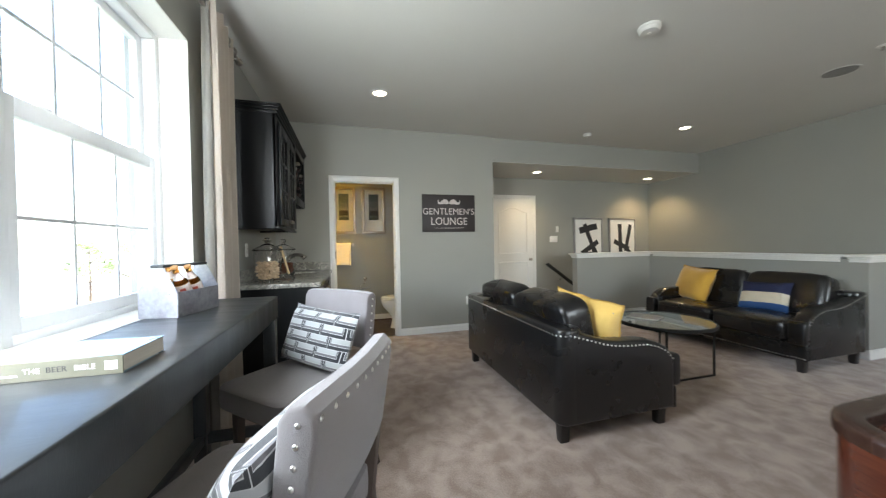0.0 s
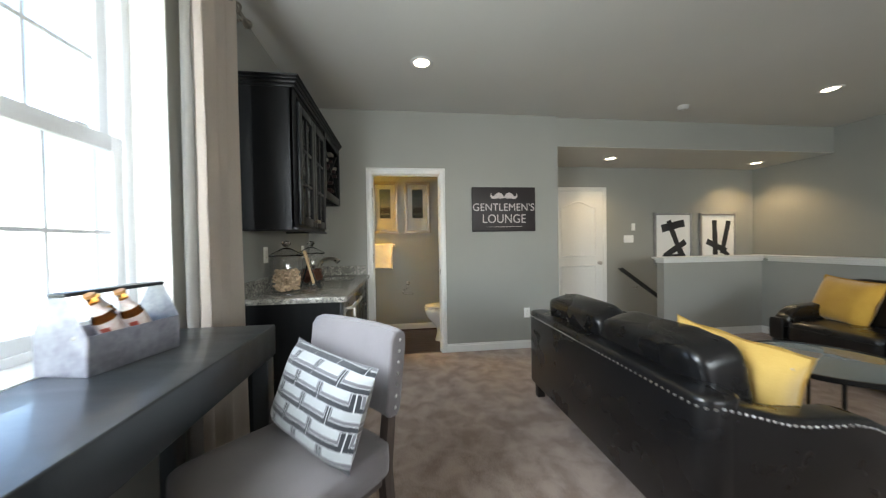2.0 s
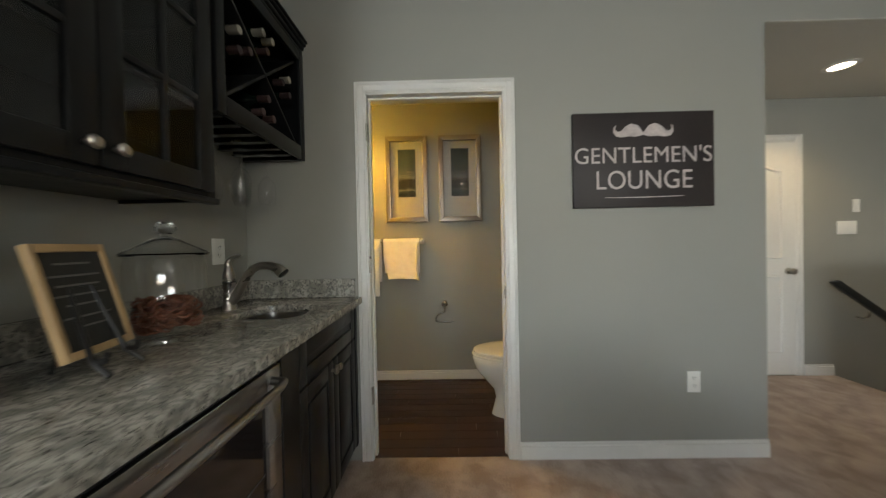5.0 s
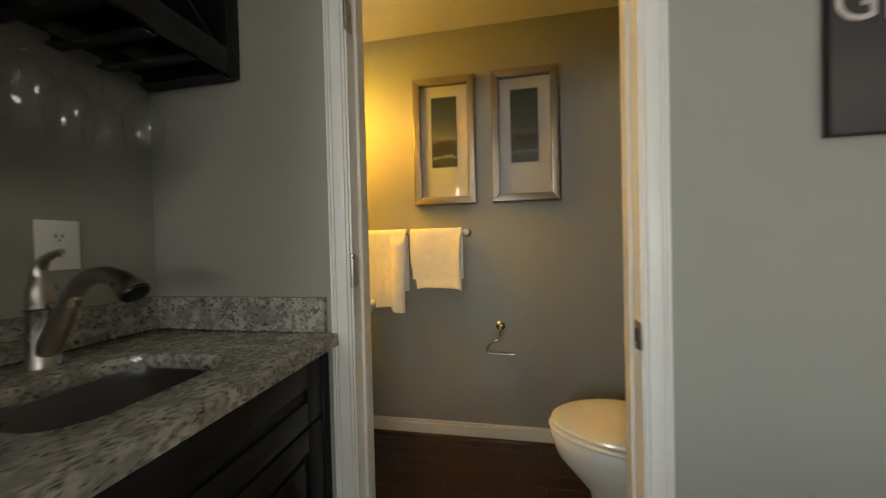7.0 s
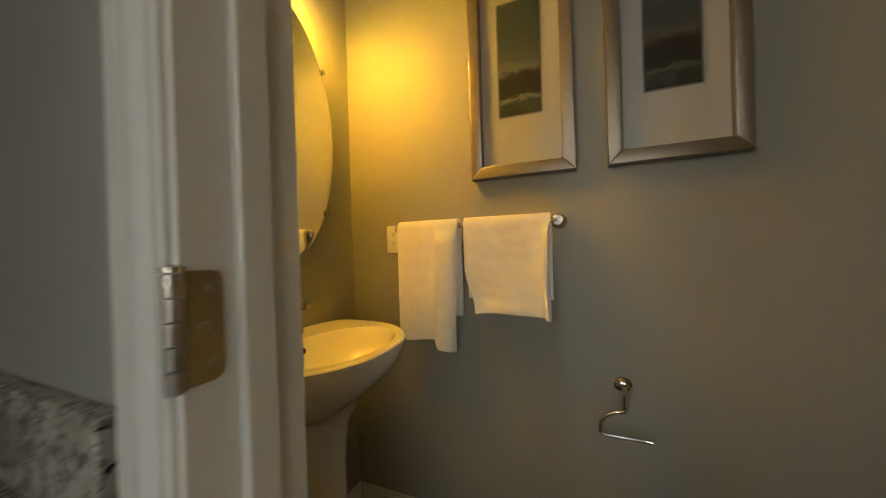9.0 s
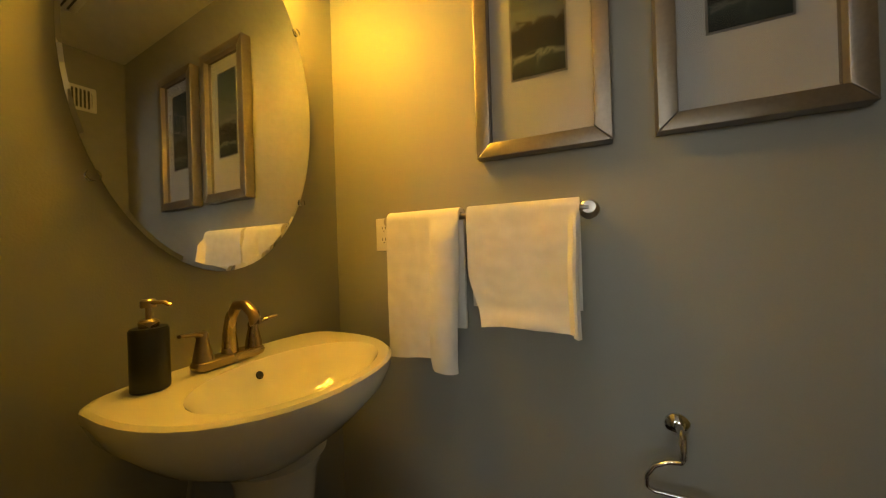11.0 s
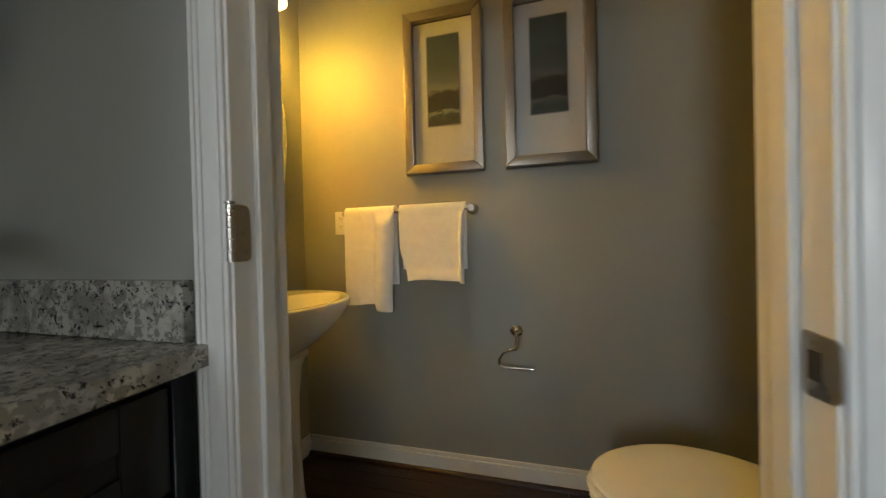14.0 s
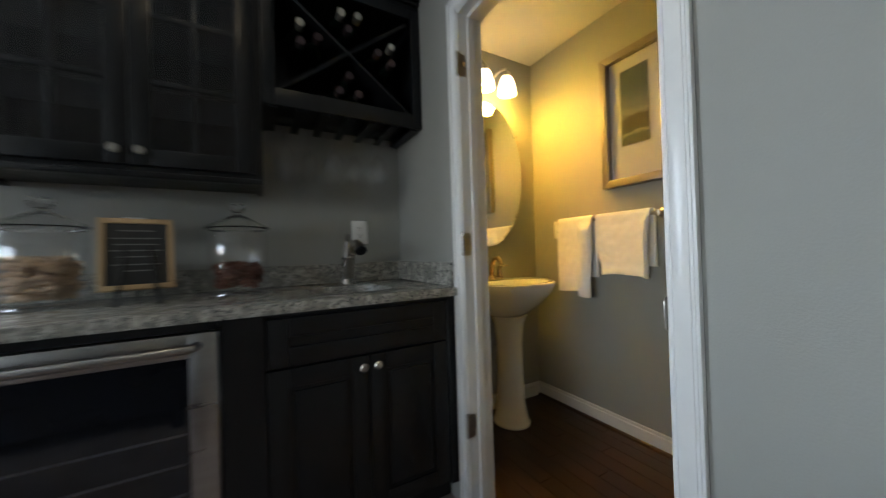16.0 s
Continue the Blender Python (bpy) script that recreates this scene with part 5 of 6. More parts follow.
for y in (0.62, 3.325):
    part("bracket", tube([(0.0, y, 2.53), (0.06, y, 2.53), (0.105, y, 2.545), (0.105, y, 2.553)], 0.008, 8), NICKEL, rod)

# ---------------------------------------------------------------- bar: base units


def shaker_front(parent, name, x, y0, y1, z0, z1, knob_at=None, raised=True):
    """A panelled front in the plane x, with frame, bead and raised field."""
    f = 0.062
    fr = part(name, box((x, y0, z0), (x + 0.012, y1, z1), 0.002, 1), ESPRESSO, parent)
    for lo, hi in (((x + 0.0121, y0, z0), (x + 0.020, y0 + f, z1)), ((x + 0.0121, y1 - f, z0), (x + 0.020, y1, z1)), ((x + 0.0121, y0 + f, z1 - f), (x + 0.020, y1 - f, z1)), ((x + 0.0121, y0 + f, z0), (x + 0.020, y1 - f, z0 + f))):
        part("frame_rail", box(lo, hi, 0.003, 2), ESPRESSO, fr)
    if raised:
        part("raised_panel", box((x + 0.0121, y0 + f + 0.014, z0 + f + 0.014), (x + 0.018, y1 - f - 0.014, z1 - f - 0.014), 0.005, 2), ESPRESSO, fr)
    if knob_at:
        part("knob", lathe([(0.006, 0), (0.006, 0.010), (0.014, 0.017), (0.016, 0.024), (0.011, 0.030), (0, 0.031)], 16, m=Matrix.Translation((x + 0.020, *knob_at)) @ pose(0, 0, 0, 0, 90, 0)), NICKEL, fr, "round nickel knob")
    return fr


end = thing("cabinet_end_panel", "espresso wooden end panel of the bar cabinets", "cabinet panel", pose(0, 3.47, 0))
part("panel", box((0.002, 0, 0), (0.60, 0.085, 0.878), 0.002, 1), ESPRESSO, end)
part("corner_bead", box((0.585, -0.003, 0), (0.606, 0.02, 0.878), 0.004, 2), ESPRESSO, end)

fridge = thing("beverage_cooler", "built-in wine cooler with a steel-framed dark glass door", "wine cooler", pose(0, 3.56, 0))
part("body", box((0.02, 0.004, 0.02), (0.555, 0.61, 0.85), 0.003, 1), BLACKMETAL, fridge)
dr = part("door_frame", box((0.560, 0.006, 0.115), (0.565, 0.608, 0.845)), STEEL, fridge, "stainless steel door frame")
for lo, hi in (((0.5652, 0.006, 0.115), (0.60, 0.075, 0.845)), ((0.5652, 0.539, 0.115), (0.60, 0.608, 0.845)), ((0.5652, 0.075, 0.775), (0.60, 0.539, 0.845)), ((0.5652, 0.075, 0.115), (0.60, 0.539, 0.185))):
    part("door_rail", box(lo, hi, 0.003, 2), STEEL, dr)
part("door_glass", box((0.5653, 0.0752, 0.1852), (0.590, 0.5388, 0.7748)), STEELDARK, dr, "near-black glass")
for z in (0.30, 0.385, 0.47, 0.555):
    part("shelf_edge", box((0.5902, 0.085, z), (0.5912, 0.53, z + 0.006)), WIRE, dr)
part("door_handle", tube([(0.600, 0.05, 0.810), (0.640, 0.06, 0.810), (0.650, 0.10, 0.811), (0.655, 0.305, 0.812), (0.650, 0.51, 0.811), (0.640, 0.55, 0.810), (0.600, 0.56, 0.810)], 0.012, 12), STEEL, dr, "bowed steel handle")
part("toe_grille", box((0.53, 0.006, 0.01), (0.55, 0.608, 0.105), 0.003, 1), BLACKMETAL, fridge)
part("filler_strip", box((0.55, 0.004, 0.852), (0.60, 0.61, 0.878), 0.001, 1), ESPRESSO, fridge)

sinkcab = thing("sink_cabinet", "espresso sink cabinet with a false drawer and two panelled doors", "cabinet", pose(0, 4.175, 0))
part("body", box((0.02, 0.0, 0.10), (0.578, 0.82, 0.69), 0.002, 1), ESPRESSO, sinkcab)
part("top_rail", box((0.545, 0.0, 0.691), (0.578, 0.82, 0.878)), ESPRESSO, sinkcab)
part("toe_kick", box((0.02, 0.0, 0.0), (0.52, 0.82, 0.0995)), ESPRESSO, sinkcab)
part("face_stile", box((0.578, 0.0, 0.10), (0.600, 0.118, 0.878), 0.002, 1), ESPRESSO, sinkcab)
part("face_stile", box((0.578, 0.785, 0.10), (0.600, 0.82, 0.878), 0.002, 1), ESPRESSO, sinkcab)
shaker_front(sinkcab, "drawer_front", 0.5785, 0.123, 0.78, 0.70, 0.858, raised=False)
shaker_front(sinkcab, "door", 0.5785, 0.123, 0.450, 0.115, 0.692, (0.426, 0.655))
shaker_front(sinkcab, "door", 0.5785, 0.453, 0.78, 0.115, 0.692, (0.478, 0.655))

# worktop with a cut-out for the sink
SX0, SX1, SY0, SY1 = 0.215, 0.508, 4.46, 4.775


def worktop():
    bm = bmesh.new()
    x0, x1, y0, y1, z0, z1, r = 0.0, 0.635, 3.45, YF, 0.880, 0.915, 0.035
    outer = [(x0, y0), (x1 - r, y0)] + [(x1 - r + r * math.sin(radians(a)), y0 + r - r * math.cos(radians(a))) for a in range(15, 91, 15)] + [(x1, y1), (x0, y1)]
    inner = [((SX0 + SX1) / 2 + px, (SY0 + SY1) / 2 + py) for px, py in rounded_rect((SX1 - SX0) / 2, (SY1 - SY0) / 2, 0.075, 6)]
    for z in (z0, z1):
        vo, vi = [bm.verts.new((*p, z)) for p in outer], [bm.verts.new((*p, z)) for p in inner]
        eo = [bm.edges.new((vo[i], vo[(i + 1) % len(vo)])) for i in range(len(vo))]
        ei = [bm.edges.new((vi[i], vi[(i + 1) % len(vi)])) for i in range(len(vi))]
        bmesh.ops.triangle_fill(bm, use_beauty=True, use_dissolve=False, edges=eo + ei)
    bm.verts.ensure_lookup_table()
    no, ni = len(outer), len(inner)
    half = no + ni
    for base, cnt in ((0, no), (no, ni)):
        for i in range(cnt):
            a, b = base + i, base + (i + 1) % cnt
            bm.faces.new((bm.verts[a], bm.verts[b], bm.verts[b + half], bm.verts[a + half]))
    bmesh.ops.recalc_face_normals(bm, faces=bm.faces[:])
    es = [e for e in bm.edges if abs(e.verts[0].co.z - z1) < 1e-6 and abs(e.verts[1].co.z - z1) < 1e-6 and len(e.link_faces) == 2 and abs(e.link_faces[0].normal.z - e.link_faces[1].normal.z) > 0.5]
    bmesh.ops.bevel(bm, geom=es, offset=0.005, segments=2, affect="EDGES", profile=0.5)
    return bm


wt = thing("worktop", "speckled grey granite worktop with a low splash", "worktop")
part("slab", worktop(), GRANITE, wt)
part("side_splash", box((0.0, 3.45, 0.9155), (0.02, YF - 0.0205, 1.015), 0.002, 1), GRANITE, wt)
part("end_splash", box((0.0, YF - 0.020, 0.9155), (0.597, YF, 1.015), 0.002, 1), GRANITE, wt)

bs = thing("bar_sink", "undermounted stainless steel bar sink", "sink", pose((SX0 + SX1) / 2, (SY0 + SY1) / 2, 0))


def basin():
    bm = bmesh.new()
    rings = []
    for grow, z in ((0.012, 0.8795), (0.002, 0.8795), (-0.004, 0.80), (-0.012, 0.75), (-0.045, 0.735)):
        rings.append([bm.verts.new((px, py, z)) for px, py in rounded_rect((SX1 - SX0) / 2 + grow, (SY1 - SY0) / 2 + grow, 0.075 + grow * 0.5, 6)])
    for a, b in zip(rings, rings[1:]):
        for i in range(len(a)):
            bm.faces.new((a[i], a[(i + 1) % len(a)], b[(i + 1) % len(a)], b[i]))
    bm.faces.new(rings[-1])
    return bm


part("basin", basin(), STEEL, bs)
part("drain", lathe([(0.045, 0.737), (0.04, 0.740), (0.025, 0.737), (0, 0.736)], 20), CHROME, bs)

fc = thing("bar_faucet", "brushed nickel pull-out faucet with a lever on top", "faucet", pose(0.115, 4.670, 0.9152, 0, 0, 0))
part("body", lathe([(0, 0), (0.030, 0), (0.030, 0.012), (0.026, 0.02), (0.025, 0.12), (0.027, 0.124), (0.027, 0.128), (0.025, 0.132), (0.024, 0.165), (0.015, 0.195), (0, 0.205)], 24), FAUCETMETAL, fc)
part("collar", lathe([(0.0262, 0.1235), (0.0275, 0.1245), (0.0275, 0.1275), (0.0262, 0.1285)], 24), DARKSLOT, fc, "thin dark joint line")
part("spout", tube([(0.004, 0, 0.030), (0.030, 0, 0.066), (0.058, 0, 0.110), (0.084, 0, 0.155), (0.110, 0, 0.182), (0.142, 0, 0.196), (0.178, 0, 0.198), (0.208, 0, 0.190)], [0.023, 0.0215, 0.0195, 0.0180, 0.0172, 0.0170, 0.0178, 0.0195], 18), FAUCETMETAL, fc)
part("spray_head", tube([(0.206, 0, 0.1905), (0.224, 0, 0.182), (0.240, 0, 0.170), (0.248, 0, 0.162)], [0.0197, 0.0225, 0.0262, 0.0272], 18), FAUCETMETAL, fc, "flared pull-out spray head")
part("spray_face", lathe([(0.0262, 0), (0.0240, 0.005), (0.0120, 0.0065), (0, 0.0065)], 20, m=Matrix.Translation((0.249, 0, 0.161)) @ pose(0, 0, 0, 0, 135, 0)), BLACKMETAL, fc, "dark spray face")
part("lever", tube([(0, 0, 0.185), (-0.004, 0, 0.212), (0.012, 0, 0.232), (0.040, 0, 0.243), (0.062, 0, 0.249)], [0.017, 0.0135, 0.0095, 0.0075, 0.006], 12), FAUCETMETAL, fc)

# ---------------------------------------------------------------- bar: upper units
UX, UZ0, UZ1, UY0, UY1 = 0.32, 1.350, 2.245, 3.485, 4.305
up = thing("wall_cabinet", "espresso wall cabinet with two glass-paned doors", "cabinet", pose(0, UY0, UZ0))
uw, uh = UY1 - UY0, UZ1 - UZ0
part("side_panel", box((0.002, 0, 0), (UX, 0.02, uh), 0.001, 1), ESPRESSO, up)
part("side_panel", box((0.002, uw - 0.02, 0), (UX, uw, uh), 0.001, 1), ESPRESSO, up)
part("bottom_panel", box((0.002, 0.02, 0.012), (UX, uw - 0.02, 0.032)), ESPRESSO, up)
part("top_panel", box((0.002, 0.02, uh - 0.02), (UX, uw - 0.02, uh)), ESPRESSO, up)
part("back_panel", box((0.003, 0.02, 0.032), (0.012, uw - 0.02, uh - 0.02)), ESPRESSO, up)
for z in (0.31, 0.58):
    part("shelf", box((0.013, 0.021, z), (0.28, uw - 0.021, z + 0.018)), ESPRESSO, up)
part("light_rail", box((0.30, 0.0, -0.008), (UX + 0.018, uw, 0.0115), 0.004, 2), ESPRESSO, up)
part("light_rail", box((0.004, 0.0, -0.008), (0.2995, 0.02, -0.0005), 0.002, 1), ESPRESSO, up)
part("face_stile", box((UX - 0.02, 0.0, 0.012), (UX + 0.002, 0.075, uh), 0.002, 1), ESPRESSO, up)
part("face_stile", box((UX - 0.02, uw - 0.04, 0.012), (UX + 0.002, uw, uh), 0.002, 1), ESPRESSO, up)


def glazed_door(y0, y1, z0, z1, ky):
    x, f = UX + 0.0025, 0.058
    d = part("door", box((x, y0, z0), (x + 0.020, y0 + f, z1), 0.003, 2), ESPRESSO, up)
    for lo, hi in (((x, y1 - f, z0), (x + 0.020, y1, z1)), ((x, y0 + f, z1 - f), (x + 0.020, y1 - f, z1)), ((x, y0 + f, z0), (x + 0.020, y1 - f, z0 + f))):
        part("door_rail", box(lo, hi, 0.003, 2), ESPRESSO, d)
    ga, gb, za, zb = y0 + f, y1 - f, z0 + f, z1 - f
    for c in (0, 1):
        for r in (0, 1, 2):
            pn = part("pane", box((x + 0.006, ga + (gb - ga) * c / 2, za + (zb - za) * r / 3), (x + 0.009, ga + (gb - ga) * (c + 1) / 2, za + (zb - za) * (r + 1) / 3)), CABPANE, d, smooth=False)
            pn.visible_shadow = False
    ym = (ga + gb) / 2
    part("grid_bar", box((x + 0.002, ym - 0.009, za), (x + 0.017, ym + 0.009, zb), 0.003, 2), ESPRESSO, d)
    for r in (1, 2):
        zz = za + (zb - za) * r / 3
        part("grid_bar", box((x + 0.0025, ga, zz - 0.009), (x + 0.0165, gb, zz + 0.009), 0.003, 2), ESPRESSO, d)
    part("knob", lathe([(0.006, 0), (0.006, 0.010), (0.014, 0.017), (0.016, 0.024), (0.011, 0.030), (0, 0.031)], 16, m=Matrix.Translation((x + 0.020, ky, z0 + 0.045)) @ pose(0, 0, 0, 0, 90, 0)), NICKEL, d, "round nickel knob")
    return d


glazed_door(0.070, 0.4285, 0.03, uh - 0.06, 0.398)
glazed_door(0.4315, uw - 0.030, 0.03, uh - 0.06, 0.462)


def crown(x1, y0, y1, z):
    bm = bmesh.new()
    for o, a, b in ((0.004, 0.0, 0.022), (0.014, 0.0222, 0.042), (0.026, 0.0422, 0.058), (0.036, 0.0582, 0.070)):
        addbox(bm, (0.002, y0 - o, z + a), (x1 + o, y1, z + b), 0.005, 2)
    return bm


cr = thing("crown_moulding", "espresso crown moulding along the wall cabinets", "moulding")
part("moulding", crown(UX + 0.012, UY0, YF - 0.002, UZ1 + 0.0005), ESPRESSO, cr)

# glasses and dishes behind the panes
def tumbler(m, mt, r=0.035, h=0.11, label="clear glass tumbler on a cabinet shelf"):
    single("glass_tumbler", lathe([(0, 0), (r * 0.85, 0), (r, h)], 18), mt, label, "glass", m, "glasses in the cabinet")


for z in (UZ0 + 0.0325, UZ0 + 0.3285, UZ0 + 0.5985):
    for y in (0.13, 0.24, 0.33, 0.50, 0.60, 0.70):
        tumbler(pose(0.17 + 0.04 * math.sin(9 * y + z), UY0 + y, z), THINGLASS)


# wine rack with crossed boards, glasses hung below
WY, WZ = UY1 + 0.002, 1.665
rk = thing("wine_rack", "espresso wine rack unit with crossed dividers", "wine rack", pose(0, WY, WZ))
rw, rh = YF - 0.003 - WY, UZ1 - WZ
part("side_panel", box((0.002, 0, 0), (UX, 0.02, rh), 0.001, 1), ESPRESSO, rk)
part("side_panel", box((0.002, rw - 0.02, 0), (UX, rw, rh), 0.001, 1), ESPRESSO, rk)
part("bottom_panel", box((0.002, 0.02, 0.04), (UX, rw - 0.02, 0.06)), ESPRESSO, rk)
part("top_panel", box((0.002, 0.02, rh - 0.02), (UX, rw - 0.02, rh)), ESPRESSO, rk)
part("back_panel", box((0.003, 0.02, 0.06), (0.012, rw - 0.02, rh - 0.02)), ESPRESSO, rk)
for lo, hi in (((UX, 0, 0), (UX + 0.018, 0.045, rh)), ((UX, rw - 0.045, 0), (UX + 0.018, rw, rh)), ((UX, 0.045, rh - 0.05), (UX + 0.018, rw - 0.045, rh)), ((UX, 0.045, 0.0), (UX + 0.018, rw - 0.045, 0.07))):
    part("face_rail", box(lo, hi, 0.003, 2), ESPRESSO, rk)
ca, cz = (rw - 0.09) / 2, (rh - 0.12) / 2
ang = math.degrees(math.atan2(cz, ca))
dl = math.hypot(ca, cz)
for k, dx in ((1, 0.0), (-1, 0.001)):
    part("cross_divider", box((0.02 + dx, -dl + 0.02, -0.006), (UX - 0.003 + dx, dl - 0.02, 0.006), 0.001, 1), ESPRESSO, rk, "", Matrix.Translation((0, rw / 2, 0.065 + cz)) @ pose(0, 0, 0, k * ang))
for i in range(7):
    y = 0.035 + i * (rw - 0.07) / 6
    part("stemware_rail", extrude([(y - 0.016, -0.004), (y + 0.016, -0.004), (y + 0.016, 0.002), (y + 0.004, 0.006), (y + 0.004, 0.036), (y - 0.004, 0.036), (y - 0.004, 0.006), (y - 0.016, 0.002)], 0, 0.03, UX - 0.002), ESPRESSO, rk)


def wine_bottle(y, z, foil):
    b = thing("wine_bottle", "dark wine bottle lying neck out in the rack", "bottle", Matrix.Translation((0.03, WY + y, WZ + z)) @ pose(0, 0, 0, 0, 90, 0), "bottles in the wine rack")
    part("glass_body", lathe([(0, 0), (0.035, 0.0), (0.0375, 0.006), (0.0375, 0.185), (0.030, 0.21), (0.0155, 0.232), (0.0150, 0.252), (0, 0.252)], 18), GREENGLASS, b)
    part("foil_capsule", lathe([(0.0155, 0.2525), (0.0155, 0.290), (0.0165, 0.292), (0.0165, 0.30), (0, 0.301)], 16), foil, b, "foil capsule")


yc, zc = rw / 2, 0.065 + cz
for dy, dz in ((-0.03, 0.17), (0.045, 0.175), (0.0, 0.105), (-0.20, -0.005), (-0.20, 0.072), (-0.13, 0.03), (0.20, 0.0), (0.20, 0.078), (0.135, 0.035), (0.0, -0.105), (-0.045, -0.18), (0.04, -0.18)):
    wine_bottle(yc + dy, zc + dz, FOIL if (dy, dz) in ((-0.03, 0.17), (0.045, 0.175), (0.20, 0.078), (-0.20, 0.072)) else DARKFOIL)


def wine_glass(x, y):
    g = thing("wine_glass", "clear stemmed wine glass hung upside down", "wine glass", pose(x, y, WZ - 0.262), "hanging wine glasses")
    part("bowl", lathe([(0.0302, 0.0015), (0.0310, 0.0), (0.0318, 0.0012), (0.0345, 0.012), (0.0392, 0.035), (0.0412, 0.062), (0.0390, 0.090), (0.0320, 0.112), (0.0200, 0.130), (0.0080, 0.139), (0, 0.141)], 32), THINGLASS, g)
    part("stem", lathe([(0.0045, 0.1402), (0.0038, 0.16), (0.0038, 0.225), (0.005, 0.238), (0.034, 0.2445), (0.034, 0.2475), (0, 0.2475)], 20), THINGLASS, g)


for i in range(5):
    y = WY + 0.035 + (i + 0.5) * (rw - 0.07) / 6
    for x in (0.16,) if i % 2 else (0.10, 0.225):
        wine_glass(x, y)

# ---------------------------------------------------------------- things on the worktop


def jar(x, y, label):
    j = thing("glass_jar", label, "jar", pose(x, y, 0.9152) @ Matrix.Diagonal((1.12, 1.12, 1.03, 1)), "glass jars on the worktop")
    part("jar_body", lathe([(0, 0), (0.0859, 0), (0.0912, 0.004), (0.0902, 0.012), (0.0816, 0.016), (0.0923, 0.030), (0.0923, 0.225), (0.0859, 0.245), (0.0923, 0.252), (0.0905, 0.2535), (0.0890, 0.252)], 48), JARGLASS, j)
    dome = [(0.0988, 0.2545), (0.1019, 0.258), (0.0859, 0.268), (0.0590, 0.283), (0.0322, 0.300), (0.0150, 0.308)]
    shell = [(max(0.0, r - 0.002), z - 0.004) for r, z in dome[::-1]]
    lid = part("lid", lathe([(0, 0.304)] + shell[1:] + dome + [(0, 0.310)], 40), LIDGLASS, j, "stepped glass lid")
    part("knob", lathe([(0, 0.3105), (0.0135, 0.3105), (0.0129, 0.316), (0.0236, 0.325), (0.0262, 0.338), (0.0180, 0.352), (0, 0.357)], 28), GLASS, lid, "clear glass ball knob")
    part("lip", lathe([(0.0900, 0.2475), (0.0925, 0.2495), (0.0940, 0.2520), (0.0920, 0.2540), (0.0890, 0.2535)], 40), LIDGLASS, j, "thick rolled glass lip")
    return j


jar(0.205, 3.665, "glass jar of peanuts with a domed lid")
jar(0.225, 4.212, "glass jar of pretzels with a domed lid")
nut = mesh_of("peanut", superbox(0.036, 0.0145, 0.0145, e=0.9, n=8), NUT)
peanuts = thing("peanuts", "whole peanuts in their shells filling the jar", "peanuts", pose(0.205, 3.665, 0.9152) @ Matrix.Diagonal((1.12, 1.12, 1.1, 1)), kind="stuff")
rng = random.Random(4)
count = 0
for lv in range(9):
    for k in range(33):
        a, r = rng.uniform(0, 6.28), 0.069 * math.sqrt(rng.uniform(0.25, 1))
        part("peanut", nut, NUT, peanuts, "", pose(r * math.cos(a), r * math.sin(a), 0.036 + 0.0135 * lv + rng.uniform(-0.004, 0.004), rng.uniform(-30, 30), rng.uniform(-40, 40), rng.uniform(0, 360)))
pret = bmesh.new()
for k in range(150):
    a, r = rng.uniform(0, 6.28), 0.066 * math.sqrt(rng.uniform(0.15, 1))
    mtx = pose(r * math.cos(a), r * math.sin(a), 0.036 + 0.085 * rng.random(), rng.uniform(-60, 60), rng.uniform(-60, 60), rng.uniform(0, 360))
    tmp = tube(arc((0, 0, 0), 0.016, 0, 330, 8, (1, 0, 0), (0, 1, 0)), 0.0042, 5)
    bmesh.ops.transform(tmp, matrix=mtx, verts=tmp.verts[:])
    me_ = bpy.data.meshes.new("pretzel")
    tmp.to_mesh(me_)
    tmp.free()
    pret.from_mesh(me_)
    bpy.data.meshes.remove(me_)
pretz = single("pretzels", pret, PRETZEL, "small brown twisted pretzels filling the jar", "pretzels", pose(0.225, 4.212, 0.9152) @ Matrix.Diagonal((1.12, 1.12, 1.0, 1)), kind="stuff")

cb = thing("chalkboard", "small chalkboard in a light wood frame on a black easel", "chalkboard", pose(0.312, 3.925, 0.9152, 0, 0, 103) @ Matrix.Diagonal((0.98, 1.0, 1.10, 1.0)))
lean = Matrix.Translation((0, 0.0, 0.042)) @ pose(0, 0, 0, -16)
part("slate", box((-0.085, -0.008, 0.012), (0.085, 0.0, 0.218)), SLATE, cb, "", lean)
for lo, hi in (((-0.098, -0.014, 0.0), (-0.082, 0.003, 0.23)), ((0.082, -0.014, 0.0), (0.098, 0.003, 0.23)), ((-0.082, -0.014, 0.0), (0.082, 0.003, 0.016)), ((-0.082, -0.014, 0.214), (0.082, 0.003, 0.23))):
    part("frame_bar", box(lo, hi, 0.002, 2), BAMBOO, cb, "", lean)
for z, w in ((0.19, 0.05), (0.165, 0.07), (0.145, 0.06), (0.125, 0.072), (0.105, 0.05), (0.08, 0.066), (0.06, 0.045)):
    part("chalk_line", box((-w, -0.0088, z - 0.002), (w * 0.9, -0.0081, z + 0.002)), CHALK, cb, "", lean)
for k in (-1, 1):
    part("easel_leg", tube([(k * 0.055, -0.055, 0.004), (k * 0.05, -0.02, 0.034), (k * 0.03, 0.035, 0.18)], 0.0065, 8), BLACKMETAL, cb)
    part("easel_hook", tube([(k * 0.05, -0.02, 0.034), (k * 0.05, -0.045, 0.034), (k * 0.05, -0.048, 0.052)], 0.006, 8), BLACKMETAL, cb)
part("easel_strut", tube([(0, 0.035, 0.18), (0, 0.09, 0.004)], 0.006, 8), BLACKMETAL, cb)

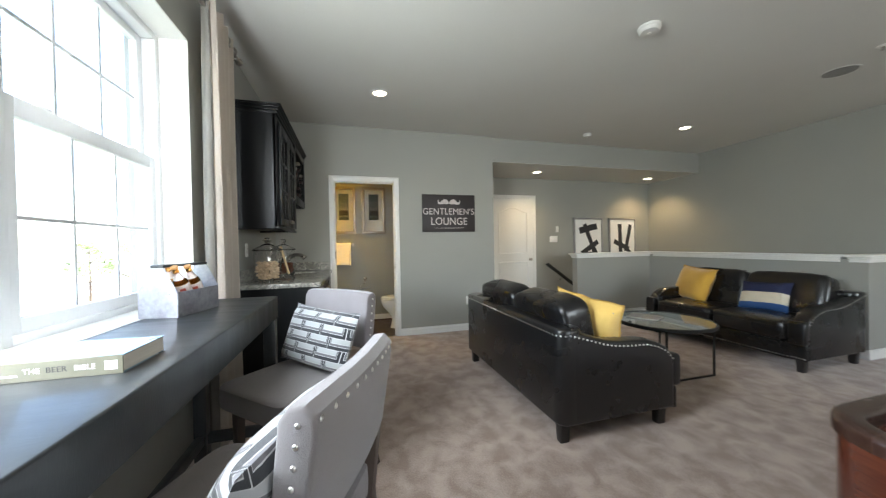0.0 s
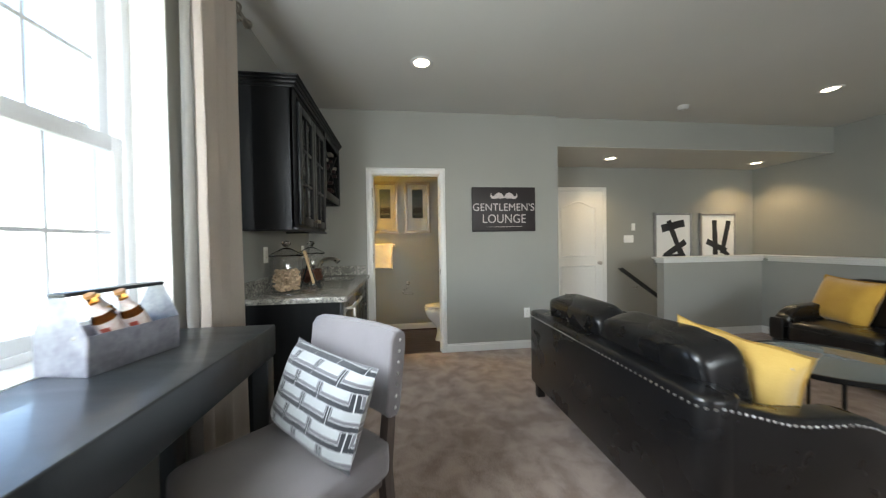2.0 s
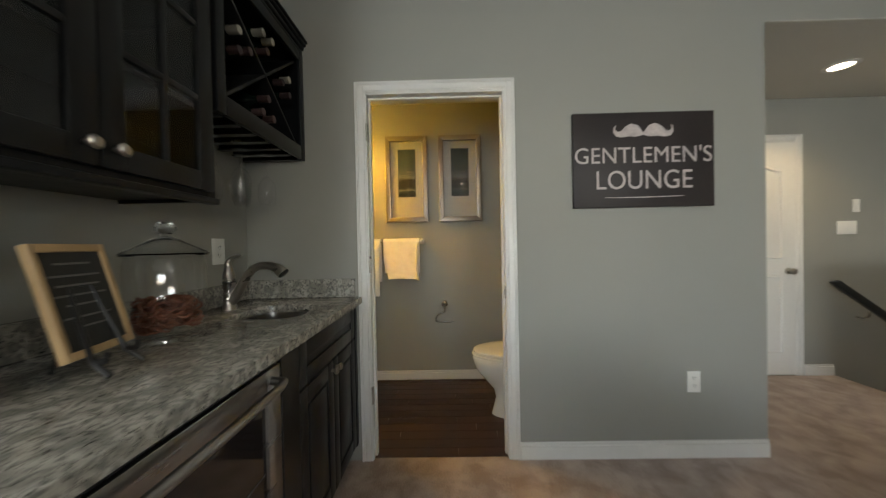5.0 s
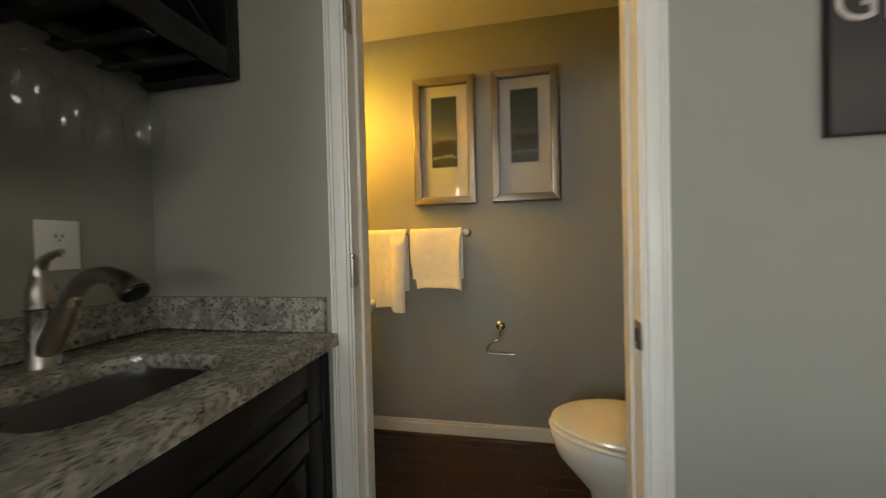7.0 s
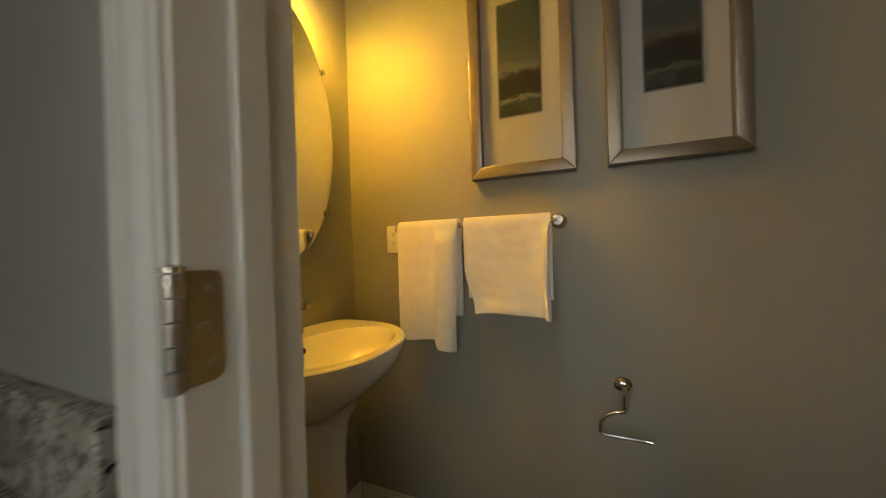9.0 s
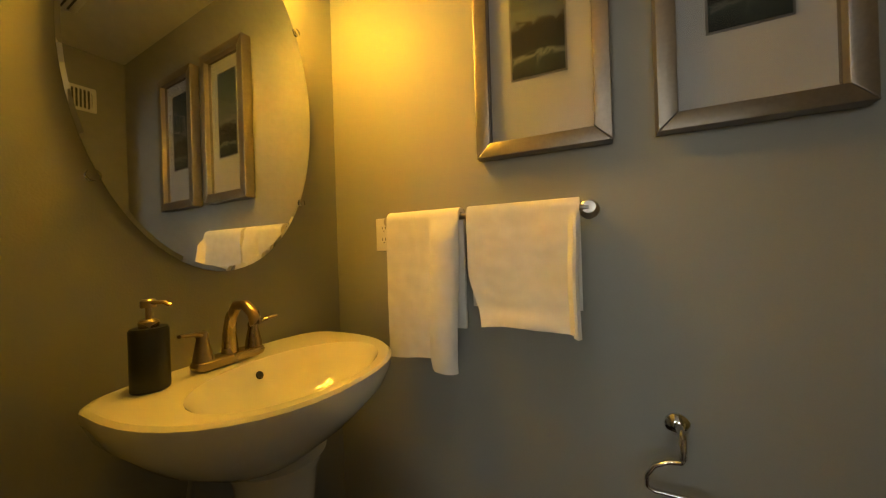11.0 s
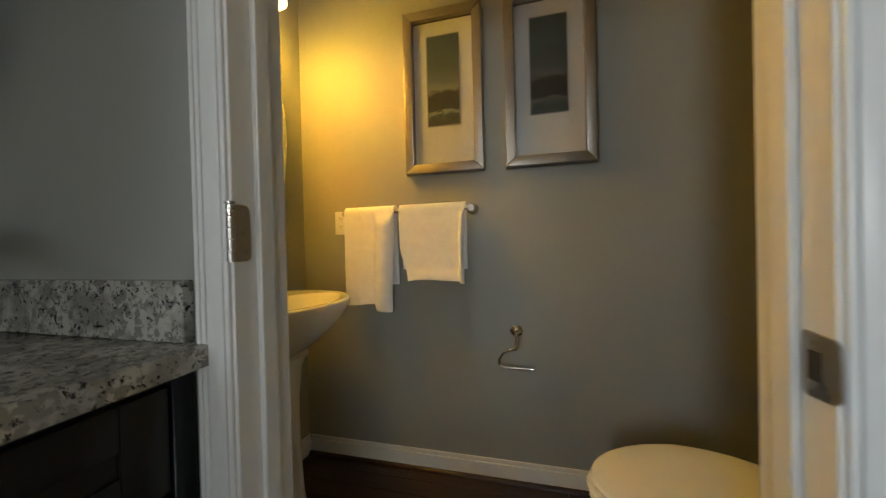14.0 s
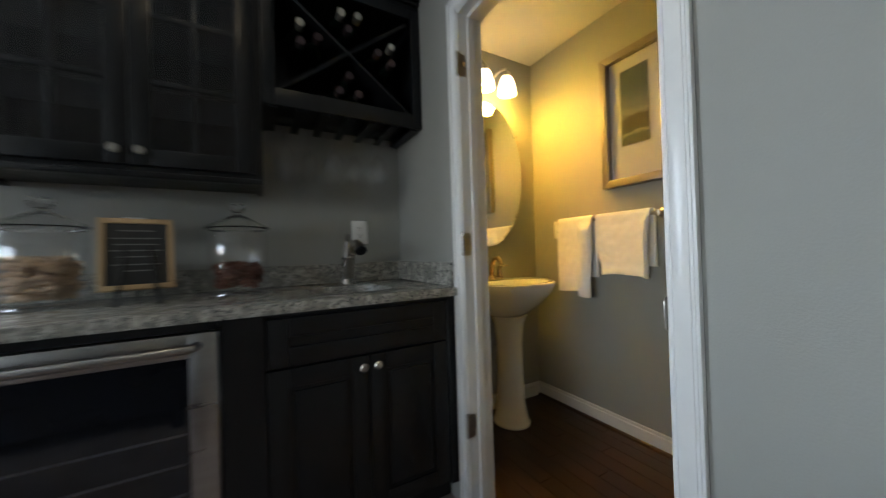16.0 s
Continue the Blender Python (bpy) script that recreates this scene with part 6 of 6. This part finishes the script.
# ---------------------------------------------------------------- powder room
MY, MZ = 5.632, 1.575
mir = thing("oval_mirror", "frameless oval mirror on clear clips above the sink", "mirror", pose(0.0135, MY, MZ, 0, 0, -2.0))
part("mirror_glass", lathe([(0, 0.010), (0.975, 0.010), (1.0, 0.0085), (1.0, 0.004), (0, 0.004)], 72, m=pose(0, 0, 0, 0, 90, 0) @ Matrix.Diagonal((0.485, 0.290, 1, 1))), MIRROR, mir, smooth=False)
for a in (35, 145, 215, 325):
    y, z = 0.290 * math.cos(radians(a)), 0.474 * math.sin(radians(a))
    part("clip", lathe([(0, 0.0), (0.011, 0.0), (0.011, 0.013), (0.007, 0.016), (0, 0.016)], 16, m=Matrix.Translation((0.0, y * 1.03, z * 1.03)) @ pose(0, 0, 0, 0, 90, 0)), GLASS, mir, "clear plastic clip")

lamp = thing("vanity_light", "two-lamp brushed nickel wall light with frosted shades, lit", "wall light", pose(0, MY + 0.0, 2.20))
part("backplate", lathe([(0, 0.022), (0.9, 0.022), (1.0, 0.012), (1.0, 0.001), (0, 0.001)], 36, m=pose(0, 0, 0, 0, 90, 0) @ Matrix.Diagonal((0.055, 0.10, 1, 1))), NICKEL, lamp)
for k in (-1, 1):
    y = 0.088 * k
    part("arm", tube([(0.02, y * 0.5, 0.0), (0.06, y * 0.8, 0.045), (0.10, y, 0.060), (0.135, y, 0.045), (0.140, y, 0.02)], 0.007, 10), NICKEL, lamp)
    part("socket_cap", lathe([(0, 0.022), (0.020, 0.022), (0.028, 0.006), (0.030, -0.012), (0, -0.012)], 20, (0.14, y, 0)), NICKEL, lamp)
    sh = part("shade", lathe([(0.030, -0.0125), (0.042, -0.035), (0.054, -0.08), (0.060, -0.125), (0.057, -0.126), (0.050, -0.08), (0.038, -0.036), (0.026, -0.0135)], 28, (0.14, y, 0)), SHADE, lamp, "frosted glass shade, lit")
    bulb_lamp("vanity_bulb", (0.14, MY + y, 2.20 - 0.135), 2.65, WARM, 0.045)

# pedestal sink
ps = thing("pedestal_sink", "white porcelain pedestal sink with a curved front", "sink", pose(0, MY, 0))


def d_shape(s, dx, n=40):
    """Plan of the basin: straight along the wall, bowed in front."""
    pts = []
    for i in range(n):
        a = 2 * math.pi * i / n
        cx, cy = math.cos(a), math.sin(a)
        if cx < 0:
            x = 0.16 + 0.155 * math.copysign(abs(cx) ** 0.35, cx)
            y = 0.298 * math.copysign(abs(cy) ** 0.75, cy)
        else:
            x = 0.16 + 0.295 * abs(cx) ** 0.95
            y = 0.298 * math.copysign(abs(cy) ** 0.85, cy)
        pts.append(((x - 0.2) * s + 0.2 + dx, y * s))
    return pts


bm = bmesh.new()
rings = []
for s, dx, z in ((0.28, -0.03, 0.64), (0.50, -0.03, 0.675), (0.76, -0.02, 0.735), (0.94, -0.005, 0.80), (1.0, 0.0, 0.845), (1.0, 0.0, 0.862), (0.975, 0.0, 0.868), (0.95, 0.002, 0.868)):
    rings.append([bm.verts.new((max(0.003, x), y, z)) for x, y in d_shape(s, dx)])
for k, z, dx in ((1.0, 0.866, 0), (0.96, 0.855, 0), (0.86, 0.82, 0.0), (0.66, 0.775, -0.005), (0.35, 0.752, -0.01), (0.12, 0.748, -0.01)):
    rings.append([bm.verts.new((0.275 + dx + 0.152 * k * math.cos(2 * math.pi * i / 40), 0.222 * k * math.sin(2 * math.pi * i / 40), z)) for i in range(40)])
for a, b in zip(rings, rings[1:]):
    for i in range(40):
        bm.faces.new((a[i], a[(i + 1) % 40], b[(i + 1) % 40], b[i]))
bm.faces.new(rings[0][::-1])
bm.faces.new(rings[-1])
bas = part("basin", bm, PORCELAIN, ps)
part("overflow_hole", lathe([(0.010, 0), (0.008, 0.002), (0.006, 0.0005), (0, 0.0005)], 16, m=Matrix.Translation((0.140, 0, 0.832)) @ pose(0, 0, 0, 0, 65, 0)), DARKSLOT, bas)
part("drain", lathe([(0.022, 0.7485), (0.018, 0.7515), (0, 0.7505)], 18, (0.265, 0, 0)), BRONZE, bas)
part("pedestal", lathe([(0, 0), (0.118, 0), (0.120, 0.012), (0.108, 0.03), (0.092, 0.12), (0.083, 0.30), (0.083, 0.50), (0.098, 0.62), (0.12, 0.66), (0, 0.66)], 32, (0.19, 0, 0), 1.0, 0.92), PORCELAIN, ps)
part("supply_hose", tube([(0.02, -0.13, 0.50), (0.045, -0.13, 0.46), (0.05, -0.125, 0.52), (0.06, -0.11, 0.66)], 0.006, 8), STEEL, ps, "braided supply hose")

sf = thing("basin_faucet", "brushed bronze two-handle basin faucet", "faucet", pose(0.075, MY - 0.03, 0.868))
part("base_plate", superbox(0.055, 0.17, 0.026, (0, 0, 0.011), 0.5, 16), BRONZE, sf)
part("spout", tube([(0, 0, 0.02), (0.0, 0, 0.07), (0.008, 0, 0.110), (0.032, 0, 0.140), (0.065, 0, 0.142), (0.092, 0, 0.122), (0.100, 0, 0.098)], [0.019, 0.015, 0.013, 0.0125, 0.0125, 0.013, 0.0135], 14), BRONZE, sf)
part("lift_rod", tube([(-0.018, 0, 0.02), (-0.018, 0, 0.075)], 0.003, 8), BRONZE, sf)
for k in (-1, 1):
    hd = part("handle_base", lathe([(0.021, 0.0), (0.019, 0.02), (0.012, 0.055), (0.013, 0.066), (0.009, 0.073), (0, 0.074)], 18, (0, 0.062 * k, 0.015)), BRONZE, sf)
    part("handle_lever", tube([(0, 0.062 * k, 0.078), (0.012, 0.085 * k, 0.088), (0.02, 0.118 * k, 0.092)], [0.009, 0.008, 0.006], 10, 0.6), BRONZE, hd)

soap = thing("soap_dispenser", "black soap dispenser with a nickel pump, on the sink", "soap dispenser", pose(0.085, MY - 0.195, 0.868))
part("bottle", lathe([(0, 0), (0.031, 0), (0.032, 0.003), (0.032, 0.118), (0.029, 0.123), (0, 0.123)], 28), SOAPBLACK, soap)
part("collar", lathe([(0.016, 0.1235), (0.017, 0.135), (0.012, 0.139), (0, 0.139)], 20), BRONZE, soap)
part("pump", tube([(0, 0, 0.139), (0, 0, 0.165)], 0.005, 10), BRONZE, soap)
part("pump_head", lathe([(0, 0.163), (0.013, 0.163), (0.013, 0.176), (0.010, 0.179), (0, 0.179)], 18), BRONZE, soap)
part("nozzle", tube([(0.008, 0.0, 0.172), (0.03, 0.012, 0.173), (0.042, 0.018, 0.166)], 0.004, 8), BRONZE, soap)

# towels
bar_ = thing("towel_bar", "brushed nickel towel bar on the wall", "towel bar", pose(0.585, YB, 1.225))
part("bar", tube([(-0.305, -0.062, 0), (0.305, -0.062, 0)], 0.009, 12), NICKEL, bar_)
for k in (-1, 1):
    part("post", lathe([(0.026, 0), (0.026, 0.006), (0.013, 0.014), (0.011, 0.045), (0.016, 0.055), (0.016, 0.068), (0, 0.070)], 20, m=Matrix.Translation((0.305 * k, 0, 0)) @ pose(0, 0, 0, 90)), NICKEL, bar_)


def smooth(a, b, x):
    t = min(1.0, max(0.0, (x - a) / (b - a)))
    return t * t * (3 - 2 * t)


def towel(label, x0, x1, front, back, roll, drop, seed, bands, taper):
    """A folded towel over the bar. roll: where along its width a loose fold begins; drop: how much lower that fold hangs."""
    bm = bmesh.new()
    yb, r = YB - 0.062, 0.028
    nb, na, nf, n = 10, 10, 44, 44
    grid = []
    for j in range(nb + na + nf + 1):
        row = []
        for i in range(n + 1):
            u = i / n
            k = smooth(roll, roll + 0.10, u)
            f = front + drop * k + 0.004 * math.sin(6 * u + seed)
            if j < nb:
                y, z, v = yb + r, 1.225 - back * (1 - j / nb), 0.0
            elif j < nb + na:
                a = math.pi * (j - nb) / na
                y, z, v = yb + r * math.cos(a), 1.225 + r * math.sin(a), 0.0
            else:
                v = (j - nb - na) / nf
                y, z = yb - r, 1.225 - f * v
                bump = 0.032 * math.sqrt(max(0.0, math.sin(math.pi * min(1, max(0, (u - roll) / (1 - roll)))))) if u > roll else 0.0
                y -= bump * smooth(0.0, 0.15, v) + 0.010 * v
                y -= 0.004 * math.sin(4.2 * u + 2.1 * v + seed) * smooth(0, 0.3, v)
                y -= 0.0075 * noise.noise((u * 2.6, v * 2.2, seed)) * smooth(0, 0.3, v) + 0.0022 * noise.noise((u * 9, v * 11, seed))
                if bands:
                    y -= 0.0016 * math.sin((v - 0.70) * 2 * math.pi * 44) * (0.70 < v < 0.79) - 0.002 * (0.69 < v < 0.80)
                else:
                    y -= 0.010 * smooth(0.82, 0.97, v) + 0.007 * math.sin(9 * u - 3 * v) * smooth(0.1, 0.6, v)
            cut = 0.0 if bands else 0.11 * smooth(0.45, 1.0, v) * (1 - u) ** 2
            x = x0 + (x1 - x0) * (u + taper * v * (u - 0.5) + cut + 0.012 * math.sin(5 * v + seed) * v)
            row.append(bm.verts.new((x, y, z)))
        grid.append(row)
    for a, b in zip(grid, grid[1:]):
        for i in range(n):
            bm.faces.new((a[i], a[i + 1], b[i + 1], b[i]))
    bmesh.ops.recalc_face_normals(bm, faces=bm.faces[:])
    bmesh.ops.solidify(bm, geom=bm.faces[:], thickness=0.014)
    ob = thing("hand_towel", label, "towel", group="towels on the bar")
    part("cloth", bm, TOWEL, ob)
    return ob


towel("white terry hand towel with ribbed bands, folded over the bar", 0.290, 0.540, 0.430, 0.34, 0.62, 0.026, 1.0, True, -0.06)
towel("thick white terry towel folded over the bar", 0.565, 0.868, 0.315, 0.27, 0.93, 0.012, 2.2, False, -0.03)

tp = thing("toilet_paper_holder", "empty open-arm chrome toilet paper holder", "toilet paper holder", pose(1.074, YB, 0.676))
part("wall_flange", lathe([(0.027, 0), (0.027, 0.006), (0.018, 0.014), (0.011, 0.018), (0, 0.018)], 22, m=pose(0, 0, 0, 90)), CHROME, tp)
part("arm", tube([(0, -0.014, 0), (0, -0.048, 0), (0, -0.056, -0.008), (0, -0.056, -0.055), (-0.004, -0.056, -0.066), (-0.030, -0.056, -0.070), (-0.058, -0.056, -0.085), (-0.075, -0.056, -0.112), (-0.074, -0.056, -0.138), (-0.060, -0.056, -0.146), (0.070, -0.056, -0.148), (0.078, -0.056, -0.140)], [0.009, 0.009, 0.009, 0.008, 0.006, 0.0055, 0.0055, 0.0055, 0.0055, 0.0055, 0.0055, 0.006], 12), CHROME, tp)

# toilet
wc = thing("toilet", "white porcelain toilet with its lid down", "toilet", pose(1.985, 5.50, 0, 0, 0, 90) @ Matrix.Diagonal((1, 1, 1.045, 1)))


def oval(y0, y1, w, n=36):
    c, ry = (y0 + y1) / 2, (y1 - y0) / 2
    return [(w * math.sin(2 * math.pi * i / n) * (1 - 0.12 * (math.cos(2 * math.pi * i / n) > 0) * math.cos(2 * math.pi * i / n)), c + ry * math.cos(2 * math.pi * i / n)) for i in range(n)]


def loft(sections):
    bm = bmesh.new()
    rings = [[bm.verts.new((x, y, z)) for x, y in pts] for pts, z in sections]
    for a, b in zip(rings, rings[1:]):
        for i in range(len(a)):
            bm.faces.new((a[i], a[(i + 1) % len(a)], b[(i + 1) % len(a)], b[i]))
    bm.faces.new(rings[0][::-1])
    bm.faces.new(rings[-1])
    return bm


part("bowl", loft([(oval(0.10, 0.585, 0.120), 0.0), (oval(0.10, 0.580, 0.116), 0.02), (oval(0.12, 0.555, 0.100), 0.11), (oval(0.125, 0.570, 0.108), 0.17), (oval(0.14, 0.635, 0.146), 0.24), (oval(0.16, 0.688, 0.174), 0.30), (oval(0.175, 0.710, 0.187), 0.355), (oval(0.18, 0.714, 0.189), 0.382), (oval(0.19, 0.705, 0.183), 0.396)]), PORCELAIN, wc)
part("seat", loft([(oval(0.20, 0.700, 0.178), 0.3995), (oval(0.193, 0.716, 0.190), 0.402), (oval(0.190, 0.720, 0.194), 0.408), (oval(0.195, 0.714, 0.190), 0.4145), (oval(0.205, 0.700, 0.178), 0.4165)]), PORCELAIN, wc)
part("lid", loft([(oval(0.21, 0.694, 0.172), 0.4195), (oval(0.198, 0.708, 0.185), 0.4215), (oval(0.195, 0.711, 0.188), 0.428), (oval(0.199, 0.706, 0.184), 0.436), (oval(0.22, 0.685, 0.165), 0.4415), (oval(0.30, 0.60, 0.10), 0.4440)]), PORCELAIN, wc)
tk = part("tank", extrude([(-0.19, 0.01), (0.19, 0.01), (0.205, 0.19), (0.18, 0.205), (-0.18, 0.205), (-0.205, 0.19)], 2, 0.355, 0.700, 0.02, 4), PORCELAIN, wc)
part("tank_lid", box((-0.222, 0.0, 0.701), (0.222, 0.222, 0.732), 0.010, 4), PORCELAIN, wc)
part("tank_shelf", box((-0.13, 0.02, 0.30), (0.13, 0.24, 0.354), 0.03, 4), PORCELAIN, wc)
part("flush_lever", tube([(0.15, 0.200, 0.655), (0.15, 0.222, 0.655), (0.145, 0.228, 0.653), (0.085, 0.230, 0.645)], [0.012, 0.010, 0.008, 0.006], 10), CHROME, tk, "chrome flush lever")

vent = thing("air_vent", "white slotted air vent high on the wall", "vent", pose(1.99, 5.80, 2.12, 0, 0, -90))
part("frame", ring(0.13, 0.075, 0.01, 0.018, 0, 0.006, 0.0), PLATE, vent, "", pose(0, -0.001, 0, 90))
part("backing", box((-0.112, -0.003, -0.057), (0.112, -0.001, 0.057)), DARKSLOT, vent)
for k in range(13):
    x = -0.105 + 0.0175 * k
    part("slat", box((x - 0.0035, -0.0065, -0.056), (x + 0.0035, -0.0032, 0.056)), PLATE, vent)
fan = thing("exhaust_fan", "white square exhaust fan grille on the ceiling", "vent", pose(1.45, 5.62, HB))
part("frame", box((-0.13, -0.13, -0.012), (0.13, 0.13, 0), 0.004, 2), PLATE, fan)
for k in range(9):
    part("slot", box((-0.10, -0.10 + 0.024 * k, -0.0135), (0.10, -0.092 + 0.024 * k, -0.0121)), DARKSLOT, fan)

# ---------------------------------------------------------------- outdoors
ground = structure("ground", box((-400, -300, -6.2), (-0.6, 300, -6.0)), GRASS, "lawn far below the window", "ground")


def townhouse(x, y, w, label):
    """A far row house: walls, roof, and windows with frames."""
    hs = thing("townhouse", label, "house", pose(x, y, -6.0), "houses across the lawn")
    part("wall", box((-5, -w / 2, 0), (0, w / 2, 5.6)), SIDING, hs)
    part("roof", extrude([(-5.4, 5.6), (0.5, 5.6), (0.5, 5.75), (-2.5, 7.6), (-5.4, 5.75)], 1, -w / 2 - 0.3, w / 2 + 0.3), ROOFING, hs)
    for fl in (0.9, 3.4):
        for k in range(int(w / 2.2)):
            yy = -w / 2 + 1.1 + 2.2 * k
            wn_ = part("window", box((0.0, yy - 0.45, fl), (0.05, yy + 0.45, fl + 1.5)), TRIM, hs)
            part("pane", box((0.051, yy - 0.38, fl + 0.07), (0.06, yy + 0.38, fl + 0.72)), FARGLASS, wn_)
            part("pane", box((0.051, yy - 0.38, fl + 0.78), (0.06, yy + 0.38, fl + 1.43)), FARGLASS, wn_)
            for s in (-1, 1):
                part("shutter", box((0.0, yy + s * 0.66 - 0.17, fl), (0.04, yy + s * 0.66 + 0.17, fl + 1.5)), FARGLASS, wn_, "dark shutter")


townhouse(-27, 34, 13.2, "pale two-storey townhouse with dark shutters")
townhouse(-40, 66, 17.6, "pale two-storey townhouse with dark shutters")
townhouse(-29, 17, 11.0, "pale two-storey townhouse with dark shutters")


def tree_thing(x, y, h, seed):
    r = random.Random(seed)
    tr = thing("tree", "leafy green tree on the lawn", "tree", pose(x, y, -6.0), "trees on the lawn")
    bm = bmesh.new()
    addtube(bm, [(0, 0, 0), (0.05, 0, h * 0.4), (0, 0.05, h * 0.85)], [0.18, 0.12, 0.03], 8)
    tips = []
    for k in range(14):
        a, z = r.uniform(0, 6.28), h * r.uniform(0.3, 0.8)
        ln = h * 0.30 * (1.15 - z / h)
        tip = (ln * math.cos(a), ln * math.sin(a), z + ln * 0.7)
        addtube(bm, [(0, 0, z), (tip[0] * 0.5, tip[1] * 0.5, z + ln * 0.3), tip], [0.06, 0.04, 0.015], 6)
        tips.append(tip)
    part("trunk", bm, BARK, tr)
    vs, fs = [], []
    for tip in tips + [(0, 0, h * 0.9)]:
        for k in range(90):
            p = Vector(tip) + Vector((r.gauss(0, 0.45), r.gauss(0, 0.45), r.gauss(0, 0.4)))
            u = Vector((r.gauss(0, 1), r.gauss(0, 1), r.gauss(0, 1))).normalized()
            v = u.orthogonal().normalized()
            s = r.uniform(0.08, 0.16)
            i = len(vs)
            vs += [p - u * s, p + v * s * 0.5, p + u * s, p - v * s * 0.5]
            fs.append((i, i + 1, i + 2, i + 3))
    me = bpy.data.meshes.new("crown")
    me.from_pydata([tuple(v) for v in vs], [], fs)
    me.materials.append(LEAF)
    part("crown", me, LEAF, tr)


tree_thing(-27, 54, 10.0, 3)
tree_thing(-30, 51, 9.0, 5)
